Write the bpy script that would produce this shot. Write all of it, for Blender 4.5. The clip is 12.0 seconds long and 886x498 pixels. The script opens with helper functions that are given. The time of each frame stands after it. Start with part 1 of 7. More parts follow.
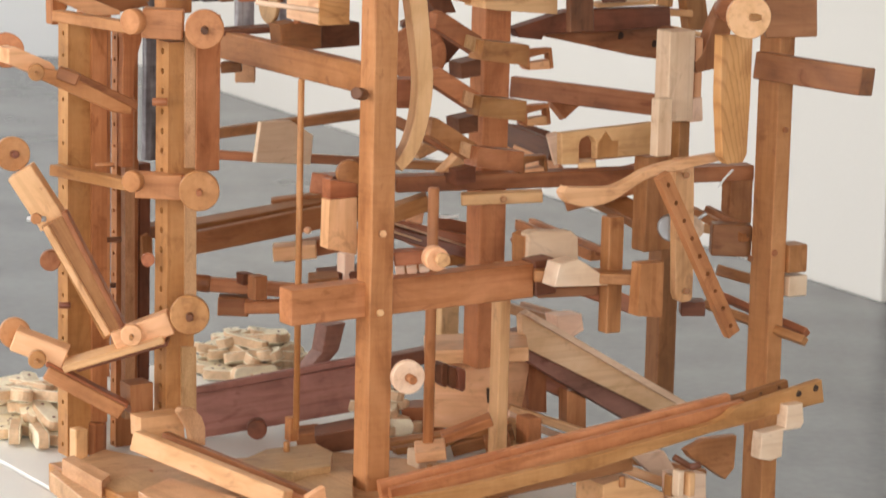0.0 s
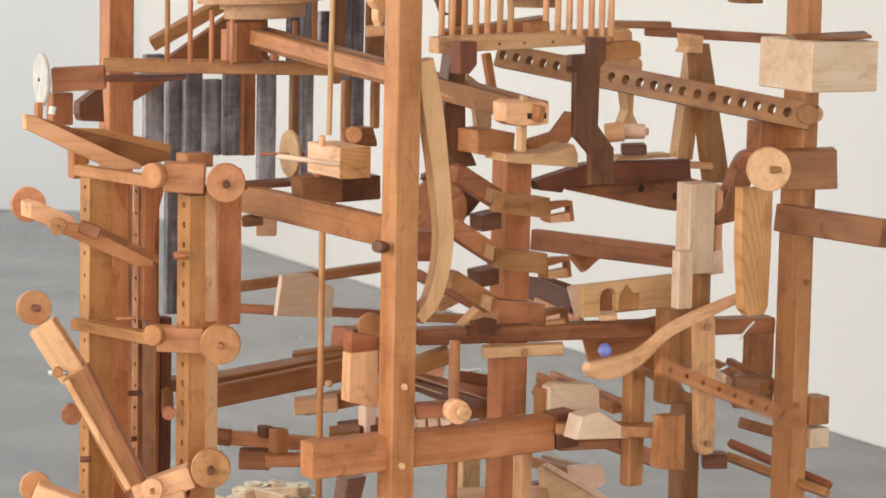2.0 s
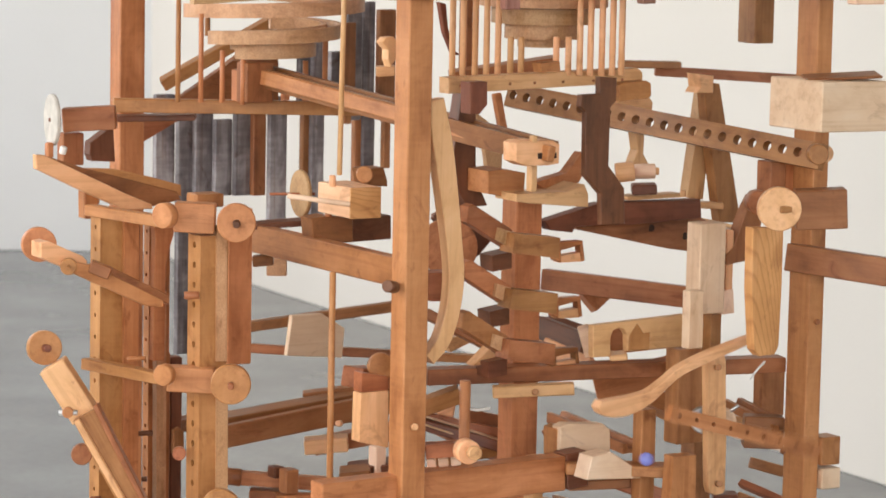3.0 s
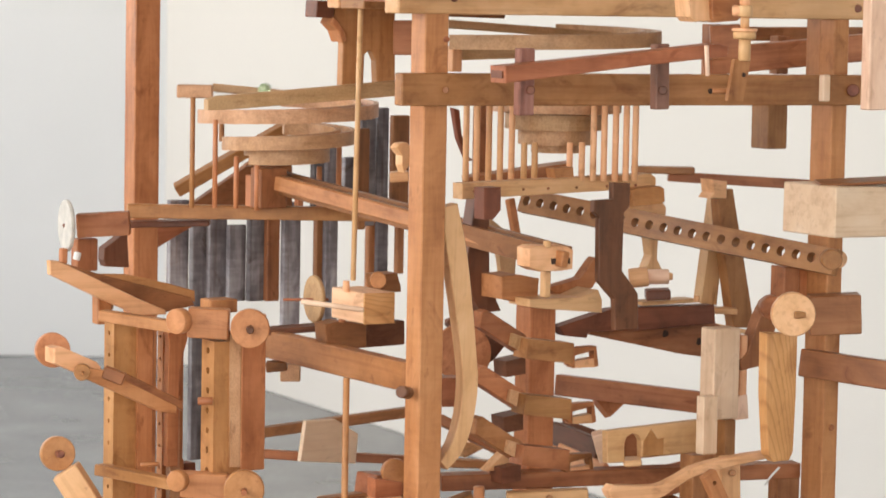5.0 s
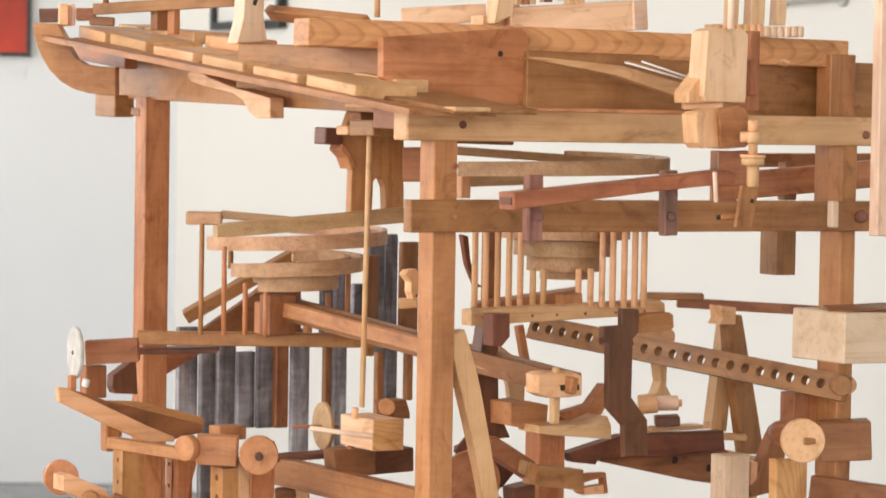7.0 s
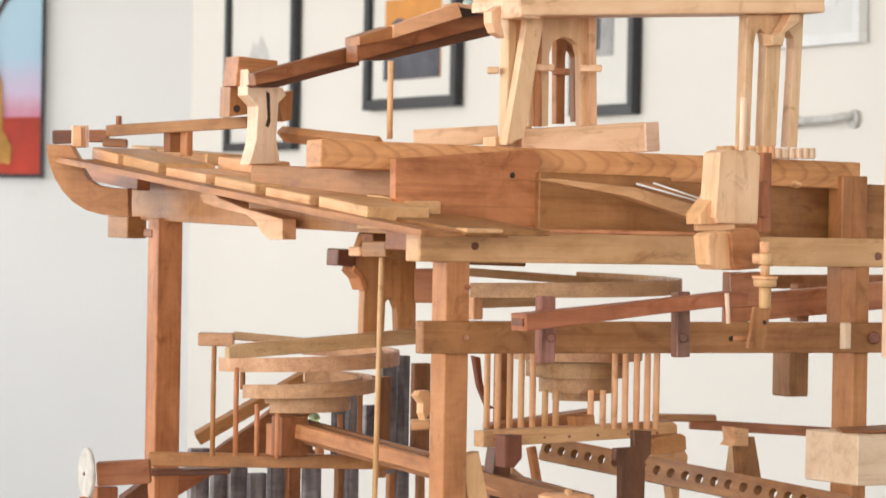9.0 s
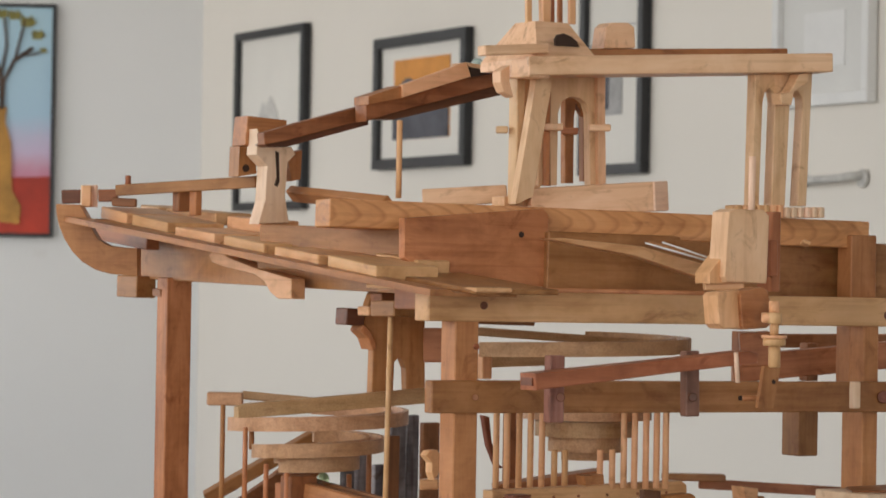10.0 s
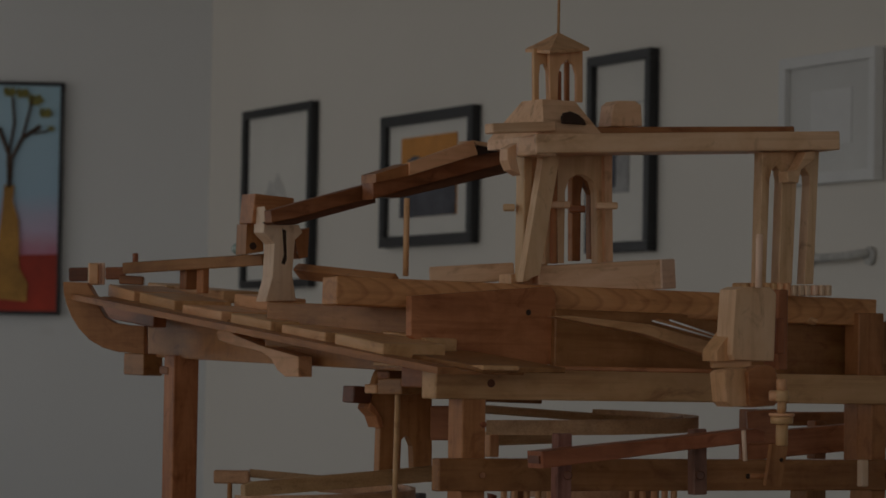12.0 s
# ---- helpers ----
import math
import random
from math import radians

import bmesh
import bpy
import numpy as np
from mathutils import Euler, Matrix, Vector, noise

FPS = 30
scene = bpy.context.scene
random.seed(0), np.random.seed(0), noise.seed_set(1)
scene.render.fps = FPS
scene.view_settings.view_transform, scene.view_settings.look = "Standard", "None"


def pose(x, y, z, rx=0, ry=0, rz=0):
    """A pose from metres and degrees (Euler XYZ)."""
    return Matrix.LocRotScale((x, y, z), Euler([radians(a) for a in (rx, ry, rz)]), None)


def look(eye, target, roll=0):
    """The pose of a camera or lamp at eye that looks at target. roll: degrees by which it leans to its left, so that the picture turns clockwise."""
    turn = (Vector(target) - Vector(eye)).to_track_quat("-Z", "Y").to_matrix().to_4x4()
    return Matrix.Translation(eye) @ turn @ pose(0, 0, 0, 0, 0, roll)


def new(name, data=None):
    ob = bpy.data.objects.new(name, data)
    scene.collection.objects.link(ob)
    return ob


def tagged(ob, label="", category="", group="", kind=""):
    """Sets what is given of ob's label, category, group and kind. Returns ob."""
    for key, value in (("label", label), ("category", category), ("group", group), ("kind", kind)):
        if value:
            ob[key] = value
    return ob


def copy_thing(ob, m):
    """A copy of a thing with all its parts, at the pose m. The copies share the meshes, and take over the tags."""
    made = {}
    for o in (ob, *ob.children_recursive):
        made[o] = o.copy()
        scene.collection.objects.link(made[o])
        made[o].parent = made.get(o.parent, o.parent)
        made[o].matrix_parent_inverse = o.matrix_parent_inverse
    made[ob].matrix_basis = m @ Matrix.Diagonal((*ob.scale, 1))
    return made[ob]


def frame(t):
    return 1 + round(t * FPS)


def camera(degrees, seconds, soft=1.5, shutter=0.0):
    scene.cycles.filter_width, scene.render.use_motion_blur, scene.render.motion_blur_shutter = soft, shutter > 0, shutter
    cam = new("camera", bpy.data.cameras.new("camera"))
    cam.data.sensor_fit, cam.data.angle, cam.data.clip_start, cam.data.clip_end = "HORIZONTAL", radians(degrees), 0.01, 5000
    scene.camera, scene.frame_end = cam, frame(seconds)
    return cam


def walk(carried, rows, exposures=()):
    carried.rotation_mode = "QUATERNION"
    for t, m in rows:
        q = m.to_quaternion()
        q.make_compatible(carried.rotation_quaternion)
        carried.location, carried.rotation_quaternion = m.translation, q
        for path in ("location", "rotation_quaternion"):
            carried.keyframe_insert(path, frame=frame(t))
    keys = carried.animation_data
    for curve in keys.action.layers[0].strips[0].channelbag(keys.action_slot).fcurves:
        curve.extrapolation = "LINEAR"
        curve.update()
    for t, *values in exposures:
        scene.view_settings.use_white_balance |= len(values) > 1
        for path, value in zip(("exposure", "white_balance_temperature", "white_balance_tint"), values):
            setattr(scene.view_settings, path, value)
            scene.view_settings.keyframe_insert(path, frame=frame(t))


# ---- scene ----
# A fixed tripod with a long lens that tilts up along the machine; the picture fades at the end.
cam = camera(16.225, 12.0, soft=1.6, shutter=0.5)
cam.data.dof.use_dof, cam.data.dof.focus_distance, cam.data.dof.aperture_fstop = True, 3.85, 16
ROWS = [
    (0, 79.495, -1.336, -1.271),
    (0.5, 80.369, -1.281, -1.199),
    (1, 81.123, -1.200, -1.100),
    (1.5, 81.742, -1.201, -1.006),
    (2, 82.305, -1.142, -0.909),
    (2.5, 82.637, -1.109, -0.818),
    (3, 83.036, -1.107, -0.721),
    (5, 84.976, -1.051, -0.474),
    (5.5, 85.569, -1.033, -0.445),
    (6, 86.173, -1.020, -0.401),
    (6.5, 86.712, -0.973, -0.367),
    (7, 87.304, -0.975, -0.315),
    (9, 89.536, -0.992, -0.091),
    (9.5, 90.094, -0.950, -0.002),
    (10, 90.627, -0.967, 0.074),
    (10.5, 91.061, -0.978, 0.129),
    (11, 91.450, -0.987, 0.161),
    (11.5, 91.787, -1.007, 0.175),
    (12, 92.059, -0.971, 0.205),
]
FADE = [(0, 0.0), (9.0, 0.0), (9.5, -0.33), (10.0, -0.77), (10.5, -1.22), (11.0, -1.84), (11.5, -2.43), (12.0, -3.1)]
walk(cam, [(t, pose(0, 0, 1.5, rx, ry, rz)) for t, rx, ry, rz in ROWS], FADE)


# ---- world and light ----
world = bpy.data.worlds.new("sky")
scene.world = world
world.use_nodes = True
wn = world.node_tree.nodes
sky = wn.new("ShaderNodeTexSky")
sky.sky_type, sky.sun_disc = "NISHITA", False
sky.sun_elevation, sky.sun_rotation = radians(42), radians(200)
world.node_tree.links.new(sky.outputs[0], wn["Background"].inputs[0])
wn["Background"].inputs[1].default_value = 0.12


def opening_lamp(name, eye, target, width, height, watts, colour=(1.0, 0.97, 0.93)):
    """An area lamp added in an assumed, unseen opening, in place of sky light."""
    data = bpy.data.lights.new(name, "AREA")
    data.shape, data.size, data.size_y, data.energy, data.color = "RECTANGLE", width, height, watts, colour
    ob = new(name, data)
    ob.matrix_world = look(eye, target)
    return ob


# ---- materials ----
def nodes_of(name):
    m = bpy.data.materials.new(name)
    m.use_nodes = True
    return m, m.node_tree.nodes, m.node_tree.links.new, m.node_tree.nodes["Principled BSDF"]


def ramp(nodes, stops):
    r = nodes.new("ShaderNodeValToRGB")
    while len(r.color_ramp.elements) < len(stops):
        r.color_ramp.elements.new(0.5)
    for e, (p, c) in zip(r.color_ramp.elements, stops):
        e.position, e.color = p, (*c, 1)
    return r


def wood(name, light, mid, dark, rough=0.42, grain=1.0, vary=0.2, figure=0.5, speck=0.0, arches=0.0, curl=0.5):
    """Oiled timber with its grain along local x: soft growth lines, cross figure, blotches and a tone of its own for each piece."""
    m, N, L, b = nodes_of(name)
    co, info = N.new("ShaderNodeTexCoord"), N.new("ShaderNodeObjectInfo")
    shift = N.new("ShaderNodeVectorMath")
    shift.operation = "MULTIPLY_ADD"
    comb = N.new("ShaderNodeCombineXYZ")
    for k in range(3):
        L(info.outputs["Random"], comb.inputs[k])
    L(comb.outputs[0], shift.inputs[0])
    shift.inputs[1].default_value = (7.3, 3.1, 5.7)
    L(co.outputs["Object"], shift.inputs[2])

    def cloud(scale, detail, distortion=0.0, roughness=0.5):
        mp, tx = N.new("ShaderNodeMapping"), N.new("ShaderNodeTexNoise")
        mp.inputs["Scale"].default_value = scale
        L(shift.outputs[0], mp.inputs[0])
        tx.inputs["Scale"].default_value, tx.inputs["Detail"].default_value = 1.0, detail
        tx.inputs["Distortion"].default_value, tx.inputs["Roughness"].default_value = distortion, roughness
        L(mp.outputs[0], tx.inputs["Vector"])
        return tx.outputs[0]

    def maths(op, x, y, z=None):
        n = N.new("ShaderNodeMath")
        n.operation = op
        for k, v in enumerate((x, y, z)):
            if v is None:
                continue
            if isinstance(v, (int, float)):
                n.inputs[k].default_value = v
            else:
                L(v, n.inputs[k])
        return n.outputs[0]

    def tint(colour, fac, stops, amount):
        dirt, mul = ramp(N, stops), N.new("ShaderNodeMix")
        L(fac, dirt.inputs[0])
        mul.data_type, mul.blend_type = "RGBA", "MULTIPLY"
        mul.inputs["Factor"].default_value = amount
        L(colour, mul.inputs["A"])
        L(dirt.outputs[0], mul.inputs["B"])
        return mul.outputs["Result"]

    rings = cloud((4 * grain, 42 * grain, 42 * grain), 3, 0.8)
    pores = cloud((40, 520, 520), 2)
    blotch = cloud((13, 26, 26), 4, 0.6, 0.6)
    cross = cloud((150, 22, 22), 2, 0.5)
    tone = maths("MULTIPLY_ADD", rings, figure, 0.5 - figure * 0.5)
    tone = maths("MULTIPLY_ADD", blotch, 0.95, maths("SUBTRACT", tone, 0.475))
    tone = maths("MULTIPLY_ADD", cross, 0.22 * curl, maths("SUBTRACT", tone, 0.11 * curl))
    tone = maths("MULTIPLY_ADD", pores, 0.12, maths("SUBTRACT", tone, 0.06))
    col = ramp(N, [(0.22, dark), (0.5, mid), (0.78, light)])
    L(tone, col.inputs[0])
    hsv = N.new("ShaderNodeHueSaturation")
    L(col.outputs[0], hsv.inputs["Color"])
    L(maths("MULTIPLY_ADD", info.outputs["Random"], 2 * vary, 1.02 - vary), hsv.inputs["Value"])
    L(maths("MULTIPLY_ADD", blotch, -0.012, maths("MULTIPLY_ADD", info.outputs["Random"], -0.016, 0.5135)), hsv.inputs["Hue"])
    out = hsv.outputs[0]
    out = tint(out, cloud((3.0, 120, 120), 4), [(0.36, (0.80, 0.72, 0.66)), (0.47, (1, 1, 1))], min(1.0, figure * 1.3))
    out = tint(out, cloud((20, 34, 34), 5, 0.9, 0.62), [(0.30, (0.58, 0.47, 0.40)), (0.42, (1, 1, 1))], min(1.0, figure + 0.25))
    if arches:
        # growth rings cut slantwise: nested arches along the board
        sep = N.new("ShaderNodeSeparateXYZ")
        L(co.outputs["Object"], sep.inputs[0])
        y = maths("MULTIPLY_ADD", sep.outputs[1], 52.0, maths("MULTIPLY_ADD", blotch, 0.5, -0.25))
        phase = maths("MULTIPLY_ADD", maths("MULTIPLY", y, y), 1.1, maths("MULTIPLY", sep.outputs[0], 33.0))
        phase = maths("ADD", phase, maths("MULTIPLY", rings, 1.3))
        saw = maths("FRACT", phase, 0.0)
        out = tint(out, saw, [(0.0, (1, 1, 1)), (0.62, (0.97, 0.93, 0.88)), (0.86, (0.58, 0.42, 0.30)), (1.0, (0.95, 0.9, 0.85))], arches)
    if speck:
        flecks = N.new("ShaderNodeTexNoise")
        flecks.inputs["Scale"].default_value, flecks.inputs["Detail"].default_value = 420, 2
        L(co.outputs["Object"], flecks.inputs["Vector"])
        out = tint(out, flecks.outputs[0], [(0.40, (0.62, 0.52, 0.44)), (0.54, (1, 1, 1))], speck)
    L(out, b.inputs["Base Color"])
    bump = N.new("ShaderNodeBump")
    bump.inputs["Strength"].default_value, bump.inputs["Distance"].default_value = 0.25, 0.0006
    L(pores, bump.inputs["Height"])
    L(bump.outputs[0], b.inputs["Normal"])
    L(maths("MULTIPLY_ADD", blotch, 0.25, rough - 0.12), b.inputs["Roughness"])
    b.inputs["Specular IOR Level"].default_value = 0.35
    return m


def paint(name, colour, rough=0.6, vary=0.06, scale=3.0, bump=0.15, fine=90.0, metal=0.0, spread=0.0):
    """A plain surface with slow stains and a fine tooth."""
    m, N, L, b = nodes_of(name)
    co = N.new("ShaderNodeTexCoord")
    big, small = N.new("ShaderNodeTexNoise"), N.new("ShaderNodeTexNoise")
    for n, s, d in ((big, scale, 5), (small, fine, 4)):
        n.inputs["Scale"].default_value, n.inputs["Detail"].default_value = s, d
        L(co.outputs["Object"], n.inputs["Vector"])
    mix = N.new("ShaderNodeMath")
    mix.operation = "MULTIPLY_ADD"
    L(small.outputs[0], mix.inputs[0])
    mix.inputs[1].default_value = 0.35
    L(big.outputs[0], mix.inputs[2])
    lo = [c * (1 - vary * 2) for c in colour]
    hi = [min(1, c * (1 + vary)) for c in colour]
    col = ramp(N, [(0.4, lo), (0.95, hi)])
    L(mix.outputs[0], col.inputs[0])
    L(col.outputs[0], b.inputs["Base Color"])
    b.inputs["Roughness"].default_value, b.inputs["Metallic"].default_value = rough, metal
    bp = N.new("ShaderNodeBump")
    bp.inputs["Strength"].default_value, bp.inputs["Distance"].default_value = bump, 0.002
    L(small.outputs[0], bp.inputs["Height"])
    L(bp.outputs[0], b.inputs["Normal"])
    return m


def clear(name, colour, rough=0.02):
    m, N, L, b = nodes_of(name)
    b.inputs["Base Color"].default_value = (*colour, 1)
    b.inputs["Transmission Weight"].default_value = 0.55
    b.inputs["Roughness"].default_value = rough
    return m


HONEY = wood("honey_wood", (0.559, 0.259, 0.105), (0.429, 0.178, 0.064), (0.260, 0.090, 0.031), figure=0.5)
TAN = wood("golden_wood", (0.608, 0.291, 0.117), (0.496, 0.211, 0.077), (0.323, 0.115, 0.041), figure=0.4, vary=0.1, curl=1.0)
RIMU = wood("red_brown_wood", (0.439, 0.181, 0.075), (0.333, 0.123, 0.047), (0.181, 0.060, 0.023), figure=0.55)
DARK = wood("dark_stained_wood", (0.244, 0.092, 0.043), (0.171, 0.061, 0.029), (0.089, 0.031, 0.015))
PINE = wood("pale_pine", (0.843, 0.511, 0.271), (0.759, 0.422, 0.204), (0.563, 0.270, 0.114), figure=0.4, curl=0.25, vary=0.13)
WHITE = wood("white_wood", (0.90, 0.68, 0.50), (0.84, 0.585, 0.40), (0.70, 0.43, 0.275), figure=0.28, curl=0.2, vary=0.12)
ASH = wood("oatmeal_wood", (0.682, 0.422, 0.228), (0.572, 0.329, 0.163), (0.402, 0.211, 0.095), figure=0.35, speck=0.3, vary=0.1)
GREY = wood("weathered_grey_wood", (0.40, 0.37, 0.37), (0.20, 0.177, 0.18), (0.075, 0.06, 0.06), rough=0.7, figure=0.9, curl=1.2)
GRAIN = wood("figured_pine", (0.763, 0.422, 0.190), (0.663, 0.325, 0.123), (0.502, 0.216, 0.076), grain=0.55, figure=0.3, arches=0.5, curl=0.2, vary=0.08)
WALNUT = wood("walnut_wood", (0.40, 0.200, 0.145), (0.295, 0.140, 0.098), (0.165, 0.074, 0.052))
BLOND = wood("blond_wood", (0.88, 0.605, 0.375), (0.81, 0.515, 0.295), (0.64, 0.355, 0.18), figure=0.4, curl=0.25, vary=0.1)
# near-black for flat pieces that paint the shade inside holes, slots and mouths
HOLE = paint("painted_hole_shade", (0.05, 0.025, 0.015), 0.9)
WALL = paint("cream_wall_paint", (0.84, 0.79, 0.715), 0.75, 0.03, 0.8, 0.12, 160)
WALLB = paint("white_wall_paint", (0.82, 0.815, 0.80), 0.75, 0.03, 0.8, 0.12, 160)
FLOOR = paint("grey_floor_paint", (0.20, 0.203, 0.202), 0.27, 0.17, 2.6, 0.1, 45)
CLOTH = paint("white_table_top", (0.80, 0.78, 0.72), 0.5, 0.03, 5, 0.08, 220)
BLACK = paint("black_frame_paint", (0.018, 0.018, 0.02), 0.4, 0.1, 9)
MAT = paint("picture_mount_card", (0.80, 0.77, 0.71), 0.8, 0.02, 6)
SILVER = paint("brushed_steel", (0.55, 0.55, 0.55), 0.38, 0.05, 20, 0.05, 300, 1.0)
CREAMDISC = paint("limed_disc", (0.62, 0.57, 0.50), 0.8, 0.12, 60, 0.4, 300)
SAWN = paint("sawn_ply_edge", (0.74, 0.50, 0.30), 0.7, 0.15, 60, 0.2, 300)
BONE = paint("pale_ply_offcuts", (0.98, 0.81, 0.59), 0.55, 0.12, 40, 0.2, 200)
STRING = paint("white_string", (0.78, 0.75, 0.70), 0.8)
BLUEGLASS = clear("blue_glass", (0.36, 0.42, 0.95))
GREENGLASS = clear("green_glass", (0.66, 0.80, 0.50))
PINKGLASS = clear("clear_glass", (0.70, 0.85, 0.78))


# ---- building tools ----
def link(name, bm, mat, parent=None, label="", smooth=False):
    me = bpy.data.meshes.new(name)
    bmesh.ops.recalc_face_normals(bm, faces=bm.faces)
    for f in bm.faces:
        f.smooth = smooth and len(f.verts) < 9
    bm.to_mesh(me)
    bm.free()
    me.materials.append(mat)
    ob = new(name, me)
    ob.parent = parent
    if parent and parent.parent:
        ob.matrix_parent_inverse = parent.matrix_basis.inverted()
    if label:
        ob["label"] = label
    return ob


def axes(a, b, n):
    """A pose at a with x towards b and z as near n as can be."""
    x = (Vector(b) - Vector(a)).normalized()
    y = Vector(n).cross(x).normalized()
    z = x.cross(y)
    m = Matrix((x, y, z)).transposed().to_4x4()
    m.translation = Vector(a)
    return m


def soften(bm, r):
    bmesh.ops.bevel(bm, geom=list(bm.edges), offset=r, segments=1, affect="EDGES", clamp_overlap=True)


def box_mesh(x0, x1, y0, y1, z0, z1, r=0.0012):
    bm = bmesh.new()
    bmesh.ops.create_cube(bm, size=1.0, matrix=Matrix.Translation(((x0 + x1) / 2, (y0 + y1) / 2, (z0 + z1) / 2)) @ Matrix.Diagonal((x1 - x0, y1 - y0, z1 - z0, 1)))
    if r:
        soften(bm, r)
    return bm


def beam(name, a, b, h, th, n, mat, parent=None, label="", r=0.0014):
    """A squared timber: the line a-b runs in the middle of its face, n points out of that face, h is the face's height, th its thickness behind."""
    length = (Vector(b) - Vector(a)).length
    ob = link(name, box_mesh(0, length, -h / 2, h / 2, -th, 0, r), mat, parent or MACHINE, label)
    ob.matrix_basis = axes(a, b, n)
    return ob


def rod(name, a, b, r, mat, parent=None, label="", r2=None, seg=12):
    """A turned stick or a disc."""
    length = (Vector(b) - Vector(a)).length
    bm = bmesh.new()
    bmesh.ops.create_cone(bm, cap_ends=True, segments=seg, radius1=r, radius2=r2 if r2 is not None else r, depth=length,
                          matrix=Matrix.Translation((length / 2, 0, 0)) @ Euler((0, radians(90), 0)).to_matrix().to_4x4())
    edge = [e for e in bm.edges if any(len(f.verts) > 6 for f in e.link_faces)]
    bmesh.ops.bevel(bm, geom=edge, offset=min(0.0012, r * 0.2, length * 0.2), segments=1, affect="EDGES")
    ob = link(name, bm, mat, parent or MACHINE, label, smooth=True)
    ob.matrix_basis = axes(a, b, (0.3, 0.2, 0.93) if abs(Vector(b)[2] - Vector(a)[2]) < 0.8 * length else (0.9, -0.4, 0.1))
    return ob


def plate(name, m, pts, th, mat, parent=None, label="", r=0.001):
    """A sawn board: the outline pts in m's xy plane, th deep behind it."""
    xs, ys = [p[0] for p in pts], [p[1] for p in pts]
    if max(ys) - min(ys) > 1.15 * (max(xs) - min(xs)):
        m, pts = m @ pose(0, 0, 0, 0, 0, 90), [(y, -x) for x, y in pts]
    bm = bmesh.new()
    bm.faces.new([bm.verts.new((x, y, 0)) for x, y in pts])
    out = bmesh.ops.extrude_face_region(bm, geom=list(bm.faces))
    bmesh.ops.translate(bm, vec=(0, 0, -th), verts=[v for v in out["geom"] if isinstance(v, bmesh.types.BMVert)])
    if r:
        rim = [e for e in bm.edges if any(len(f.verts) == len(pts) for f in e.link_faces) and len(pts) != 4]
        if rim:
            bmesh.ops.bevel(bm, geom=rim, offset=r, segments=1, affect="EDGES")
    big = [f for f in bm.faces if len(f.verts) > 4]
    bmesh.ops.triangulate(bm, faces=big)
    ob = link(name, bm, mat, parent or MACHINE, label)
    ob.matrix_basis = m
    return ob


def drilled(name, a, b, h, th, n, mat, count, hole, parent=None, label=""):
    """A bar with a row of round holes right through it."""
    length = (Vector(b) - Vector(a)).length
    step = length / count
    bm = bmesh.new()
    seg = 12
    for i in range(count):
        cx = (i + 0.5) * step
        hx, hy = step / 2, h / 2
        rings = []
        for z in (0, -th):
            inner, outer = [], []
            for k in range(seg):
                t = 2 * math.pi * (k + 0.5) / seg
                c, s = math.cos(t), math.sin(t)
                inner.append(bm.verts.new((cx + hole * c, hole * s, z)))
                q = min(hx / abs(c), hy / abs(s))
                outer.append(bm.verts.new((cx + q * c, q * s, z)))
            for sx in (1, -1):
                for sy in (1, -1):
                    w = min(outer, key=lambda v: (v.co.x - cx - sx * hx) ** 2 + (v.co.y - sy * hy) ** 2)
                    w.co.x, w.co.y = cx + sx * hx, sy * hy
            rings.append((inner, outer))
        (i0, o0), (i1, o1) = rings
        for k in range(seg):
            j = (k + 1) % seg
            bm.faces.new((i0[k], o0[k], o0[j], i0[j]))
            bm.faces.new((i1[k], i1[j], o1[j], o1[k]))
            bm.faces.new((i0[k], i0[j], i1[j], i1[k]))
            edge_x = abs(o0[k].co.x - o0[j].co.x) < 1e-6
            if not edge_x or (i == 0 and o0[k].co.x < cx) or (i == count - 1 and o0[k].co.x > cx):
                bm.faces.new((o0[k], o1[k], o1[j], o0[j]))
    bmesh.ops.remove_doubles(bm, verts=bm.verts, dist=1e-5)
    ob = link(name, bm, mat, parent or MACHINE, label)
    ob.matrix_basis = axes(a, b, n)
    return ob


def ring(name, centre, r0, r1, h, mat, a0=0, a1=360, rise=0.0, parent=None, label="", seg=40):
    """A curved rail round an upright axis, with a groove, that climbs by rise."""
    bm = bmesh.new()
    n = max(4, int(seg * abs(a1 - a0) / 360))
    w = r1 - r0
    prof = [(r0, -h), (r1, -h), (r1, 0), (r1 - 0.22 * w, 0), (r1 - 0.28 * w, -0.4 * h), (r0 + 0.28 * w, -0.4 * h), (r0 + 0.22 * w, 0), (r0, 0)]
    rows = []
    for i in range(n + 1):
        t = radians(a0 + (a1 - a0) * i / n)
        rows.append([bm.verts.new((q * math.cos(t), q * math.sin(t), z + rise * i / n)) for q, z in prof])
    for i in range(n):
        for k in range(8):
            j = (k + 1) % 8
            bm.faces.new((rows[i][k], rows[i][j], rows[i + 1][j], rows[i + 1][k]))
    bm.faces.new(rows[0])
    bm.faces.new(rows[-1])
    ob = link(name, bm, mat, parent or MACHINE, label)
    ob.matrix_basis = Matrix.Translation(centre)
    return ob


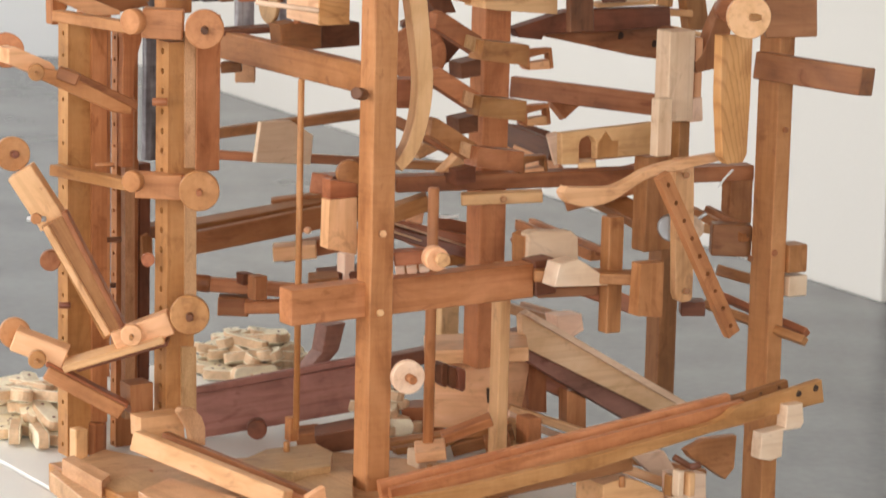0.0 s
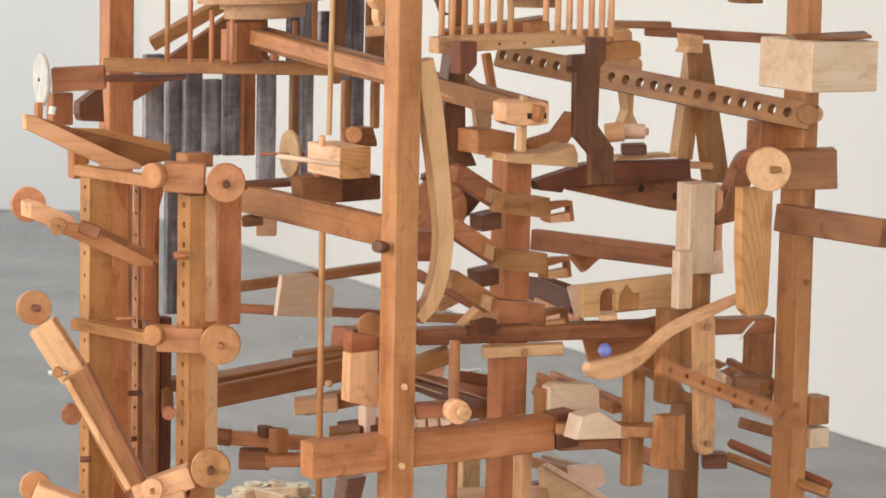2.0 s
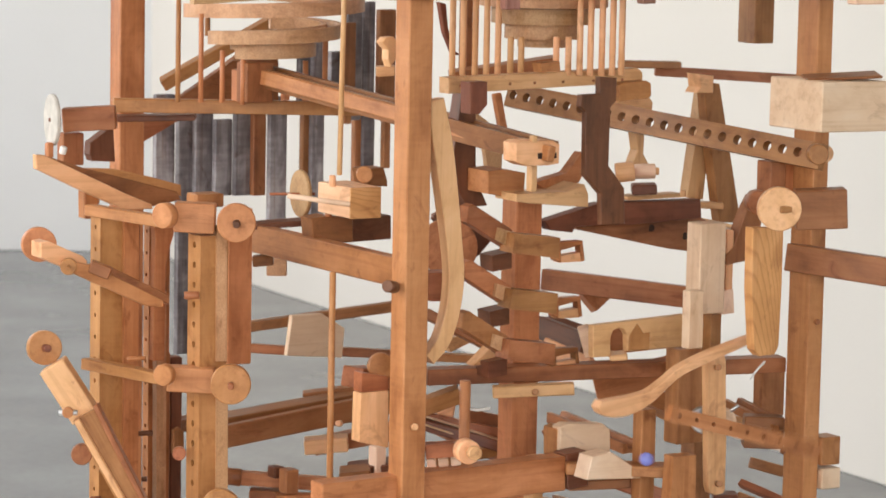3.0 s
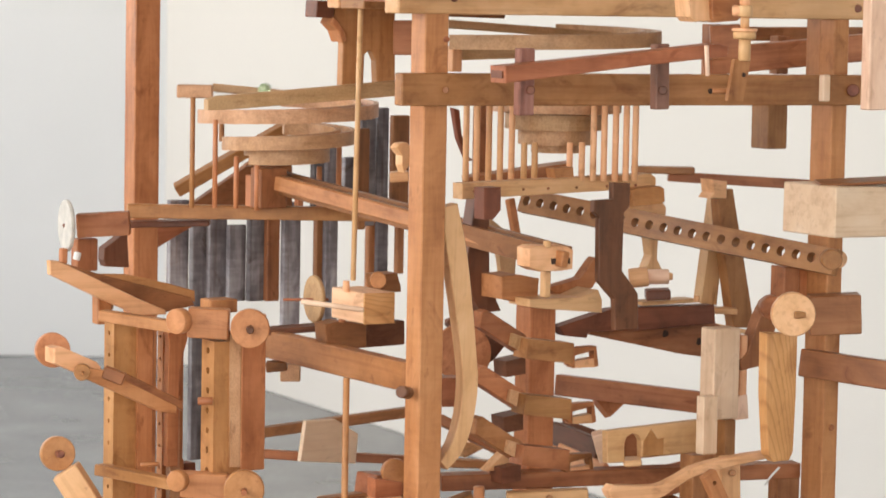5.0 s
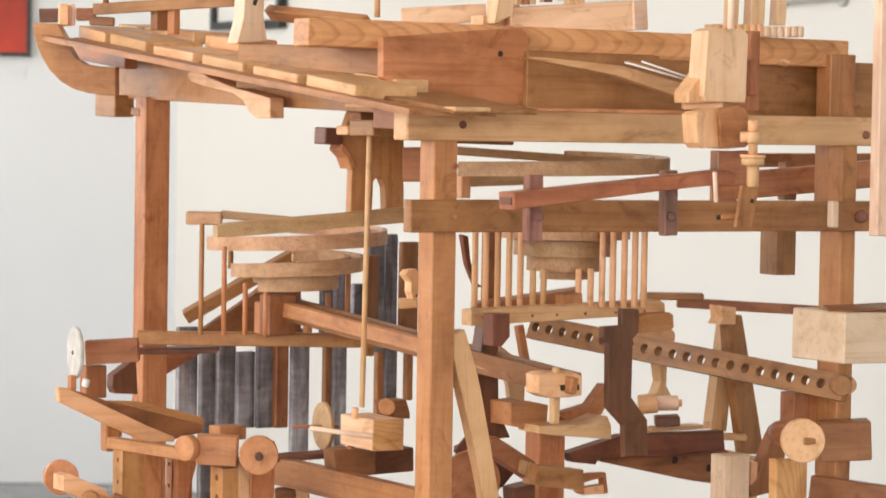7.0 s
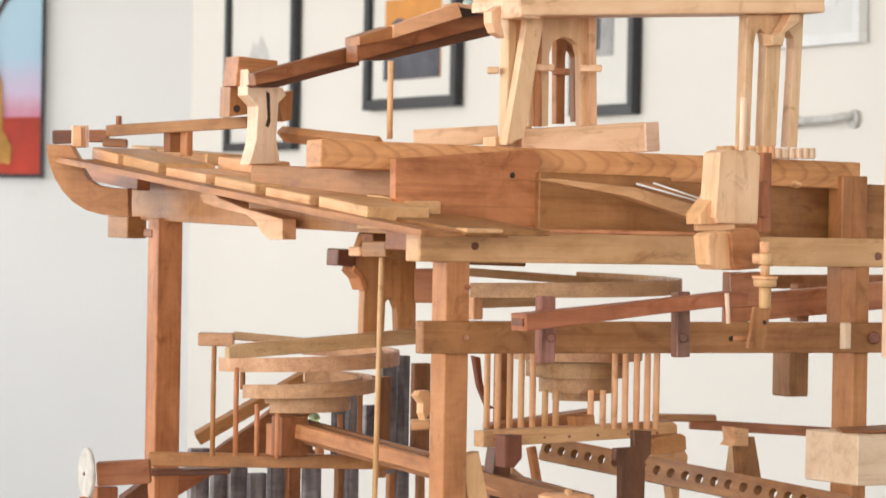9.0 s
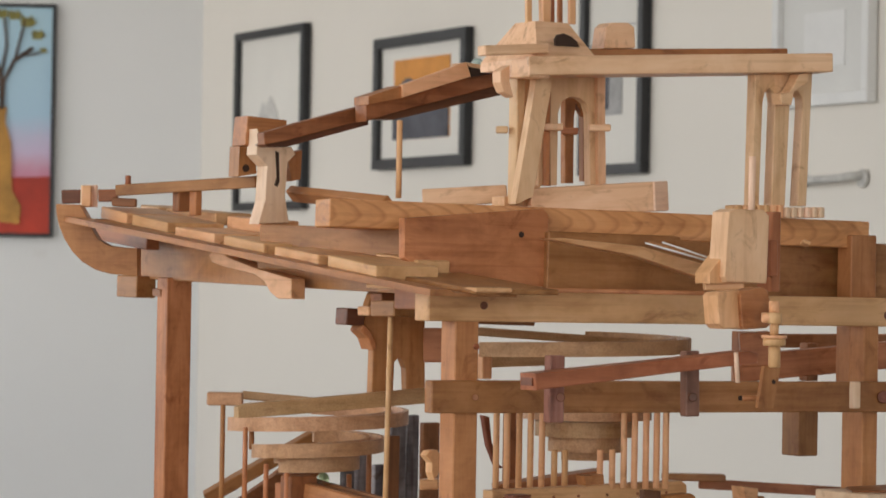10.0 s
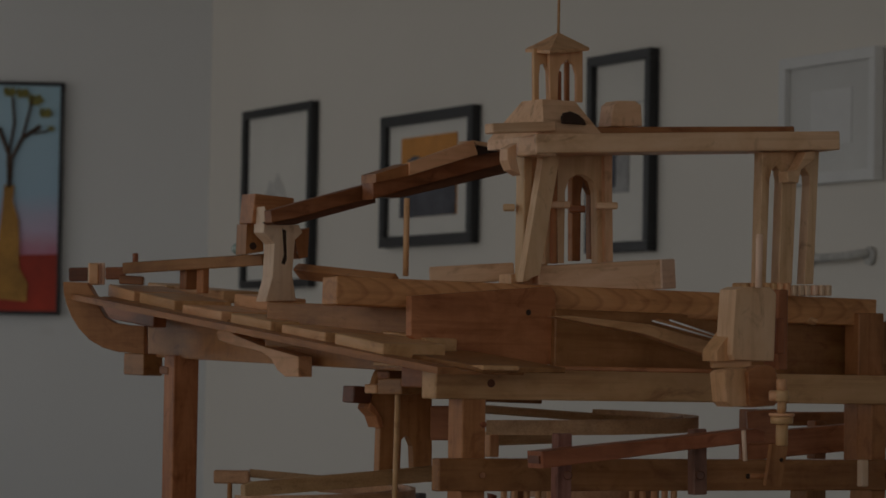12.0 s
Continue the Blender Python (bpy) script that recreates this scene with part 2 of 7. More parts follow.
def channel(name, a, b, w, h, mat, parent=None, label="", wall=0.22):
    """A marble run: a straight rail with a groove along its top; a-b runs in the middle of the top."""
    length = (Vector(b) - Vector(a)).length
    bm = bmesh.new()
    q = w * wall
    prof = [(-w / 2, -h), (w / 2, -h), (w / 2, 0), (w / 2 - q, 0), (w / 2 - q * 1.3, -h * 0.55), (-w / 2 + q * 1.3, -h * 0.55), (-w / 2 + q, 0), (-w / 2, 0)]
    ends = [[bm.verts.new((x, y, z)) for y, z in prof] for x in (0, length)]
    for k in range(8):
        j = (k + 1) % 8
        bm.faces.new((ends[0][k], ends[0][j], ends[1][j], ends[1][k]))
    bm.faces.new(ends[0])
    bm.faces.new(ends[1])
    ob = link(name, bm, mat, parent or MACHINE, label)
    ob.matrix_basis = axes(a, b, (0, 0, 1))
    return ob


def tube(name, pts, r, mat, parent=None, label="", seg=8, radii=None):
    """A bent stick through pts."""
    bm = bmesh.new()
    pts = [Vector(p) for p in pts]
    rows = []
    up = Vector((0.13, -0.4, 0.9))
    for i, p in enumerate(pts):
        d = (pts[min(i + 1, len(pts) - 1)] - pts[max(i - 1, 0)]).normalized()
        s = d.cross(up).normalized()
        u = s.cross(d)
        q = radii[i] if radii else r
        rows.append([bm.verts.new(p + q * (math.cos(2 * math.pi * k / seg) * s + math.sin(2 * math.pi * k / seg) * u)) for k in range(seg)])
    for i in range(len(rows) - 1):
        for k in range(seg):
            j = (k + 1) % seg
            bm.faces.new((rows[i][k], rows[i][j], rows[i + 1][j], rows[i + 1][k]))
    bm.faces.new(rows[0])
    bm.faces.new(rows[-1])
    return link(name, bm, mat, parent or MACHINE, label, smooth=True)


def strip(name, m, mid, th, mat, parent=None, label=""):
    """A sawn curved lath: rows of (x, y, half width) along its middle, in m's xy plane, th deep."""
    left, right = [], []
    for i, (x, y, w) in enumerate(mid):
        p, q = mid[max(i - 1, 0)], mid[min(i + 1, len(mid) - 1)]
        d = Vector((q[0] - p[0], q[1] - p[1])).normalized()
        left.append((x - d.y * w, y + d.x * w))
        right.append((x + d.y * w, y - d.x * w))
    return plate(name, m, left + right[::-1], th, mat, parent, label)


def smooth_line(rows, n=5):
    """Catmull-Rom through rows."""
    out = []
    for i in range(len(rows) - 1):
        p = [np.array(rows[max(0, min(len(rows) - 1, i + k))], float) for k in (-1, 0, 1, 2)]
        for j in range(n):
            t = j / n
            out.append(tuple(0.5 * ((2 * p[1]) + (p[2] - p[0]) * t + (2 * p[0] - 5 * p[1] + 4 * p[2] - p[3]) * t * t + (3 * p[1] - p[0] - 3 * p[2] + p[3]) * t ** 3)))
    out.append(tuple(rows[-1]))
    return out


def solid(name, verts, faces, mat, parent=None, label=""):
    """A small faceted body from its corners."""
    bm = bmesh.new()
    vs = [bm.verts.new(v) for v in verts]
    for f in faces:
        bm.faces.new([vs[i] for i in f])
    return link(name, bm, mat, parent or MACHINE, label)


# ---- the gallery room ----
def slab(name, m, x0, x1, y0, y1, z0, z1, mat, label, category="", r=0.003):
    ob = link(name, box_mesh(x0, x1, y0, y1, z0, z1, r), mat)
    ob.matrix_basis = m
    return tagged(ob, label, category or name.split("_")[0], kind="structure")


NONE = pose(0, 0, 0)
slab("floor", NONE, -4.2, 4.6, -4.2, 12.3, -0.2, 0, FLOOR, "smooth grey painted concrete gallery floor with faint scuffs")
# ceiling and wall_east are assumed, out of view: they close the room for bounced light
slab("ceiling", NONE, -4.2, 4.6, -4.2, 12.3, 3.4, 3.6, WALLB, "assumed plain white ceiling, out of view")
slab("wall_north", NONE, -4.2, 4.6, 12.0, 12.3, 0, 3.4, WALLB, "plain white plastered gallery wall")
slab("wall_east", NONE, 4.4, 4.6, -4.0, 12.0, 0, 3.4, WALLB, "plain white plastered gallery wall")
# the long cream wall, its corner with the north wall at the origin of WALLPOSE and x along it towards the viewer
WALLPOSE = pose(-0.960, 12.0, 0, 0, 0, -63.68)
slab("wall_cream", WALLPOSE, 0, 5.05, 0, 0.25, 0, 3.4, WALL, "cream plastered gallery wall hung with framed pictures", "wall")
slab("wall_return", WALLPOSE, 4.80, 5.05, 0.25, 3.4, 0, 3.4, WALLB, "white plastered wall end", "wall")


def window_wall(name, m, length, holes, label):
    """An unseen wall with assumed tall window openings right through it."""
    z0, z1 = 1.2, 3.2
    x = 0
    pieces = []
    for a, b in holes:
        pieces += [(x, a, 0, 3.4), (a, b, 0, z0), (a, b, z1, 3.4)]
        x = b
    pieces.append((x, length, 0, 3.4))
    bm = bmesh.new()
    for a, b, c, d in pieces:
        bmesh.ops.create_cube(bm, size=1.0, matrix=Matrix.Translation(((a + b) / 2, 0.1, (c + d) / 2)) @ Matrix.Diagonal((b - a, 0.2, d - c, 1)))
    ob = link(name, bm, WALLB)
    ob.matrix_basis = m
    return tagged(ob, label, "wall", kind="structure")


window_wall("wall_west", pose(-4.0, -4.0, 0, 0, 0, 90), 16.0, [(1.0, 4.2), (5.2, 8.4), (9.4, 12.6), (13.2, 15.6)], "unseen white wall with assumed tall window openings")
window_wall("wall_south", pose(-4.0, -4.2, 0), 8.4, [(0.8, 3.6), (4.6, 7.4)], "unseen white wall with assumed tall window openings")
# lamps added in the assumed openings; the one at y 10.4 brightens wall_north
for y, width, watts in ((-1.4, 3.1, 112), (2.8, 3.1, 112), (7.0, 3.1, 78), (10.4, 2.3, 54)):
    opening_lamp("added_daylight", (-4.02, y, 2.2), (0, y + 0.4, 0.9), width, 1.95, watts, (1.0, 0.985, 0.975))
for x, watts in ((-1.8, 95), (2.0, 120)):
    opening_lamp("added_daylight", (x, -4.02, 2.2), (x * 0.6, 0, 1.1), 2.7, 1.95, watts, (1.0, 0.985, 0.975))

# ---- the machine's root: x along the front, y into its depth ----
MACHINE = tagged(new("marble_machine"), "tall handmade marble machine of oiled timbers on a white table", "marble machine")
MACHINE.matrix_basis = pose(0.0152, 3.6400, 0.5, 0, 0, 30)

# corner posts and main rails
beam("post", (0.011, 0, -0.5), (0.011, 0, 0.9572), 0.032, 0.034, (0, -1, 0), TAN)
beam("post", (0.6052, 0, -0.5), (0.6052, 0, 0.9572), 0.024, 0.044, (0, -1, 0), TAN)
beam("post", (0.0105, 0.7936, 0), (0.0105, 0.7936, 1.0013), 0.038, 0.034, (0, -1, 0), HONEY)
beam("post", (0.7822, 0.4837, -0.038), (0.7822, 0.4837, 0.3111), 0.0307, 0.035, (0, -1, 0), RIMU)
TOP_RAIL = beam("top_rail", (-0.0438, -0.004, 0.9737), (0.716, -0.004, 0.972), 0.0364, 0.034, (0, -1, 0), PINE)
rod("bolt", (0.0302, -0.006, 0.9745), (0.032, 0.004, 0.9744), 0.0049, DARK, parent=TOP_RAIL, seg=10)
rod("bolt", (0.6252, -0.006, 0.9683), (0.63, 0.004, 0.9682), 0.0053, DARK, parent=TOP_RAIL, seg=10)
FRONT_RAIL = beam("front_rail", (-0.0434, -0.014, 0.8677), (0.7101, -0.014, 0.8647), 0.0381, 0.018, (0, -1, 0), HONEY)
rod("peg", (0.0133, -0.018, 0.8672), (0.02, -0.004, 0.8666), 0.004, RIMU, parent=FRONT_RAIL, seg=10)
rod("bolt", (0.6087, -0.022, 0.8654), (0.62, -0.006, 0.8648), 0.0082, DARK, parent=FRONT_RAIL, seg=10)
# a dark dot in the colour painted for holes
rod("peg", (0.3926, -0.016, 0.8647), (0.3986, -0.006, 0.8642), 0.0033, HOLE, parent=FRONT_RAIL, seg=10)
beam("side_rail", (0.01, 0.4282, 0.519), (0.01, 0.0601, 0.5194), 0.0355, 0.02, (-1, 0, 0), HONEY)
rod("peg", (-0.012, 0.014, 0.508), (-0.03, -0.0011, 0.5122), 0.0076, DARK, seg=10)
rod("peg", (0.0083, -0.006, 0.3418), (0.0105, 0.004, 0.34), 0.0045, PINE, seg=10)
rod("peg", (0.0068, -0.006, 0.2461), (0.0095, 0.004, 0.244), 0.0045, PINE, seg=10)
beam("low_rail", (-0.1058, 0.012, 0.2575), (0.2357, 0.012, 0.2636), 0.0429, 0.03, (0, -1, 0), HONEY)
beam("low_rail_end", (0.2373, 0.012, 0.2649), (0.2682, 0.012, 0.2674), 0.0453, 0.03, (0, -1, 0), DARK)

# ladder of tipping arms outside the left face
drilled("drilled_post", (-0.2376, 0.3681, 0.5645), (-0.2376, 0.3681, 0.0131), 0.0292, 0.034, (-1, 0, 0), TAN, 20, 0.0029)
beam("back_post", (-0.1723, 0.3997, 0.0006), (-0.1723, 0.3997, 0.5567), 0.022, 0.03, (0, -1, 0), RIMU)
drilled("drilled_post", (-0.1353, 0.4361, 0.5476), (-0.1353, 0.4361, -0.0119), 0.0165, 0.029, (-1, 0, 0), HONEY, 20, 0.0028)
drilled("drilled_post", (-0.1711, 0.2258, 0.5541), (-0.1711, 0.2258, 0.0889), 0.034, 0.037, (-1, 0, 0), TAN, 19, 0.0042)
plate("post_lamina", axes((-0.1512, 0.2055, 0.5664), (0.8488, 0.2055, 0.5664), (0, -1, 0)), [(0, 0), (0.0137, -0.0006), (0.0154, -0.1671), (0.0016, -0.1662)], 0.012, ASH)
plate("post_lamina", axes((-0.1492, 0.2055, 0.3618), (0.8508, 0.2055, 0.3618), (0, -1, 0)), [(0, 0), (0.0154, -0.0011), (0.0168, -0.135), (0.0013, -0.1337)], 0.012, ASH)
plate("post_lamina", axes((-0.1521, 0.2055, 0.1775), (0.8479, 0.2055, 0.1775), (0, -1, 0)), [(0, 0), (0.0202, -0.0019), (0.0212, -0.097), (0.0009, -0.0948)], 0.012, ASH)
plate("post_lamina", axes((-0.2078, 0.348, 0.5603), (0.7922, 0.348, 0.5603), (0, -1, 0)), [(0, 0), (0.02, -0.0008), (0.0227, -0.5052), (0.0022, -0.503)], 0.012, HONEY)
plate("post_lamina", axes((-0.1376, 0.4, 0.4617), (0.8624, 0.4, 0.4617), (0, -1, 0)), [(0, 0), (0.0135, -0.0007), (0.0163, -0.4212), (0.0026, -0.4197)], 0.012, ASH)
beam("plank_post", (-0.0725, 0.2959, 0.3778), (-0.0725, 0.2959, 0.5746), 0.0341, 0.02, (0, -1, 0), HONEY)
beam("brown_post", (-0.0953, 0.4707, 0.0738), (-0.0953, 0.4707, 0.3683), 0.0245, 0.02, (0, -1, 0), RIMU)
beam("brown_post", (-0.0701, 0.4792, 0.0695), (-0.0701, 0.4792, 0.3604), 0.0168, 0.02, (0, -1, 0), DARK)
rod("peg", (-0.1946, 0.2047, 0.4836), (-0.1788, 0.1956, 0.484), 0.005, RIMU, seg=10)
rod("peg", (-0.2584, 0.3339, 0.2148), (-0.2461, 0.3269, 0.2151), 0.0042, DARK, seg=10)
plate("curved_bracket", axes((-0.1498, 0.3867, 0.5583), (0.8502, 0.3867, 0.5583), (0, -1, 0)), [(-0, 0), (0.0318, -0.0012), (0.0287, -0.0252), (0.0225, -0.0443), (0.0183, -0.0635), (0.018, -0.1853), (0.002, -0.1843), (0.0024, -0.0628), (0.0038, -0.029)], 0.014, TAN)
beam("arm_bar", (-0.2667, 0.3387, 0.5762), (-0.2141, 0.2391, 0.5701), 0.0139, 0.02, (-0.5, -0.866, 0), TAN)
beam("arm_block", (-0.2018, 0.2204, 0.5771), (-0.159, 0.1957, 0.5754), 0.0357, 0.032, (0, -1, 0), TAN)
rod("arm_disc", (-0.2275, 0.2006, 0.582), (-0.2149, 0.2067, 0.582), 0.0154, TAN, seg=28)
WHEEL = rod("wheel", (-0.1546, 0.147, 0.5759), (-0.1492, 0.1577, 0.5759), 0.0235, TAN, seg=28)
rod("hub", (-0.1528, 0.1506, 0.5759), (-0.1618, 0.1327, 0.5759), 0.0046, DARK, parent=WHEEL, seg=12)
beam("stub_block", (-0.1323, 0.2611, 0.5823), (-0.1323, 0.2611, 0.5987), 0.0373, 0.03, (0, -1, 0), HONEY)
beam("arm_bar", (-0.2695, 0.3404, 0.385), (-0.2176, 0.2296, 0.379), 0.0138, 0.02, (-0.5, -0.866, 0), TAN)
rod("peg", (-0.2284, 0.2935, 0.3951), (-0.2082, 0.2819, 0.397), 0.0028, HONEY, seg=10)
beam("arm_block", (-0.212, 0.2148, 0.3804), (-0.1629, 0.1865, 0.3787), 0.0301, 0.03, (0, -1, 0), TAN)
rod("arm_disc", (-0.2298, 0.1904, 0.3904), (-0.22, 0.1972, 0.3904), 0.0131, TAN, seg=28)
WHEEL = rod("wheel", (-0.1631, 0.1404, 0.3821), (-0.1577, 0.1511, 0.3821), 0.0244, TAN, seg=28)
rod("hub", (-0.1613, 0.1439, 0.3821), (-0.1703, 0.1261, 0.3821), 0.0038, RIMU, parent=WHEEL, seg=12)
WHEEL = rod("wheel", (-0.3297, 0.3289, 0.5372), (-0.3237, 0.348, 0.5362), 0.0212, TAN, seg=28)
plate("tilt_block", axes((-0.3567, 0.262, 0.548), (0.6433, 0.262, 0.548), (0, -1, 0)), [(0, 0), (0.0102, 0.0016), (0.0544, -0.0182), (0.0603, -0.0246), (0.0589, -0.0396), (0.0471, -0.0377), (0, -0.0177)], 0.03, PINE)
plate("tilt_run", axes((-0.3246, 0.245, 0.526), (0.6754, 0.245, 0.526), (0, -1, 0)), [(0, 0), (0.028, -0.0054), (0.1227, -0.0537), (0.1213, -0.0626), (0.0985, -0.0586), (0.0015, -0.0137)], 0.012, TAN)
plate("run_side", axes((-0.2964, 0.252, 0.5204), (0.7036, 0.252, 0.5204), (0, -1, 0)), [(0, 0), (0.0178, 0.0005), (0.1047, -0.0426), (0.1055, -0.0552), (0.0979, -0.0506)], 0.012, RIMU)
beam("stop_block", (-0.302, 0.2437, 0.5199), (-0.2804, 0.2312, 0.5103), 0.0154, 0.012, (-0.5, -0.866, 0), RIMU)
WHEEL = rod("wheel", (-0.3277, 0.2469, 0.5198), (-0.3223, 0.2577, 0.5198), 0.01, TAN, seg=28)
rod("hub", (-0.3259, 0.2505, 0.5198), (-0.3349, 0.2327, 0.5198), 0.0024, HONEY, parent=WHEEL, seg=12)
WHEEL = rod("wheel", (-0.3273, 0.316, 0.412), (-0.3245, 0.3296, 0.4106), 0.0211, TAN, seg=28)
rod("hub", (-0.3265, 0.3199, 0.4116), (-0.3305, 0.3004, 0.4136), 0.0047, DARK, parent=WHEEL, seg=12)
beam("tilt_block", (-0.3333, 0.2848, 0.3941), (-0.2979, 0.2643, 0.3311), 0.0338, 0.034, (-0.5, -0.866, 0), PINE)
beam("tilt_run", (-0.3032, 0.2559, 0.337), (-0.2377, 0.2181, 0.1987), 0.0297, 0.014, (-0.5, -0.866, 0), HONEY)
beam("run_side", (-0.3123, 0.2554, 0.3308), (-0.2458, 0.217, 0.1975), 0.0081, 0.022, (-0.5, -0.866, 0), PINE)
beam("run_side", (-0.2955, 0.2399, 0.3501), (-0.2332, 0.2039, 0.2094), 0.0067, 0.022, (-0.5, -0.866, 0), RIMU)
rod("bolt", (-0.3372, 0.2524, 0.3427), (-0.3173, 0.2409, 0.3432), 0.0034, SILVER, seg=10)
rod("arm_disc", (-0.3299, 0.2424, 0.3438), (-0.3263, 0.2496, 0.3438), 0.0067, TAN, seg=28)
rod("wheel", (-0.2679, 0.3394, 0.2706), (-0.2615, 0.3519, 0.2706), 0.013, RIMU, seg=28)
WHEEL = rod("wheel", (-0.3257, 0.315, 0.1887), (-0.3215, 0.3283, 0.1873), 0.0193, TAN, seg=28)
beam("tilt_block", (-0.3405, 0.289, 0.1866), (-0.2855, 0.2572, 0.163), 0.0265, 0.034, (-0.5, -0.866, 0), PINE)
beam("tilt_run", (-0.3097, 0.2596, 0.1491), (-0.2292, 0.2131, 0.0997), 0.0182, 0.018, (-0.5, -0.866, 0), HONEY)
beam("run_side", (-0.3077, 0.2642, 0.1589), (-0.221, 0.2142, 0.1067), 0.0064, 0.02, (-0.5, -0.866, 0), RIMU)
WHEEL = rod("wheel", (-0.3271, 0.2466, 0.1691), (-0.3217, 0.2573, 0.1691), 0.0109, TAN, seg=28)
rod("hub", (-0.3253, 0.2502, 0.1691), (-0.3343, 0.2323, 0.1691), 0.0027, HONEY, parent=WHEEL, seg=12)
beam("arm_block", (-0.2418, 0.2089, 0.1885), (-0.1828, 0.1748, 0.2158), 0.0281, 0.03, (-0.5, -0.866, 0), PINE)
WHEEL = rod("wheel", (-0.2348, 0.1759, 0.2047), (-0.2293, 0.1867, 0.2047), 0.0131, PINE, seg=28)
rod("hub", (-0.2329, 0.1795, 0.2047), (-0.242, 0.1617, 0.2047), 0.0027, HONEY, parent=WHEEL, seg=12)
WHEEL = rod("wheel", (-0.1809, 0.1275, 0.2341), (-0.1755, 0.1382, 0.2341), 0.0238, TAN, seg=28)
rod("hub", (-0.1791, 0.1311, 0.2341), (-0.1881, 0.1133, 0.2341), 0.0046, DARK, parent=WHEEL, seg=12)
beam("run_plate", (-0.3, 0.2309, 0.1574), (-0.1943, 0.1699, 0.1965), 0.009, 0.05, (-0.5, -0.866, 0), PINE)
beam("run_plate", (-0.2818, 0.232, 0.1554), (-0.1858, 0.1766, 0.1907), 0.0064, 0.05, (-0.5, -0.866, 0), DARK)
beam("foot_block", (-0.2334, 0.3195, 0.0041), (-0.2334, 0.3195, 0.0558), 0.0168, 0.02, (0, -1, 0), PINE)
beam("foot_block", (-0.2012, 0.3356, -0.0034), (-0.2012, 0.3356, 0.0562), 0.0141, 0.02, (0, -1, 0), RIMU)
plate("foot_block", axes((-0.2161, 0.2172, 0.1329), (0.7839, 0.2172, 0.1329), (0, -1, 0)), [(0, 0), (0.031, 0.0007), (0.0313, -0.0354), (0.0017, -0.0357)], 0.03, RIMU)
rod("disc", (-0.1896, 0.2249, 0.2853), (-0.1851, 0.2339, 0.2853), 0.0083, RIMU, seg=28)
plate("foot_block", axes((-0.2221, 0.1744, 0.1012), (0.7779, 0.1744, 0.1012), (0, -1, 0)), [(0, 0), (0.0567, 0.0002), (0.0596, -0.0327), (0.0012, -0.0254)], 0.03, PINE)
plate("round_cheek", axes((-0.1867, 0.1424, 0.1116), (0.8133, 0.1424, 0.1116), (0, -1, 0)), [(-0, 0), (0.0041, 0.0043), (0.0206, 0.0026), (0.031, -0.008), (0.0364, -0.0229), (0.0366, -0.0444), (0.0184, -0.0424), (0.0157, -0.0254)], 0.014, ASH)

# white disc, entry runs and the top of the ladder
WHEEL = rod("limed_disc", (-0.2221, 0.545, 0.67), (-0.2161, 0.5441, 0.67), 0.0335, CREAMDISC, label="pale limed disc", seg=40)
rod("peg", (-0.2239, 0.5453, 0.67), (-0.2191, 0.5445, 0.67), 0.0026, DARK, parent=WHEEL, seg=10)
beam("disc_arm", (-0.1888, 0.5824, 0.6651), (-0.1287, 0.5477, 0.6699), 0.0308, 0.02, (0, -1, 0), RIMU)
plate("disc_arm_foot", axes((-0.1358, 0.6096, 0.6324), (0.8642, 0.6096, 0.6324), (0, -1, 0)), [(-0, 0), (0.0329, 0.0219), (0.036, -0.0264), (0.0029, -0.0243), (-0.001, -0.0151)], 0.02, DARK)
beam("disc_hanger", (-0.1716, 0.5841, 0.6056), (-0.1716, 0.5841, 0.6481), 0.0299, 0.02, (0, -1, 0), RIMU)
beam("small_peg", (-0.2297, 0.5252, 0.6226), (-0.2297, 0.5252, 0.6422), 0.0088, 0.01, (0, -1, 0), HONEY)
rod("wire_ring", (-0.2211, 0.5087, 0.6288), (-0.2191, 0.5075, 0.6386), 0.0049, STRING, seg=10)
plate("entry_run", axes((-0.3039, 0.4, 0.6399), (0.6961, 0.4, 0.6399), (0, -1, 0)), [(0, 0), (0.0121, -0.0011), (0.1235, -0.0531), (0.1582, -0.0673), (0.1598, -0.0732), (0.1206, -0.073), (0.0645, -0.0481), (0.0009, -0.0176)], 0.012, PINE)
plate("entry_run_floor", axes((-0.2852, 0.415, 0.6373), (0.7148, 0.415, 0.6373), (0, -1, 0)), [(0, 0), (0.0523, -0.0173), (0.1823, -0.052), (0.188, -0.0624), (0.1483, -0.0695), (0.1119, -0.0537)], 0.012, RIMU)
plate("entry_gate", axes((-0.23, 0.425, 0.6183), (0.77, 0.425, 0.6183), (0, -1, 0)), [(0, 0), (0.0452, -0.0022), (0.0957, -0.014), (0.1374, -0.0256), (0.1384, -0.0402), (0.0485, -0.0167)], 0.012, TAN)
beam("entry_support", (-0.2158, 0.43, 0.5894), (-0.2153, 0.43, 0.5536), 0.0187, 0.02, (0, -1, 0), HONEY)
beam("small_block", (-0.2079, 0.4434, 0.5703), (-0.2079, 0.4434, 0.593), 0.0211, 0.02, (0, -1, 0), PINE)

# grey slat screen at the back of the left side
beam("slat", (0.1455, 0.9667, 0.5207), (0.1455, 0.9667, 0.665), 0.0312, 0.012, (0, -1, 0), GREY)
beam("slat", (0.1734, 0.9507, 0.2812), (0.1734, 0.9507, 0.665), 0.029, 0.012, (0, -1, 0), GREY)
beam("slat", (0.195, 0.9382, 0.5171), (0.195, 0.9382, 0.665), 0.029, 0.012, (0, -1, 0), GREY)
beam("slat", (0.2198, 0.9239, 0.5176), (0.2198, 0.9239, 0.63), 0.0279, 0.012, (0, -1, 0), GREY)
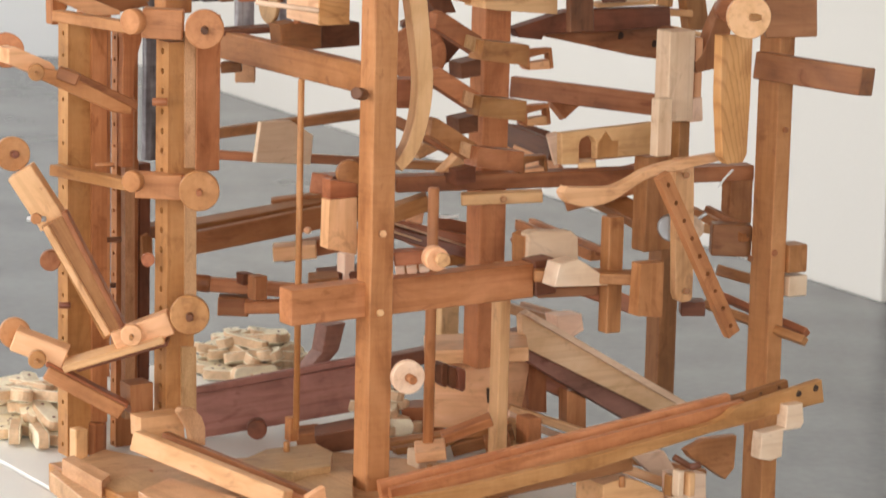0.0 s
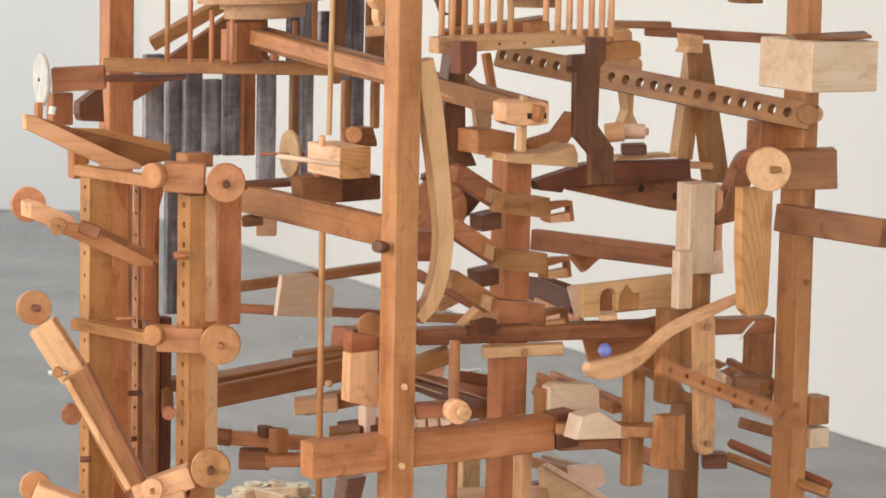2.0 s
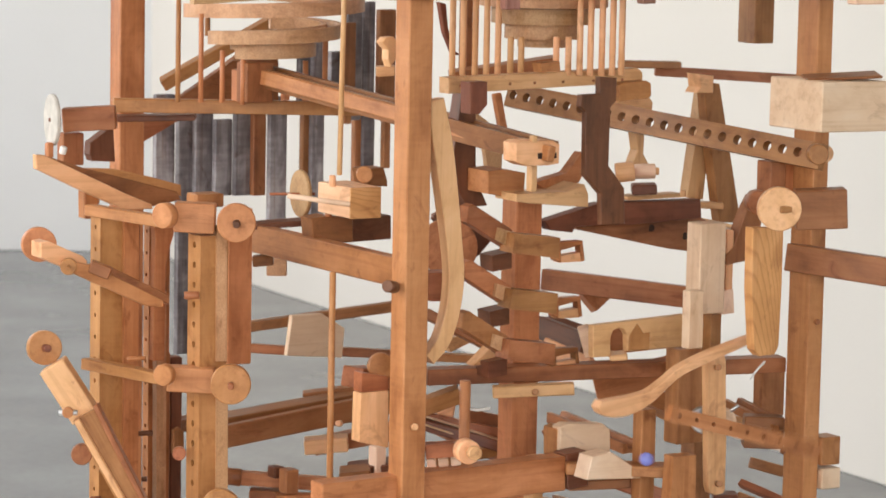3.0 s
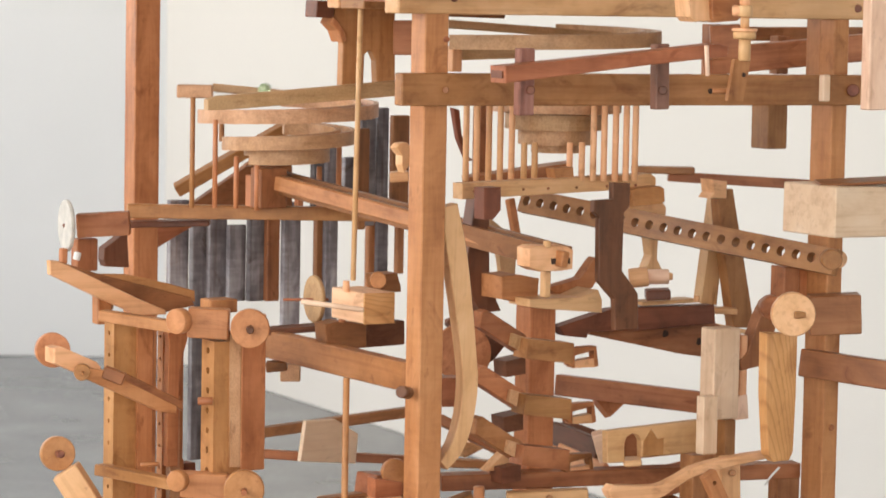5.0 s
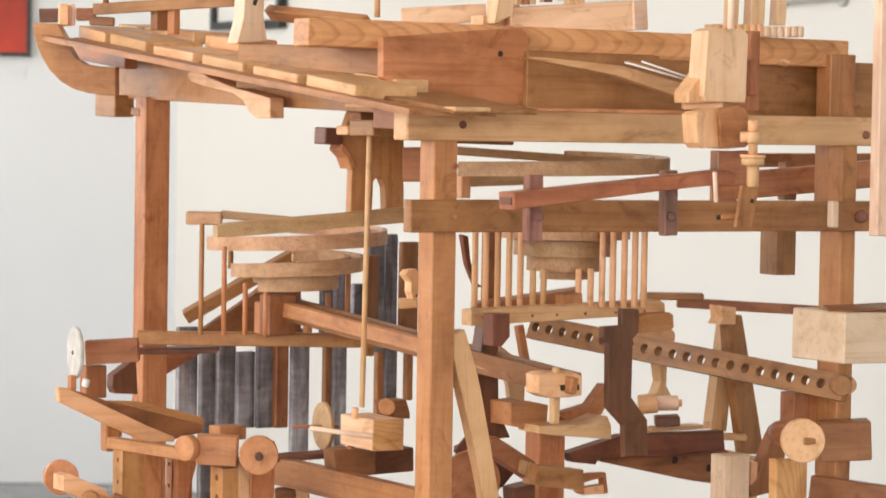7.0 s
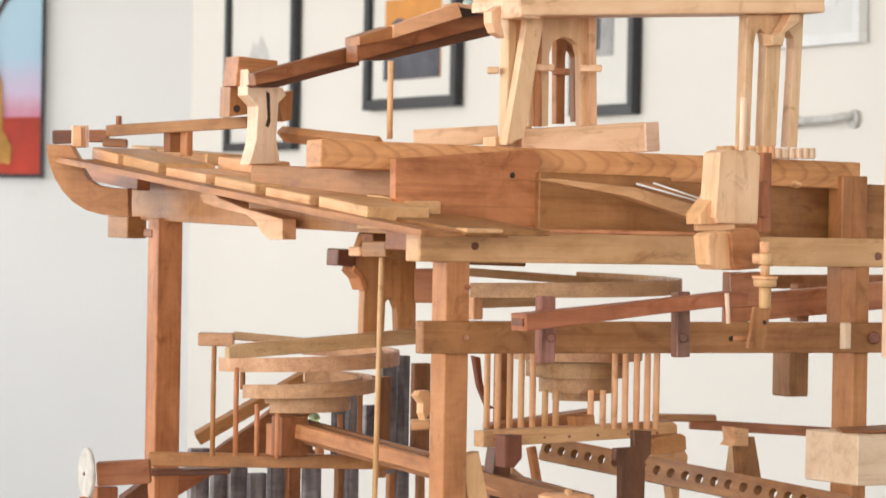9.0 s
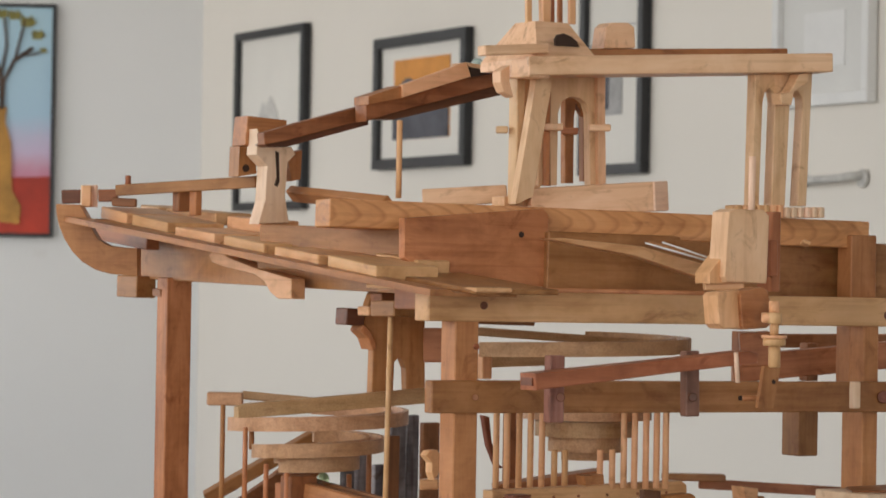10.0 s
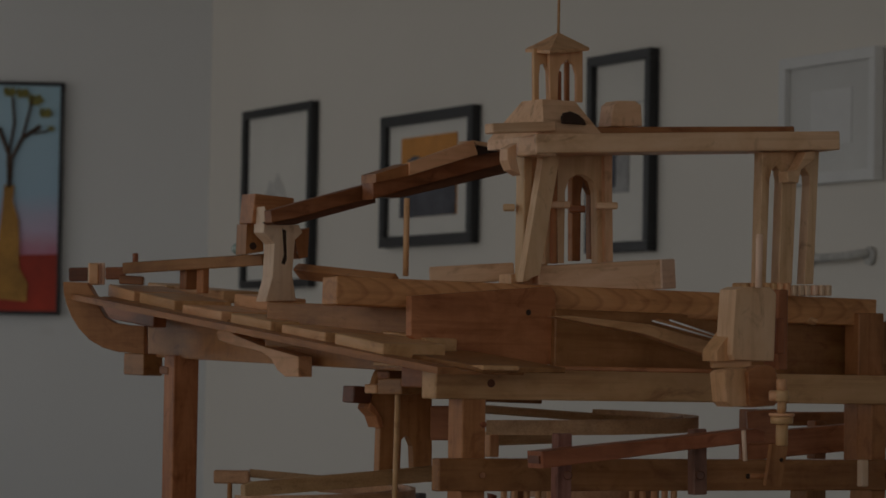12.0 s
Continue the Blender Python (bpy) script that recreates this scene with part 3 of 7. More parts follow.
beam("slat", (0.2445, 0.9096, 0.5181), (0.2445, 0.9096, 0.665), 0.0257, 0.012, (0, -1, 0), GREY)
beam("slat", (0.2654, 0.8976, 0.5185), (0.2654, 0.8976, 0.6578), 0.0212, 0.012, (0, -1, 0), RIMU)
beam("slat", (0.2892, 0.8838, 0.4762), (0.2892, 0.8838, 0.665), 0.0279, 0.012, (0, -1, 0), GREY)
beam("slat", (0.324, 0.8637, 0.4853), (0.324, 0.8637, 0.665), 0.0112, 0.012, (0, -1, 0), RIMU)
beam("slat", (0.3391, 0.855, 0.4856), (0.3391, 0.855, 0.6705), 0.0212, 0.012, (0, -1, 0), GREY)
beam("slat", (0.3904, 0.8254, 0.5283), (0.3904, 0.8254, 0.6603), 0.0123, 0.012, (0, -1, 0), HONEY)
beam("slat", (0.404, 0.8175, 0.5618), (0.404, 0.8175, 0.6718), 0.019, 0.012, (0, -1, 0), GREY)
beam("slat", (0.4273, 0.8041, 0.5623), (0.4273, 0.8041, 0.6611), 0.0112, 0.012, (0, -1, 0), HONEY)
plate("screen_brace", axes((-0.0118, 0.8844, 0.608), (0.9882, 0.8844, 0.608), (0, -1, 0)), [(-0, 0), (0.068, 0.0281), (0.1405, 0.0263), (0.0805, -0.0051), (0.0329, -0.0282), (0.0033, -0.0273)], 0.015, RIMU)
beam("screen_brace", (0.0851, 0.8515, 0.6857), (0.2178, 0.7749, 0.777), 0.0177, 0.02, (0, -1, 0), HONEY)
plate("screen_board", axes((0.0888, 0.8956, 0.6443), (1.0888, 0.8956, 0.6443), (0, -1, 0)), [(-0, 0), (0.0439, 0.0153), (0.1298, 0.077), (0.1895, 0.1176), (0.2087, 0.0908), (0.1495, 0.0005)], 0.01, RIMU)
beam("slat", (0.3695, 0.8028, 0.6346), (0.3695, 0.8028, 0.7926), 0.0244, 0.012, (0, -1, 0), GREY)
beam("slat", (0.3975, 0.8097, 0.6726), (0.3975, 0.8097, 0.8065), 0.02, 0.012, (0, -1, 0), GREY)
beam("slat", (0.401, 0.7615, 0.6648), (0.401, 0.7615, 0.7976), 0.0276, 0.012, (0, -1, 0), RIMU)
beam("slat", (0.3619, 0.8418, 0.6598), (0.3619, 0.8418, 0.7326), 0.019, 0.012, (0, -1, 0), GREY)
beam("thin_post", (0.304, 0.702, 0.6388), (0.304, 0.702, 0.6821), 0.0119, 0.012, (0, -1, 0), HONEY)
beam("thin_post", (0.2166, 0.8103, 0.6654), (0.2166, 0.8103, 0.7092), 0.0164, 0.012, (0, -1, 0), HONEY)
beam("thin_post", (0.2521, 0.7898, 0.6661), (0.2521, 0.7898, 0.7044), 0.0098, 0.012, (0, -1, 0), HONEY)
beam("screen_rail", (-0.0892, 0.6404, 0.6784), (0.2558, 0.499, 0.6758), 0.0184, 0.02, (0, -1, 0), TAN)
beam("screen_rail_back", (-0.068, 0.6859, 0.6559), (0.028, 0.6305, 0.6599), 0.0082, 0.03, (0, -1, 0), DARK)

# left spiral bowl on sticks
ring("bowl_ring", (0.128, 0.5958, 0.8141), 0.0928, 0.1228, 0.0184, ASH, 158, 428, 0.0195, seg=56)
ring("bowl_ring", (0.1291, 0.5952, 0.778), 0.0633, 0.0913, 0.0184, ASH, 160, 428, 0.0183133, seg=56)
ring("bowl_ring", (0.1273, 0.5962, 0.7603), 0.0263, 0.0583, 0.0192, ASH, 180, 540, 0.0122, seg=56)
rod("stick", (0.0604, 0.554, 0.6825), (0.0604, 0.554, 0.7431), 0.0038, HONEY, seg=10)
rod("stick", (0.1751, 0.5917, 0.6771), (0.1751, 0.5917, 0.7375), 0.0039, HONEY, seg=10)
rod("stick", (0.2078, 0.596, 0.701), (0.2078, 0.596, 0.7647), 0.0039, HONEY, seg=10)
rod("stick", (0.059, 0.6588, 0.7691), (0.059, 0.6588, 0.7931), 0.0039, HONEY, seg=10)
beam("back_slat", (0.2792, 0.7856, 0.6644), (0.2792, 0.7856, 0.7661), 0.0178, 0.012, (0, -1, 0), GREY)
beam("back_slat", (0.2954, 0.7763, 0.6647), (0.2954, 0.7763, 0.7746), 0.0162, 0.012, (0, -1, 0), GREY)
beam("back_slat", (0.3348, 0.7536, 0.6696), (0.3348, 0.7536, 0.7794), 0.0195, 0.012, (0, -1, 0), RIMU)
plate("brace_board", axes((0.0985, 0.8438, 0.6642), (1.0985, 0.8438, 0.6642), (0, -1, 0)), [(0, 0), (0.0938, 0.0575), (0.1672, 0.058), (0.1682, -0.0037)], 0.012, RIMU)
plate("bowl_ramp", axes((-0.188, 0.2, 0.8474), (0.812, 0.2, 0.8474), (0, -1, 0)), [(0, 0), (0.0135, 0.004), (0.2732, 0.0231), (0.2736, 0.0041), (0.0274, -0.0124), (0.0002, -0.0129)], 0.012, ASH)
beam("bowl_ramp", (0.0097, 0.6988, 0.8362), (0.0516, 0.6746, 0.8362), 0.0177, 0.03, (0, -1, 0), ASH)
beam("bowl_ramp", (0.0737, 0.7196, 0.8405), (0.1766, 0.6602, 0.8316), 0.0116, 0.03, (0, -1, 0), ASH)
rod("stick", (-0.0279, 0.5703, 0.6865), (-0.0279, 0.5703, 0.834), 0.0035, HONEY, seg=10)
rod("stick", (-0.0016, 0.5552, 0.687), (-0.0016, 0.5552, 0.8046), 0.0035, HONEY, seg=10)
rod("stick", (0.0229, 0.5411, 0.6875), (0.0229, 0.5411, 0.7564), 0.0035, HONEY, seg=10)
rod("stick", (0.0058, 0.185, 0.6248), (0.0104, 0.185, 0.9598), 0.0034, PINE, seg=10)

# centre column with its stair of tipping blocks
beam("column", (0.2882, 0.1916, 0.1111), (0.2882, 0.1916, 0.581), 0.0387, .036, (0, -1, 0), TAN)
beam("slim_post", (0.2505, 0.0979, 0.0029), (0.2505, 0.0979, 0.2679), 0.016, 0.022, (0, -1, 0), PINE)
beam("back_block_post", (0.479, 0.601, 0.052), (0.479, 0.601, 0.1187), 0.0304, 0.03, (0, -1, 0), PINE)
plate("stair_block", axes((0.1842, 0.06, 0.5587), (1.1842, 0.06, 0.5587), (0, -1, 0)), [(0, 0), (0.0662, -0.0085), (0.0643, -0.0338), (-0.0035, -0.0243)], 0.03, HONEY)
plate("stair_board", axes((0.1314, 0.085, 0.5909), (1.1314, 0.085, 0.5909), (0, -1, 0)), [(0, 0), (0.008, 0.0025), (0.0651, -0.0313), (0.0616, -0.0565), (-0.002, -0.0187)], 0.02, RIMU)
plate("stair_cheek", axes((0.1724, 0.078, 0.5642), (1.1724, 0.078, 0.5642), (0, -1, 0)), [(0, 0), (0.0198, -0.0064), (0.0187, -0.0274), (-0.0029, -0.0152)], 0.006, ASH)
plate("stair_shelf", axes((0.2072, 0.15, 0.5192), (1.2072, 0.15, 0.5192), (0, -1, 0)), [(0, 0), (0.0292, 0.0044), (0.0297, -0.0172), (0.0021, -0.0201)], 0.03, DARK)
plate("stair_stop", axes((0.3039, 0.15, 0.532), (1.3039, 0.15, 0.532), (0, -1, 0)), [(0, 0), (0.0395, 0.0004), (0.0436, -0.0252), (0.0385, -0.0265), (0.0353, -0.0052), (0.0071, -0.0105), (0.0075, -0.0264), (-0.0011, -0.0231)], 0.014, HONEY)
plate("stair_stop_floor", axes((0.3108, 0.152, 0.5141), (1.3108, 0.152, 0.5141), (0, -1, 0)), [(0, 0), (0.0309, 0.0029), (0.0329, -0.0088), (-0.0015, -0.0086)], 0.014, PINE)
plate("stair_block", axes((0.1826, 0.06, 0.4897), (1.1826, 0.06, 0.4897), (0, -1, 0)), [(0, 0), (0.0662, -0.0091), (0.0644, -0.0345), (-0.0035, -0.0243)], 0.03, HONEY)
plate("stair_board", axes((0.1297, 0.085, 0.5221), (1.1297, 0.085, 0.5221), (0, -1, 0)), [(0, 0), (0.008, 0.0024), (0.0652, -0.032), (0.0617, -0.0572), (-0.002, -0.0187)], 0.02, HONEY)
plate("stair_cheek", axes((0.1708, 0.078, 0.495), (1.1708, 0.078, 0.495), (0, -1, 0)), [(0, 0), (0.0198, -0.0067), (0.0187, -0.0277), (-0.0029, -0.0153)], 0.006, ASH)
plate("stair_shelf", axes((0.2055, 0.15, 0.4485), (1.2055, 0.15, 0.4485), (0, -1, 0)), [(0, 0), (0.0292, 0.0041), (0.0297, -0.0175), (0.0021, -0.0202)], 0.03, DARK)
plate("stair_stop", axes((0.3023, 0.15, 0.4604), (1.3023, 0.15, 0.4604), (0, -1, 0)), [(0, 0), (0.0395, 0), (0.0437, -0.0257), (0.0385, -0.0269), (0.0354, -0.0056), (0.0071, -0.0106), (0.0075, -0.0266), (-0.0011, -0.0232)], 0.014, HONEY)
plate("stair_stop_floor", axes((0.3092, 0.152, 0.4423), (1.3092, 0.152, 0.4423), (0, -1, 0)), [(0, 0), (0.0309, 0.0026), (0.0329, -0.0092), (-0.0015, -0.0086)], 0.014, PINE)
plate("stair_block", axes((0.1809, 0.06, 0.4267), (1.1809, 0.06, 0.4267), (0, -1, 0)), [(0, 0), (0.0663, -0.0097), (0.0645, -0.0351), (-0.0035, -0.0243)], 0.03, RIMU)
plate("stair_board", axes((0.1279, 0.085, 0.4594), (1.1279, 0.085, 0.4594), (0, -1, 0)), [(0, 0), (0.008, 0.0023), (0.0653, -0.0326), (0.0618, -0.0579), (-0.002, -0.0188)], 0.02, HONEY)
plate("stair_cheek", axes((0.169, 0.078, 0.432), (1.169, 0.078, 0.432), (0, -1, 0)), [(0, 0), (0.0198, -0.0068), (0.0187, -0.0279), (-0.0029, -0.0153)], 0.006, ASH)
plate("stair_shelf", axes((0.2037, 0.15, 0.384), (1.2037, 0.15, 0.384), (0, -1, 0)), [(0, 0), (0.0292, 0.0039), (0.0298, -0.0178), (0.0021, -0.0203)], 0.03, DARK)
plate("stair_stop", axes((0.3006, 0.15, 0.3951), (1.3006, 0.15, 0.3951), (0, -1, 0)), [(0, 0), (0.0396, -0.0003), (0.0437, -0.0262), (0.0386, -0.0273), (0.0354, -0.0059), (0.0071, -0.0106), (0.0075, -0.0267), (-0.0011, -0.0232)], 0.014, HONEY)
plate("stair_stop_floor", axes((0.3075, 0.152, 0.3769), (1.3075, 0.152, 0.3769), (0, -1, 0)), [(0, 0), (0.0309, 0.0024), (0.033, -0.0095), (-0.0015, -0.0086)], 0.014, PINE)
plate("stair_wedge", axes((0.1935, 0.1672, 0.3778), (1.1935, 0.1672, 0.3778), (0, -1, 0)), [(0, 0), (0.0353, 0.0302), (0.0529, 0.0002)], 0.02, PINE)
plate("column_cap", axes((0.1928, 0.0734, 0.6056), (1.1928, 0.0734, 0.6056), (0, -1, 0)), [(-0, 0), (0.0754, -0.0004), (0.1006, 0.0083), (0.1066, -0.0039), (0.1071, -0.0206), (0.0197, -0.0125), (0.0003, -0.0094)], 0.05, PINE)
plate("column_box", axes((0.1731, 0.1079, 0.6313), (1.1731, 0.1079, 0.6313), (0, -1, 0)), [(-0, 0), (0.0265, 0.0015), (0.0546, -0.0042), (0.0527, -0.0374), (0.0331, -0.0343), (0.0007, -0.0284)], 0.05, HONEY)
beam("cap_peg", (0.201, 0.0456, 0.6104), (0.201, 0.0456, 0.6432), 0.0093, 0.012, (0, -1, 0), PINE)
plate("cap_wedge", axes((0.2559, 0.1294, 0.6122), (1.2559, 0.1294, 0.6122), (0, -1, 0)), [(-0, 0), (0.0481, 0.0104), (0.0703, 0.0363), (0.074, 0.0096), (0.0657, -0.0023), (0.0145, -0.0101)], 0.02, HONEY)

# long run that crosses behind the front post
channel("long_run", (0.0963, 0.591, 0.7348), (0.1988, 0.0122, 0.675), 0.034, 0.026, RIMU)
beam("long_run_side", (0.076, 0.5681, 0.7223), (0.1883, -0.0048, 0.662), 0.0194, 0.012, (-0.5, -0.866, 0), TAN)
END_BOX = plate("run_end_box", axes((0.1489, 0.0064, 0.6751), (1.1489, 0.0064, 0.6751), (0, -1, 0)), [(0, 0), (0.008, 0.003), (0.0527, 0.0018), (0.0627, -0.0031), (0.0623, -0.0263), (0.047, -0.0281), (0.0143, -0.028), (0.0006, -0.0221)], 0.03, PINE)
plate("slot", axes((0.1795, 0.0052, 0.6624), (1.1795, 0.0052, 0.6624), (0, -1, 0)), [(0, 0), (0.0268, -0.0001), (0.0269, -0.007), (0.001, -0.0069)], 0.004, HOLE, parent=END_BOX)
beam("run_end_peg", (0.1745, 0.0032, 0.6755), (0.1745, 0.0032, 0.6838), 0.0064, 0.01, (0, -1, 0), PINE)
beam("run_support", (0.0804, 0.5425, 0.6857), (0.0804, 0.5425, 0.7391), 0.0407, 0.03, (0, -1, 0), RIMU)
beam("run_support", (0.0674, 0.5615, 0.6846), (0.0674, 0.5615, 0.7279), 0.0112, 0.03, (0, -1, 0), HONEY)

# right spiral bowl with its comb of sticks
ring("bowl_ring", (0.3242, 0.2285, 0.8453), 0.0543, 0.0843, 0.0167, ASH, 0, 360, 0)
ring("bowl_ring", (0.3244, 0.2284, 0.8262), 0.0362, 0.0662, 0.0196, ASH, 0, 360, 0)
ring("bowl_ring", (0.3246, 0.2283, 0.8114), 0.0190, 0.049, 0.0245, ASH, 0, 360, 0)
ring("bowl_ring", (0.325, 0.2281, 0.7889), 0.0100, 0.0324, 0.0127, ASH, 0, 360, 0)
ring("bowl_ring", (0.322, 0.2875, 0.9262), 0.1428, 0.1688, 0.0185, ASH, 200, 405, 0.012, seg=72)
beam("bowl_feed", (0.2381, 0.36, 0.9376), (0.51, 0.3, 0.9214), 0.0112, 0.02, (0, -1, 0), ASH)
COMB = plate("comb_bar", axes((0.1341, 0.142, 0.7448), (1.1341, 0.142, 0.7448), (0, -1, 0)), [(0, 0), (0.2813, 0.0077), (0.2893, 0.0025), (0.2897, -0.0106), (0.163, -0.0145), (0.0004, -0.0196)], 0.024, PINE)
beam("comb_bar_back", (0.2731, 0.3735, 0.7263), (0.3947, 0.3033, 0.7487), 0.0151, 0.03, (0, -1, 0), RIMU)
rod("stick", (0.1835, 0.2174, 0.7422), (0.1835, 0.2174, 0.8489), 0.0041, PINE, parent=COMB, seg=10)
rod("stick", (0.1951, 0.2107, 0.7424), (0.1951, 0.2107, 0.8491), 0.0041, PINE, parent=COMB, seg=10)
rod("stick", (0.2084, 0.203, 0.7427), (0.2084, 0.203, 0.8494), 0.0041, PINE, parent=COMB, seg=10)
rod("stick", (0.2209, 0.1958, 0.7429), (0.2209, 0.1958, 0.8496), 0.0041, PINE, parent=COMB, seg=10)
rod("stick", (0.2334, 0.1886, 0.7432), (0.2334, 0.1886, 0.8499), 0.0041, PINE, parent=COMB, seg=10)
rod("stick", (0.2471, 0.1806, 0.7434), (0.2471, 0.1806, 0.7925), 0.0041, PINE, parent=COMB, seg=10)
rod("stick", (0.2588, 0.1739, 0.7437), (0.2588, 0.1739, 0.7927), 0.0041, PINE, parent=COMB, seg=10)
rod("stick", (0.2971, 0.1518, 0.7444), (0.2971, 0.1518, 0.7934), 0.0041, PINE, parent=COMB, seg=10)
rod("stick", (0.3104, 0.1441, 0.7446), (0.3104, 0.1441, 0.7937), 0.0041, PINE, parent=COMB, seg=10)
rod("stick", (0.3229, 0.1369, 0.7449), (0.3229, 0.1369, 0.8516), 0.0041, PINE, parent=COMB, seg=10)
rod("stick", (0.3345, 0.1302, 0.7451), (0.3345, 0.1302, 0.8518), 0.0041, PINE, parent=COMB, seg=10)
rod("stick", (0.347, 0.123, 0.7453), (0.347, 0.123, 0.852), 0.0041, PINE, parent=COMB, seg=10)
rod("stick", (0.3586, 0.1163, 0.7456), (0.3586, 0.1163, 0.8522), 0.0041, PINE, parent=COMB, seg=10)
rod("stick", (0.3686, 0.1105, 0.7458), (0.3686, 0.1105, 0.8524), 0.0041, PINE, parent=COMB, seg=10)
plate("comb_block", axes((0.3715, 0.12, 0.7324), (1.3715, 0.12, 0.7324), (0, -1, 0)), [(0, 0), (0.0068, 0.0035), (0.0432, 0.0056), (0.0503, 0.0019), (0.0515, -0.0141), (0.0455, -0.0175), (0.0022, -0.0202)], 0.02, TAN)
plate("comb_stop", axes((0.2479, 0.1109, 0.7631), (1.2479, 0.1109, 0.7631), (0, -1, 0)), [(0, 0), (0.0281, 0.0019), (0.0295, -0.01), (0.003, -0.0119)], 0.02, HONEY)
plate("dark_hook", axes((0.2665, 0.006, 0.753), (1.2665, 0.006, 0.753), (0, -1, 0)), [(0, 0), (0.0257, -0.0019), (0.0256, -0.0296), (0.0175, -0.0377), (0.0169, -0.1092), (0.041, -0.1378), (0.043, -0.1819), (0.008, -0.1818), (0.0062, -0.1435), (-0.0175, -0.1205), (-0.0187, -0.0424), (-0.0271, -0.0353), (-0.0258, -0.0216), (0.0005, -0.0207)], 0.01, DARK)
plate("dark_hook", axes((0.1313, 0.0859, 0.7431), (1.1313, 0.0859, 0.7431), (0, -1, 0)), [(0, 0), (0.0245, 0.0005), (0.0252, -0.0275), (0.0145, -0.0389), (0.0009, -0.0386)], 0.024, DARK)
plate("dark_hook", axes((0.1648, 0.1589, 0.729), (1.1648, 0.1589, 0.729), (0, -1, 0)), [(0, 0), (0.0194, -0.0004), (0.0217, -0.0958), (0.031, -0.1296), (0.0398, -0.1468), (0.0119, -0.1481), (-0.0025, -0.1284), (-0.0119, -0.0804)], 0.024, DARK)
plate("hook_plate", axes((0.2527, 0.2698, 0.69), (1.2527, 0.2698, 0.69), (0, -1, 0)), [(0, 0), (0.0294, -0.0204), (0.0418, -0.0505), (0.04, -0.0952), (0.0227, -0.0995), (0.0158, -0.0547)], 0.01, ASH)
beam("thin_lath", (0.3032, 0.2984, 0.7116), (0.3115, 0.2936, 0.6619), 0.0109, 0.01, (0, -1, 0), HONEY)
plate("dark_crossbar", axes((0.3176, 0.2, 0.5531), (1.3176, 0.2, 0.5531), (0, -1, 0)), [(0, 0), (0.084, 0.0202), (0.244, 0.0194), (0.2467, -0.0056), (0.1275, -0.0105), (0.0849, -0.0087), (0.0463, -0.0093), (0.043, -0.0165), (0.009, -0.0121)], 0.02, DARK)
plate("crossbar_board", axes((0.3821, 0.225, 0.5403), (1.3821, 0.225, 0.5403), (0, -1, 0)), [(0, 0), (0.08, 0.0011), (0.1983, 0.0053), (0.2219, -0.0078), (0.2, -0.0435), (0.1445, -0.0348), (0.0001, -0.003)], 0.02, RIMU)
beam("crossbar_strip", (0.4423, 0.195, 0.5782), (0.5304, 0.195, 0.5794), 0.0052, 0.03, (0, -1, 0), PINE)
rod("peg_hole", (0.4991, 0.2235, 0.5341), (0.5023, 0.228, 0.5334), 0.005, HOLE, seg=12)
rod("peg_hole", (0.5543, 0.2235, 0.5211), (0.5575, 0.228, 0.5205), 0.005, HOLE, seg=12)
rod("peg", (0.4867, 0.1347, 0.5853), (0.4865, 0.1348, 0.5938), 0.0039, PINE, seg=10)
plate("spool_block", axes((0.522, 0.3453, 0.6936), (1.522, 0.3453, 0.6936), (0, -1, 0)), [(0, 0), (0.053, 0.0041), (0.0595, -0.0038), (0.0571, -0.0246), (0.0071, -0.026)], 0.03, PINE)
plate("spool_leg", axes((0.554, 0.3499, 0.6666), (1.554, 0.3499, 0.6666), (0, -1, 0)), [(0, 0), (0.0188, 0.0006), (0.0173, -0.0474), (0.0273, -0.0634), (-0.001, -0.0625), (0.0077, -0.0419)], 0.02, PINE)
rod("spool", (0.3987, 0.1624, 0.6164), (0.4199, 0.1502, 0.6193), 0.0127, PINE, seg=18)
rod("spool", (0.4312, 0.1667, 0.6169), (0.4547, 0.1532, 0.6179), 0.0098, WHITE, seg=18)
rod("spool", (0.4513, 0.1552, 0.6178), (0.459, 0.1507, 0.6179), 0.0049, PINE, seg=12)
beam("dark_foot", (0.441, 0.1842, 0.59), (0.4689, 0.1681, 0.5916), 0.0128, 0.03, (0, -1, 0), DARK)

# drilled rail and the A frame
drilled("drilled_rail", (0.4187, 0.4627, 0.6966), (0.5658, -0.0496, 0.6515), 0.033, 0.012, (0, -1, 0), HONEY, 22, 0.0066)
rod("rail_end", (0.5514, -0.0643, 0.6555), (0.5604, -0.0465, 0.6555), 0.0128, HONEY, seg=28)
rod("rail_end", (0.5824, -0.036, 0.6531), (0.5914, -0.0182, 0.6531), 0.0115, PINE, seg=28)
plate("a_frame_leg", axes((0.6514, 0.3283, 0.7078), (1.6514, 0.3283, 0.7078), (0, -1, 0)), [(0, 0), (0.0222, 0.0048), (0.0057, -0.1524), (-0.02, -0.1488)], 0.02, PINE)
plate("a_frame_leg", axes((0.6359, 0.3026, 0.7177), (1.6359, 0.3026, 0.7177), (0, -1, 0)), [(0, -0), (0.0255, -0.0005), (0.0684, -0.1932), (0.0329, -0.1917), (0.0046, -0.039)], 0.02, HONEY)
plate("a_frame_head", axes((0.6176, 0.29, 0.7318), (1.6176, 0.29, 0.7318), (0, -1, 0)), [(-0, 0), (0.0248, -0.003), (0.0244, -0.0263), (-0.0028, -0.0257), (0.0032, -0.0181)], 0.03, PINE)
beam("a_frame_foot", (0.6179, 0.2899, 0.5347), (0.67, 0.2598, 0.5227), 0.0062, 0.03, (0, -1, 0), PINE)
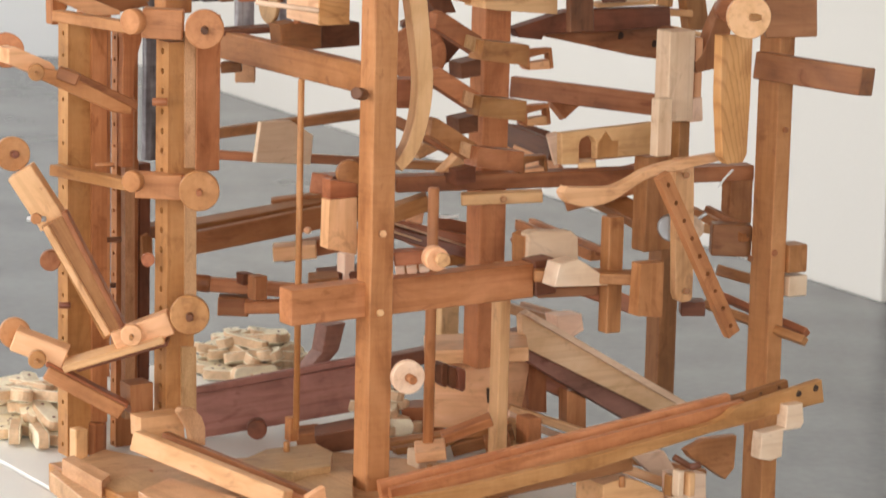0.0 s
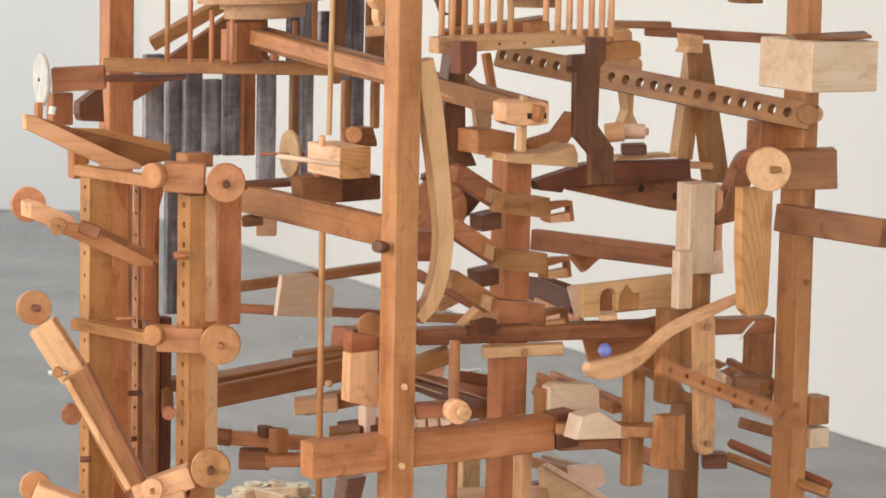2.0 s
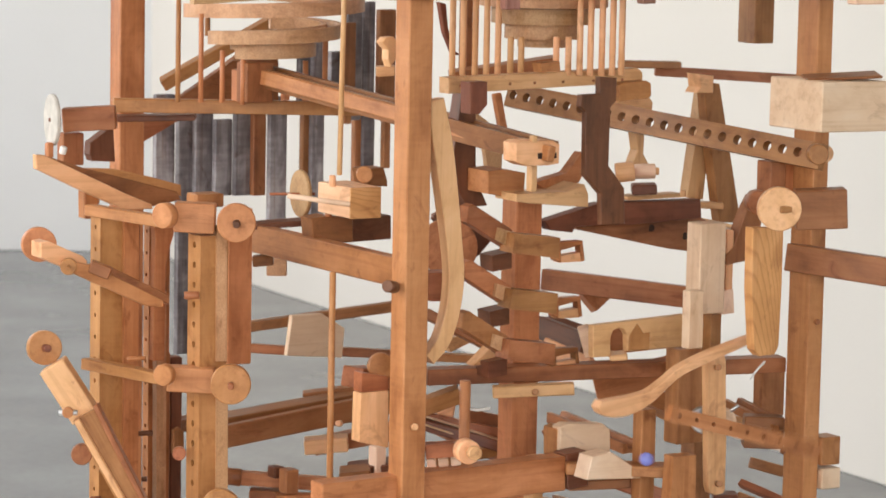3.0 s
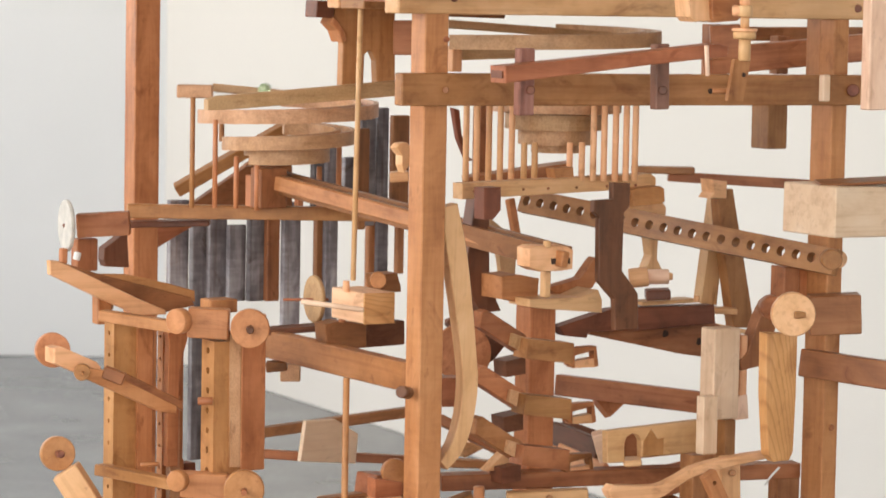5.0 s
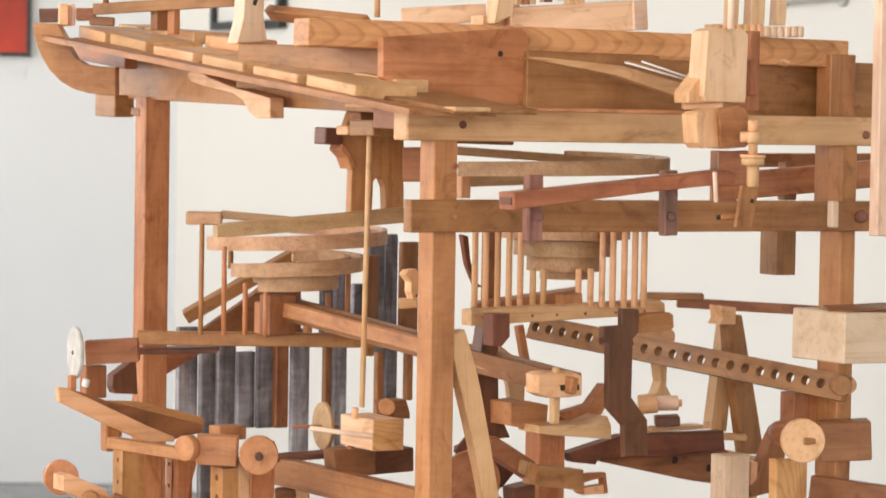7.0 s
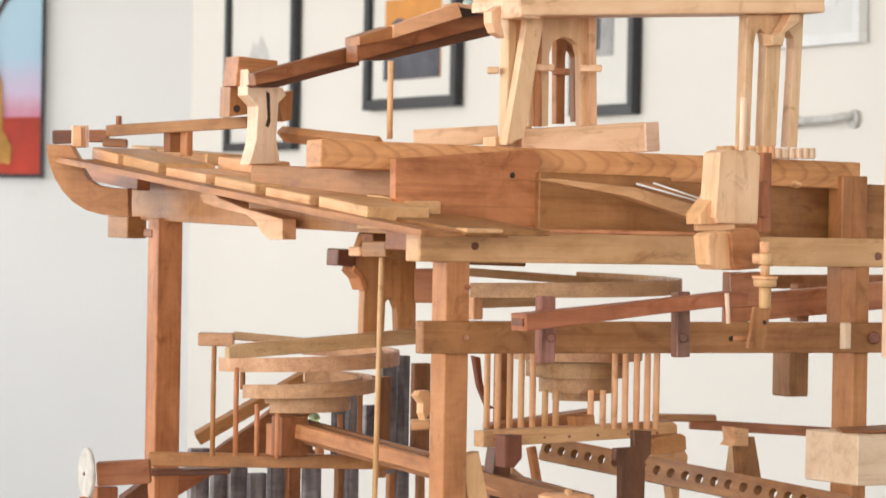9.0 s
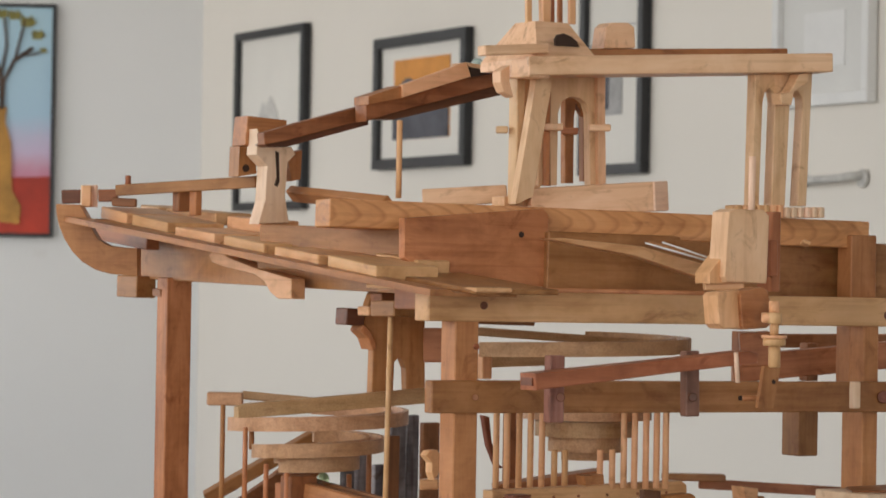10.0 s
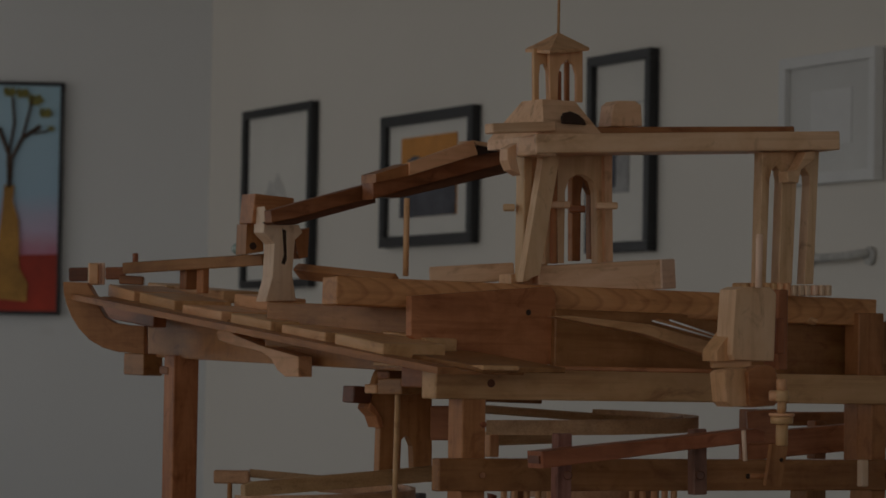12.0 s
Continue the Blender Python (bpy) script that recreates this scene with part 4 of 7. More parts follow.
beam("a_frame_foot", (0.6336, 0.3039, 0.5509), (0.663, 0.2869, 0.5499), 0.0083, 0.03, (0, -1, 0), PINE)
beam("back_rail", (0.6514, 0.4438, 0.7253), (0.8254, 0.3433, 0.7168), 0.0139, 0.02, (0, -1, 0), RIMU)
beam("back_rail", (0.5792, 0.4277, 0.7365), (0.6546, 0.3841, 0.7365), 0.0095, 0.03, (0, -1, 0), HONEY)
beam("hanging_block", (0.6927, 0.2467, 0.7746), (0.6927, 0.2467, 0.8376), 0.0319, 0.04, (0, -1, 0), HONEY)

# box on the right post and its neighbours
BOX = beam("square_box", (0.4662, -0.1768, 0.7251), (0.5681, -0.1768, 0.7243), 0.0613, 0.105, (0, -1, 0), WHITE)
beam("shelf", (0.4678, -0.1431, 0.7549), (0.5476, -0.1892, 0.7611), 0.0037, 0.06, (0, -1, 0), RIMU)
beam("rail_hanger", (0.5624, 0.0332, 0.5839), (0.5624, 0.0332, 0.6377), 0.0242, 0.03, (0, -1, 0), RIMU)
beam("rail_hanger", (0.5873, 0.042, 0.5821), (0.5873, 0.042, 0.6411), 0.0146, 0.03, (0, -1, 0), HONEY)
beam("pivot_block", (0.5288, -0.0513, 0.5842), (0.5846, -0.0835, 0.5878), 0.0497, 0.03, (0, -1, 0), RIMU)
beam("pivot_beam", (0.5546, 0.0031, 0.519), (0.6093, -0.144, 0.5127), 0.0351, 0.034, (0, -1, 0), RIMU)
plate("cam_lever", axes((0.4618, -0.0126, 0.5372), (1.4618, -0.0126, 0.5372), (0, -1, 0)), [(-0, 0), (0.0188, 0.0449), (0.0299, 0.0637), (0.0535, 0.0676), (0.038, 0.0104), (0.0214, -0.0179), (-0.0079, -0.0222), (-0.0113, -0.0115)], 0.02, RIMU)
rod("cam_disc", (0.4531, -0.0769, 0.5993), (0.4667, -0.0501, 0.5993), 0.0149, RIMU, seg=28)
SWING_WHEEL = rod("swing_wheel", (0.402, -0.1859, 0.6051), (0.4093, -0.1716, 0.6051), 0.0262, PINE, seg=28)
beam("key", (0.4007, -0.1886, 0.6051), (0.4227, -0.1946, 0.6051), .009, .008, (0, -1, 0), HONEY, parent=SWING_WHEEL)
beam("pale_block", (0.4282, -0.0163, 0.4553), (0.4282, -0.0163, 0.5691), 0.0395, 0.03, (0, -1, 0), WHITE)
beam("pale_block_side", (0.4589, -0.0109, 0.4578), (0.4589, -0.0109, 0.5587), 0.0104, 0.02, (0, -1, 0), PINE)
beam("pale_slide", (0.3889, -0.0398, 0.4168), (0.3889, -0.0398, 0.4891), 0.0224, 0.016, (0, -1, 0), WHITE)
beam("slide_post", (0.4575, 0.013, 0.4011), (0.4575, 0.013, 0.4498), 0.0171, 0.02, (0, -1, 0), HONEY)
plate("slide_catch", axes((0.4439, -0.0138, 0.4821), (1.4439, -0.0138, 0.4821), (0, -1, 0)), [(0, -0), (0.0187, 0.0024), (0.0213, -0.0281), (0.0025, -0.029)], 0.02, WHITE)
plate("arch_plate", axes((0.3006, 0.0574, 0.438), (1.3006, 0.0574, 0.438), (0, -1, 0)), [(0, 0), (0.1409, 0.0058), (0.1427, -0.0351), (0.0531, -0.036), (0.0523, -0.0151), (0.048, -0.0085), (0.0392, -0.0056), (0.0307, -0.0085), (0.027, -0.017), (0.0279, -0.0412), (0.0015, -0.0406)], 0.012, PINE)
plate("arch_plate_back", axes((0.3896, 0.1908, 0.4135), (1.3896, 0.1908, 0.4135), (0, -1, 0)), [(-0, 0), (0.1469, 0.0029), (0.1486, -0.0355), (0.0014, -0.0392)], 0.008, HONEY)
plate("patch", axes((0.3542, 0.0566, 0.4037), (1.3542, 0.0566, 0.4037), (0, -1, 0)), [(0, 0), (0.0011, 0.0179), (0.0127, 0.0338), (0.0234, 0.0202), (0.0329, 0.0211), (0.0328, -0.0021)], 0.002, TAN)
beam("arch_sill", (0.3251, 0.0548, 0.3949), (0.3446, 0.0435, 0.3968), 0.0076, 0.03, (0, -1, 0), PINE)
beam("arch_end", (0.322, 0.1143, 0.4045), (0.3345, 0.1071, 0.4087), 0.0382, 0.02, (0, -1, 0), WHITE)
beam("cross_board", (0.4914, 0.4784, 0.4346), (0.6138, 0.2923, 0.4257), 0.0292, 0.02, (0, -1, 0), RIMU)
beam("cross_run", (0.4137, 0.35, 0.4042), (0.4124, 0.2353, 0.3959), 0.0151, 0.03, (0, -1, 0), DARK)
beam("cross_run", (0.4026, 0.3218, 0.3803), (0.4009, 0.2073, 0.3687), 0.008, 0.03, (0, -1, 0), PINE)
beam("dark_beam", (0.1435, 0.1943, 0.3615), (0.6089, 0.0641, 0.3667), 0.0201, 0.03, (0, -1, 0), RIMU)
beam("dark_beam_head", (-0.0068, 0.0963, 0.3849), (0.132, 0.1778, 0.3648), 0.0248, 0.03, (0, -1, 0), RIMU)
LIGHT_BAR = beam("light_bar", (0.2041, 0.1362, 0.3467), (0.2931, 0.0848, 0.3531), 0.0142, 0.02, (0, -1, 0), PINE)
rod("peg", (0.2453, 0.1009, 0.3509), (0.2548, 0.1184, 0.3475), 0.0042, HONEY, parent=LIGHT_BAR, seg=10)
rod("panel_knob", (0.0079, 0.075, 0.402), (0.0119, 0.087, 0.402), 0.0165, HONEY, seg=28)
plate("inner_board", axes((0.2808, 0.33, 0.2917), (1.2808, 0.33, 0.2917), (0, -1, 0)), [(0, 0), (0.0568, -0.0148), (0.059, -0.0656), (0.0026, -0.0352)], 0.012, RIMU)
beam("inner_lip", (0.2023, 0.3, 0.291), (0.3232, 0.3, 0.2493), 0.003, 0.008, (0, -1, 0), WHITE)
beam("inner_lip", (0.1908, 0.28, 0.2839), (0.311, 0.28, 0.2408), 0.003, 0.008, (0, -1, 0), WHITE)
beam("inner_groove", (0.2084, 0.31, 0.2829), (0.3296, 0.31, 0.241), 0.009, 0.012, (0, -1, 0), DARK)
plate("hung_panel", axes((-0.0274, 0.0624, 0.3742), (0.9726, 0.0624, 0.3742), (0, -1, 0)), [(0, 0), (0.0375, 0.0008), (0.0388, -0.0692), (-0.0013, -0.0592)], 0.02, PINE)
plate("hung_panel_back", axes((-0.025, 0.066, 0.3982), (0.975, 0.066, 0.3982), (0, -1, 0)), [(0, 0), (0.0361, -0.0065), (0.0364, -0.0232), (0.0004, -0.0234)], 0.02, RIMU)

# spoon lever, drilled arm and its plate
ARM_PLATE = plate("arm_plate", axes((0.4013, -0.047, 0.4109), (1.4013, -0.047, 0.4109), (0, -1, 0)), [(-0, 0), (0.0045, 0.0031), (0.0173, 0.0033), (0.0261, -0.0002), (0.0295, -0.009), (0.0343, -0.1131), (0.0343, -0.174), (0.0315, -0.1786), (0.0199, -0.18), (0.0109, -0.1759), (0.0076, -0.1668)], 0.012, PINE)
rod("bolt", (0.4083, -0.0625, 0.396), (0.4125, -0.0534, 0.3944), 0.0042, HONEY, parent=ARM_PLATE, seg=10)
rod("bolt", (0.4131, -0.0653, 0.2495), (0.4173, -0.0562, 0.2475), 0.0042, HONEY, parent=ARM_PLATE, seg=10)
beam("arm_post", (0.4553, 0.0605, 0.2754), (0.4553, 0.0605, 0.3982), 0.0404, 0.03, (0, -1, 0), HONEY)
rod("counterweight", (0.4117, -0.0298, 0.3233), (0.4171, -0.0191, 0.3233), 0.0169, SILVER, seg=28)
rod("counterweight", (0.4463, -0.0267, 0.3203), (0.4517, -0.016, 0.3203), 0.0151, WHITE, seg=28)
rod("axle", (0.4164, -0.0788, 0.343), (0.4252, -0.0838, 0.3504), 0.0023, SILVER, seg=10)
DRILLED_ARM = drilled("drilled_arm", (0.3392, -0.1117, 0.4065), (0.4549, -0.1117, 0.1998), 0.0184, 0.012, (0, -1, 0), HONEY, 9, 0.003)
SPOON = strip("spoon_lever", axes((0.3779, -0.0796, 0.4098), (1.3779, -0.0796, 0.4098), (0, -1, 0)), smooth_line([(-0.1614, -0.0167, 0.0048), (-0.1514, -0.0243, 0.0096), (-0.1299, -0.0285, 0.0116), (-0.1069, -0.0287, 0.0103), (-0.0855, -0.0252, 0.0075), (-0.0625, -0.0156, 0.0055), (-0.0378, -0.0053, 0.0055), (-0.0043, 0.0003, 0.0062), (0.0296, 0.0045, 0.0055), (0.0742, 0.0088, 0.0041)], 3), 0.016, PINE)
SWING_ARM = plate("swing_arm", axes((0.4025, -0.1319, 0.5772), (1.4025, -0.1319, 0.5772), (0, -1, 0)), [(0, 0), (0.0468, -0.002), (0.0469, -0.0782), (0.045, -0.1475), (0.0394, -0.1576), (0.0164, -0.1582), (0.0076, -0.1494), (0.0009, -0.0757)], 0.016, GRAIN)
tube("string", [(0.4483, -0.0741, 0.3799), (0.4553, -0.0781, 0.3915), (0.464, -0.0831, 0.4027)], 0.0015, STRING, seg=6)

# lower right: catch boards and runs
plate("white_box", axes((0.2467, 0.043, 0.3153), (1.2467, 0.043, 0.3153), (0, -1, 0)), [(0, 0), (0.0091, 0.0036), (0.0641, -0.0005), (0.0737, -0.0085), (0.0756, -0.0411), (-0.0006, -0.0371)], 0.02, WHITE)
plate("white_box_back", axes((0.2447, 0.05, 0.3115), (1.2447, 0.05, 0.3115), (0, -1, 0)), [(0, 0), (0.0099, 0.0035), (0.0201, 0.0013), (0.0195, -0.0373), (0.001, -0.0344)], 0.03, TAN)
plate("white_wedge", axes((0.2373, -0.0435, 0.294), (1.2373, -0.0435, 0.294), (0, -1, 0)), [(0, 0), (0.0264, 0.0035), (0.0365, -0.0015), (0.0724, -0.0249), (0.0718, -0.0327), (-0.0074, -0.0281)], 0.03, WHITE)
beam("catch_bar", (0.2256, -0.0032, 0.2721), (0.3403, -0.0694, 0.2697), 0.0136, 0.04, (0, -1, 0), HONEY)
beam("catch_bar", (0.2566, 0.0366, 0.2409), (0.3238, -0.0022, 0.246), 0.0124, 0.04, (0, -1, 0), RIMU)
beam("catch_board", (0.3768, 0.1404, 0.2267), (0.4541, 0.0958, 0.1948), 0.0215, 0.02, (0, -1, 0), RIMU)
plate("catch_plate", axes((0.3223, -0.0937, 0.2959), (1.3223, -0.0937, 0.2959), (0, -1, 0)), [(-0, 0), (0.0338, -0.0005), (0.0343, -0.0693), (-0.0031, -0.0645)], 0.02, HONEY)
beam("catch_stick", (0.3298, -0.0287, 0.1965), (0.3298, -0.0287, 0.3429), 0.022, 0.02, (0, -1, 0), HONEY)
beam("side_block", (0.6321, -0.007, 0.245), (0.6321, -0.007, 0.2816), 0.0302, 0.03, (0, -1, 0), HONEY)
beam("side_block", (0.6333, -0.0077, 0.2136), (0.6333, -0.0077, 0.2406), 0.0302, 0.03, (0, -1, 0), WHITE)
beam("side_run", (0.5639, 0.0901, 0.2771), (0.609, 0.0641, 0.2758), 0.0422, 0.03, (0, -1, 0), RIMU)
channel("side_run", (0.6091, 0.1795, 0.3049), (0.6085, 0.0644, 0.2879), 0.03, 0.012, HONEY)
beam("side_run", (0.5869, 0.1346, 0.1837), (0.6093, -0.0516, 0.1681), 0.0116, 0.012, (0, -1, 0), HONEY)
beam("side_run", (0.6194, 0.1735, 0.1931), (0.6434, -0.0135, 0.1688), 0.0102, 0.012, (0, -1, 0), RIMU)
beam("side_run", (0.6318, 0.1664, 0.2182), (0.6719, 0.1432, 0.2059), 0.0149, 0.012, (0, -1, 0), HONEY)
beam("dark_block", (0.5315, 0.1088, 0.1833), (0.5593, 0.0928, 0.1839), 0.0189, 0.03, (0, -1, 0), DARK)
beam("mid_run", (0.5401, 0.3348, 0.3087), (0.5571, 0.2095, 0.283), 0.0302, 0.02, (0, -1, 0), HONEY)
beam("mid_run", (0.5795, 0.2543, 0.2772), (0.6936, 0.1884, 0.2563), 0.0121, 0.02, (0, -1, 0), PINE)
beam("mid_panel", (0.656, 0.1524, 0.2807), (0.656, 0.1524, 0.3429), 0.0382, 0.02, (0, -1, 0), HONEY)
plate("slope_board", axes((0.3718, 0.2472, 0.162), (1.3718, 0.2472, 0.162), (0, -1, 0)), [(0, 0), (0.0106, 0.0044), (0.2761, -0.1488), (0.2669, -0.1575), (0.2395, -0.1626), (0.0041, -0.0419)], 0.014, BLOND)
# the board's pale lip, in white wood that also paints its highlight
plate("slope_rim", axes((0.3693, 0.238, 0.167), (1.3693, 0.238, 0.167), (0, -1, 0)), [(0, 0), (0.0088, 0.0031), (0.2757, -0.15), (0.2673, -0.1555)], 0.012, WHITE)
plate("slope_trough", axes((0.3816, 0.262, 0.1275), (1.3816, 0.262, 0.1275), (0, -1, 0)), [(0, 0), (0.2398, -0.1196), (0.2636, -0.1382), (0.2162, -0.1459), (0.1777, -0.1314), (0.0498, -0.056), (0.0082, -0.0302)], 0.02, WALNUT)
channel("slope_run", (0.5057, 0.4702, 0.128), (0.4877, 0.3073, 0.1385), 0.03, 0.014, HONEY)
plate("slope_post", axes((0.4144, 0.2919, 0.09), (1.4144, 0.2919, 0.09), (0, -1, 0)), [(-0, 0), (0.028, -0.008), (0.0316, -0.0774), (0.0024, -0.0717)], 0.02, RIMU)
plate("slope_post", axes((0.4602, 0.2655, 0.0487), (1.4602, 0.2655, 0.0487), (0, -1, 0)), [(0, 0), (0.0317, -0.0165), (0.0332, -0.0567), (0.0019, -0.0506)], 0.02, HONEY)
beam("pale_run", (0.3394, 0.2198, 0.0447), (0.4476, 0.1573, 0.0054), 0.0118, 0.03, (0, -1, 0), PINE)
plate("pale_run_side", axes((0.3286, 0.2029, 0.0469), (1.3286, 0.2029, 0.0469), (0, -1, 0)), [(0, 0), (0.0763, -0.0366), (0.1384, -0.0591), (0.1263, -0.0657), (-0.0025, -0.0152)], 0.012, WHITE)
beam("stub_post", (0.314, 0.1189, 0.0186), (0.314, 0.1189, 0.0565), 0.021, 0.03, (0, -1, 0), HONEY)
beam("stub_post", (0.3224, 0.1718, -0.0072), (0.3224, 0.1718, 0.0389), 0.0174, 0.03, (0, -1, 0), PINE)
plate("end_board", axes((0.4554, -0.0204, 0.0296), (1.4554, -0.0204, 0.0296), (0, -1, 0)), [(0, 0), (0.0295, 0.0118), (0.0792, 0.0114), (0.0771, -0.0314), (0.0637, -0.0451), (0.0095, -0.0111)], 0.014, HONEY)
plate("end_flap", axes((0.3676, -0.0275, 0.0336), (1.3676, -0.0275, 0.0336), (0, -1, 0)), [(0, -0), (0.0469, 0.0022), (0.0691, -0.0303), (0.0366, -0.0315)], 0.012, WHITE)
channel("front_run", (-0.0251, -0.075, 0.0545), (0.4392, -0.138, 0.1275), 0.045, 0.03, TAN)
plate("front_run_side", axes((-0.1405, -0.172, 0.0603), (0.8595, -0.172, 0.0603), (0, -1, 0)), [(0, 0), (0.1658, 0.0089), (0.3475, 0.025), (0.5229, 0.0465), (0.5422, 0.053), (0.5546, 0.0616), (0.6888, 0.0845), (0.694, 0.0558), (0.5302, 0.0365), (0.3481, 0.0083), (0.1663, -0.0102), (0.0301, -0.0237)], 0.012, TAN)
rod("peg_hole", (0.5108, -0.1735, 0.1316), (0.5151, -0.168, 0.13), 0.0042, HOLE, seg=12)
rod("peg_hole", (0.537, -0.1735, 0.1361), (0.5414, -0.168, 0.1345), 0.0042, HOLE, seg=12)
drilled("drilled_rail", (0.3583, -0.0914, 0.088), (0.5336, -0.1233, 0.1296), 0.0123, 0.01, (0, -1, 0), RIMU, 7, 0.0026)
beam("front_run_apron", (0.0999, -0.1039, 0.0399), (0.2859, -0.142, 0.0646), 0.0264, 0.02, (0, -1, 0), RIMU)
plate("pale_bracket", axes((0.4842, -0.1872, 0.1216), (1.4842, -0.1872, 0.1216), (0, -1, 0)), [(0, -0), (0.0236, 0.0009), (0.0267, -0.0236), (0.0224, -0.0304), (-0.0042, -0.0314), (-0.0054, -0.0637), (-0.0228, -0.0676), (-0.0394, -0.0633), (-0.0376, -0.0312), (-0.0014, -0.0279)], 0.02, WHITE)

# lower right clips
plate("clip_block", axes((0.2497, -0.1326, 0.0354), (1.2497, -0.1326, 0.0354), (0, -1, 0)), [(0, -0), (0.0334, 0.0056), (0.0563, -0.0018), (0.0913, -0.0204), (0.0926, -0.0496), (0.0015, -0.0384)], 0.06, PINE)
rod("peg", (0.2756, -0.136, 0.0308), (0.2751, -0.1358, 0.0451), 0.004, HONEY, seg=10)
plate("clip_plate", axes((0.3509, -0.1333, 0.0382), (1.3509, -0.1333, 0.0382), (0, -1, 0)), [(0, -0), (0.0523, -0.0061), (0.0549, -0.06), (0.0024, -0.0536)], 0.02, WHITE)
rod("bolt", (0.3405, -0.1504, 0.065), (0.3611, -0.1623, 0.051), 0.0041, DARK, seg=10)
beam("low_arm", (0.159, 0.0929, 0.0491), (0.2125, 0.0621, 0.0749), 0.0121, 0.02, (0, -1, 0), HONEY)
beam("low_arm", (0.3267, -0.0616, 0.0314), (0.3809, -0.0929, 0.0105), 0.012, 0.02, (0, -1, 0), PINE)

# bits between the front post and the column
beam("rail_tenon", (0.0701, 0.075, 0.4963), (0.101, 0.0572, 0.4969), 0.0354, 0.03, (0, -1, 0), RIMU)
rod("round_board", (0.2354, 0.3029, 0.511), (0.2417, 0.3154, 0.511), 0.038, HONEY, seg=28)
beam("slant_lath", (0.201, 0.2996, 0.4279), (0.2879, 0.2495, 0.3775), 0.0131, 0.02, (0, -1, 0), RIMU)
beam("slant_lath", (0.2274, 0.3421, 0.3605), (0.3211, 0.288, 0.3586), 0.0103, 0.02, (0, -1, 0), HONEY)
beam("slant_lath", (0.2403, 0.3347, 0.5594), (0.2926, 0.3045, 0.5082), 0.0295, 0.02, (0, -1, 0), DARK)
beam("slant_lath", (0.2598, 0.3812, 0.5312), (0.3049, 0.3552, 0.5548), 0.0194, 0.02, (0, -1, 0), RIMU)
plate("thin_wedge", axes((0.2688, 0.376, 0.3796), (1.2688, 0.376, 0.3796), (0, -1, 0)), [(-0, 0), (0.0708, -0.0005), (0.018, -0.0202)], 0.02, PINE)
beam("cross_run", (0.4068, 0.4118, 0.3779), (0.4425, 0.2757, 0.3525), 0.0121, 0.02, (0, -1, 0), PINE)
beam("cross_run", (0.4738, 0.4308, 0.3832), (0.5319, 0.3973, 0.3606), 0.0232, 0.02, (0, -1, 0), DARK)
beam("cross_run", (0.5513, 0.4438, 0.4248), (0.5689, 0.4336, 0.4012), 0.0313, 0.02, (0, -1, 0), HONEY)
beam("cross_run", (0.4779, 0.313, 0.3022), (0.5668, 0.2617, 0.331), 0.0377, 0.02, (0, -1, 0), HONEY)
beam("cross_run", (0.3986, 0.301, 0.2597), (0.4124, 0.2931, 0.2292), 0.0104, 0.02, (0, -1, 0), RIMU)
channel("back_channel", (0.3593, 0.5547, 0.2449), (0.3865, 0.3657, 0.2227), 0.03, 0.014, DARK)
channel("back_channel", (0.4593, 0.3815, 0.2654), (0.4658, 0.2045, 0.2515), 0.03, 0.014, HONEY)
beam("back_channel_side", (0.3494, 0.5373, 0.2307), (0.3662, 0.3544, 0.2107), 0.0122, 0.012, (0, -1, 0), RIMU)
rod("peg", (0.1503, 0.1405, 0.735), (0.1536, 0.146, 0.7345), 0.0019, RIMU, parent=COMB, seg=8)
rod("peg", (0.1861, 0.1405, 0.7355), (0.1895, 0.146, 0.735), 0.0019, RIMU, parent=COMB, seg=8)
rod("peg", (0.2223, 0.1405, 0.736), (0.2257, 0.146, 0.7356), 0.0019, RIMU, parent=COMB, seg=8)
rod("peg", (0.2588, 0.1405, 0.7365), (0.2623, 0.146, 0.7361), 0.0019, RIMU, parent=COMB, seg=8)
rod("peg", (0.3013, 0.1405, 0.7371), (0.3049, 0.146, 0.7366), 0.0019, RIMU, parent=COMB, seg=8)
rod("peg", (0.3472, 0.1405, 0.7377), (0.3509, 0.146, 0.7373), 0.0019, RIMU, parent=COMB, seg=8)
rod("peg", (0.3908, 0.1405, 0.7383), (0.3946, 0.146, 0.7379), 0.0019, RIMU, parent=COMB, seg=8)

# lower middle and left
rod("tall_rod", (-0.0397, 0.1153, 0.0813), (-0.0397, 0.1153, 0.5153), 0.0041, TAN, seg=10)
beam("rod_socket", (-0.0413, 0.1162, 0.0655), (-0.0413, 0.1162, 0.0955), 0.0135, 0.014, (0, -1, 0), HONEY)
rod("tall_rod", (0.1323, 0.0853, 0.0367), (0.1323, 0.0853, 0.3757), 0.0069, HONEY, seg=14)
beam("rod_socket", (0.1226, 0.0678, 0.0091), (0.1226, 0.0678, 0.0454), 0.0273, 0.03, (0, -1, 0), WHITE)
WHEEL = rod("wheel", (0.0177, -0.0564, 0.1761), (0.0202, -0.0447, 0.1761), 0.0203, WHITE, seg=28)
rod("hub", (0.0185, -0.0525, 0.1761), (0.0145, -0.0721, 0.1761), 0.0055, HONEY, parent=WHEEL, seg=12)
WHEEL = rod("wheel", (0.055, -0.0548, 0.3157), (0.059, -0.0352, 0.3157), 0.0145, PINE, seg=28)
rod("hub", (0.0558, -0.0509, 0.3157), (0.0517, -0.0705, 0.3157), 0.0047, PINE, parent=WHEEL, seg=12)
WHEEL = rod("wheel", (0.0535, -0.0713, 0.3173), (0.0555, -0.0615, 0.3173), 0.0085, PINE, seg=28)
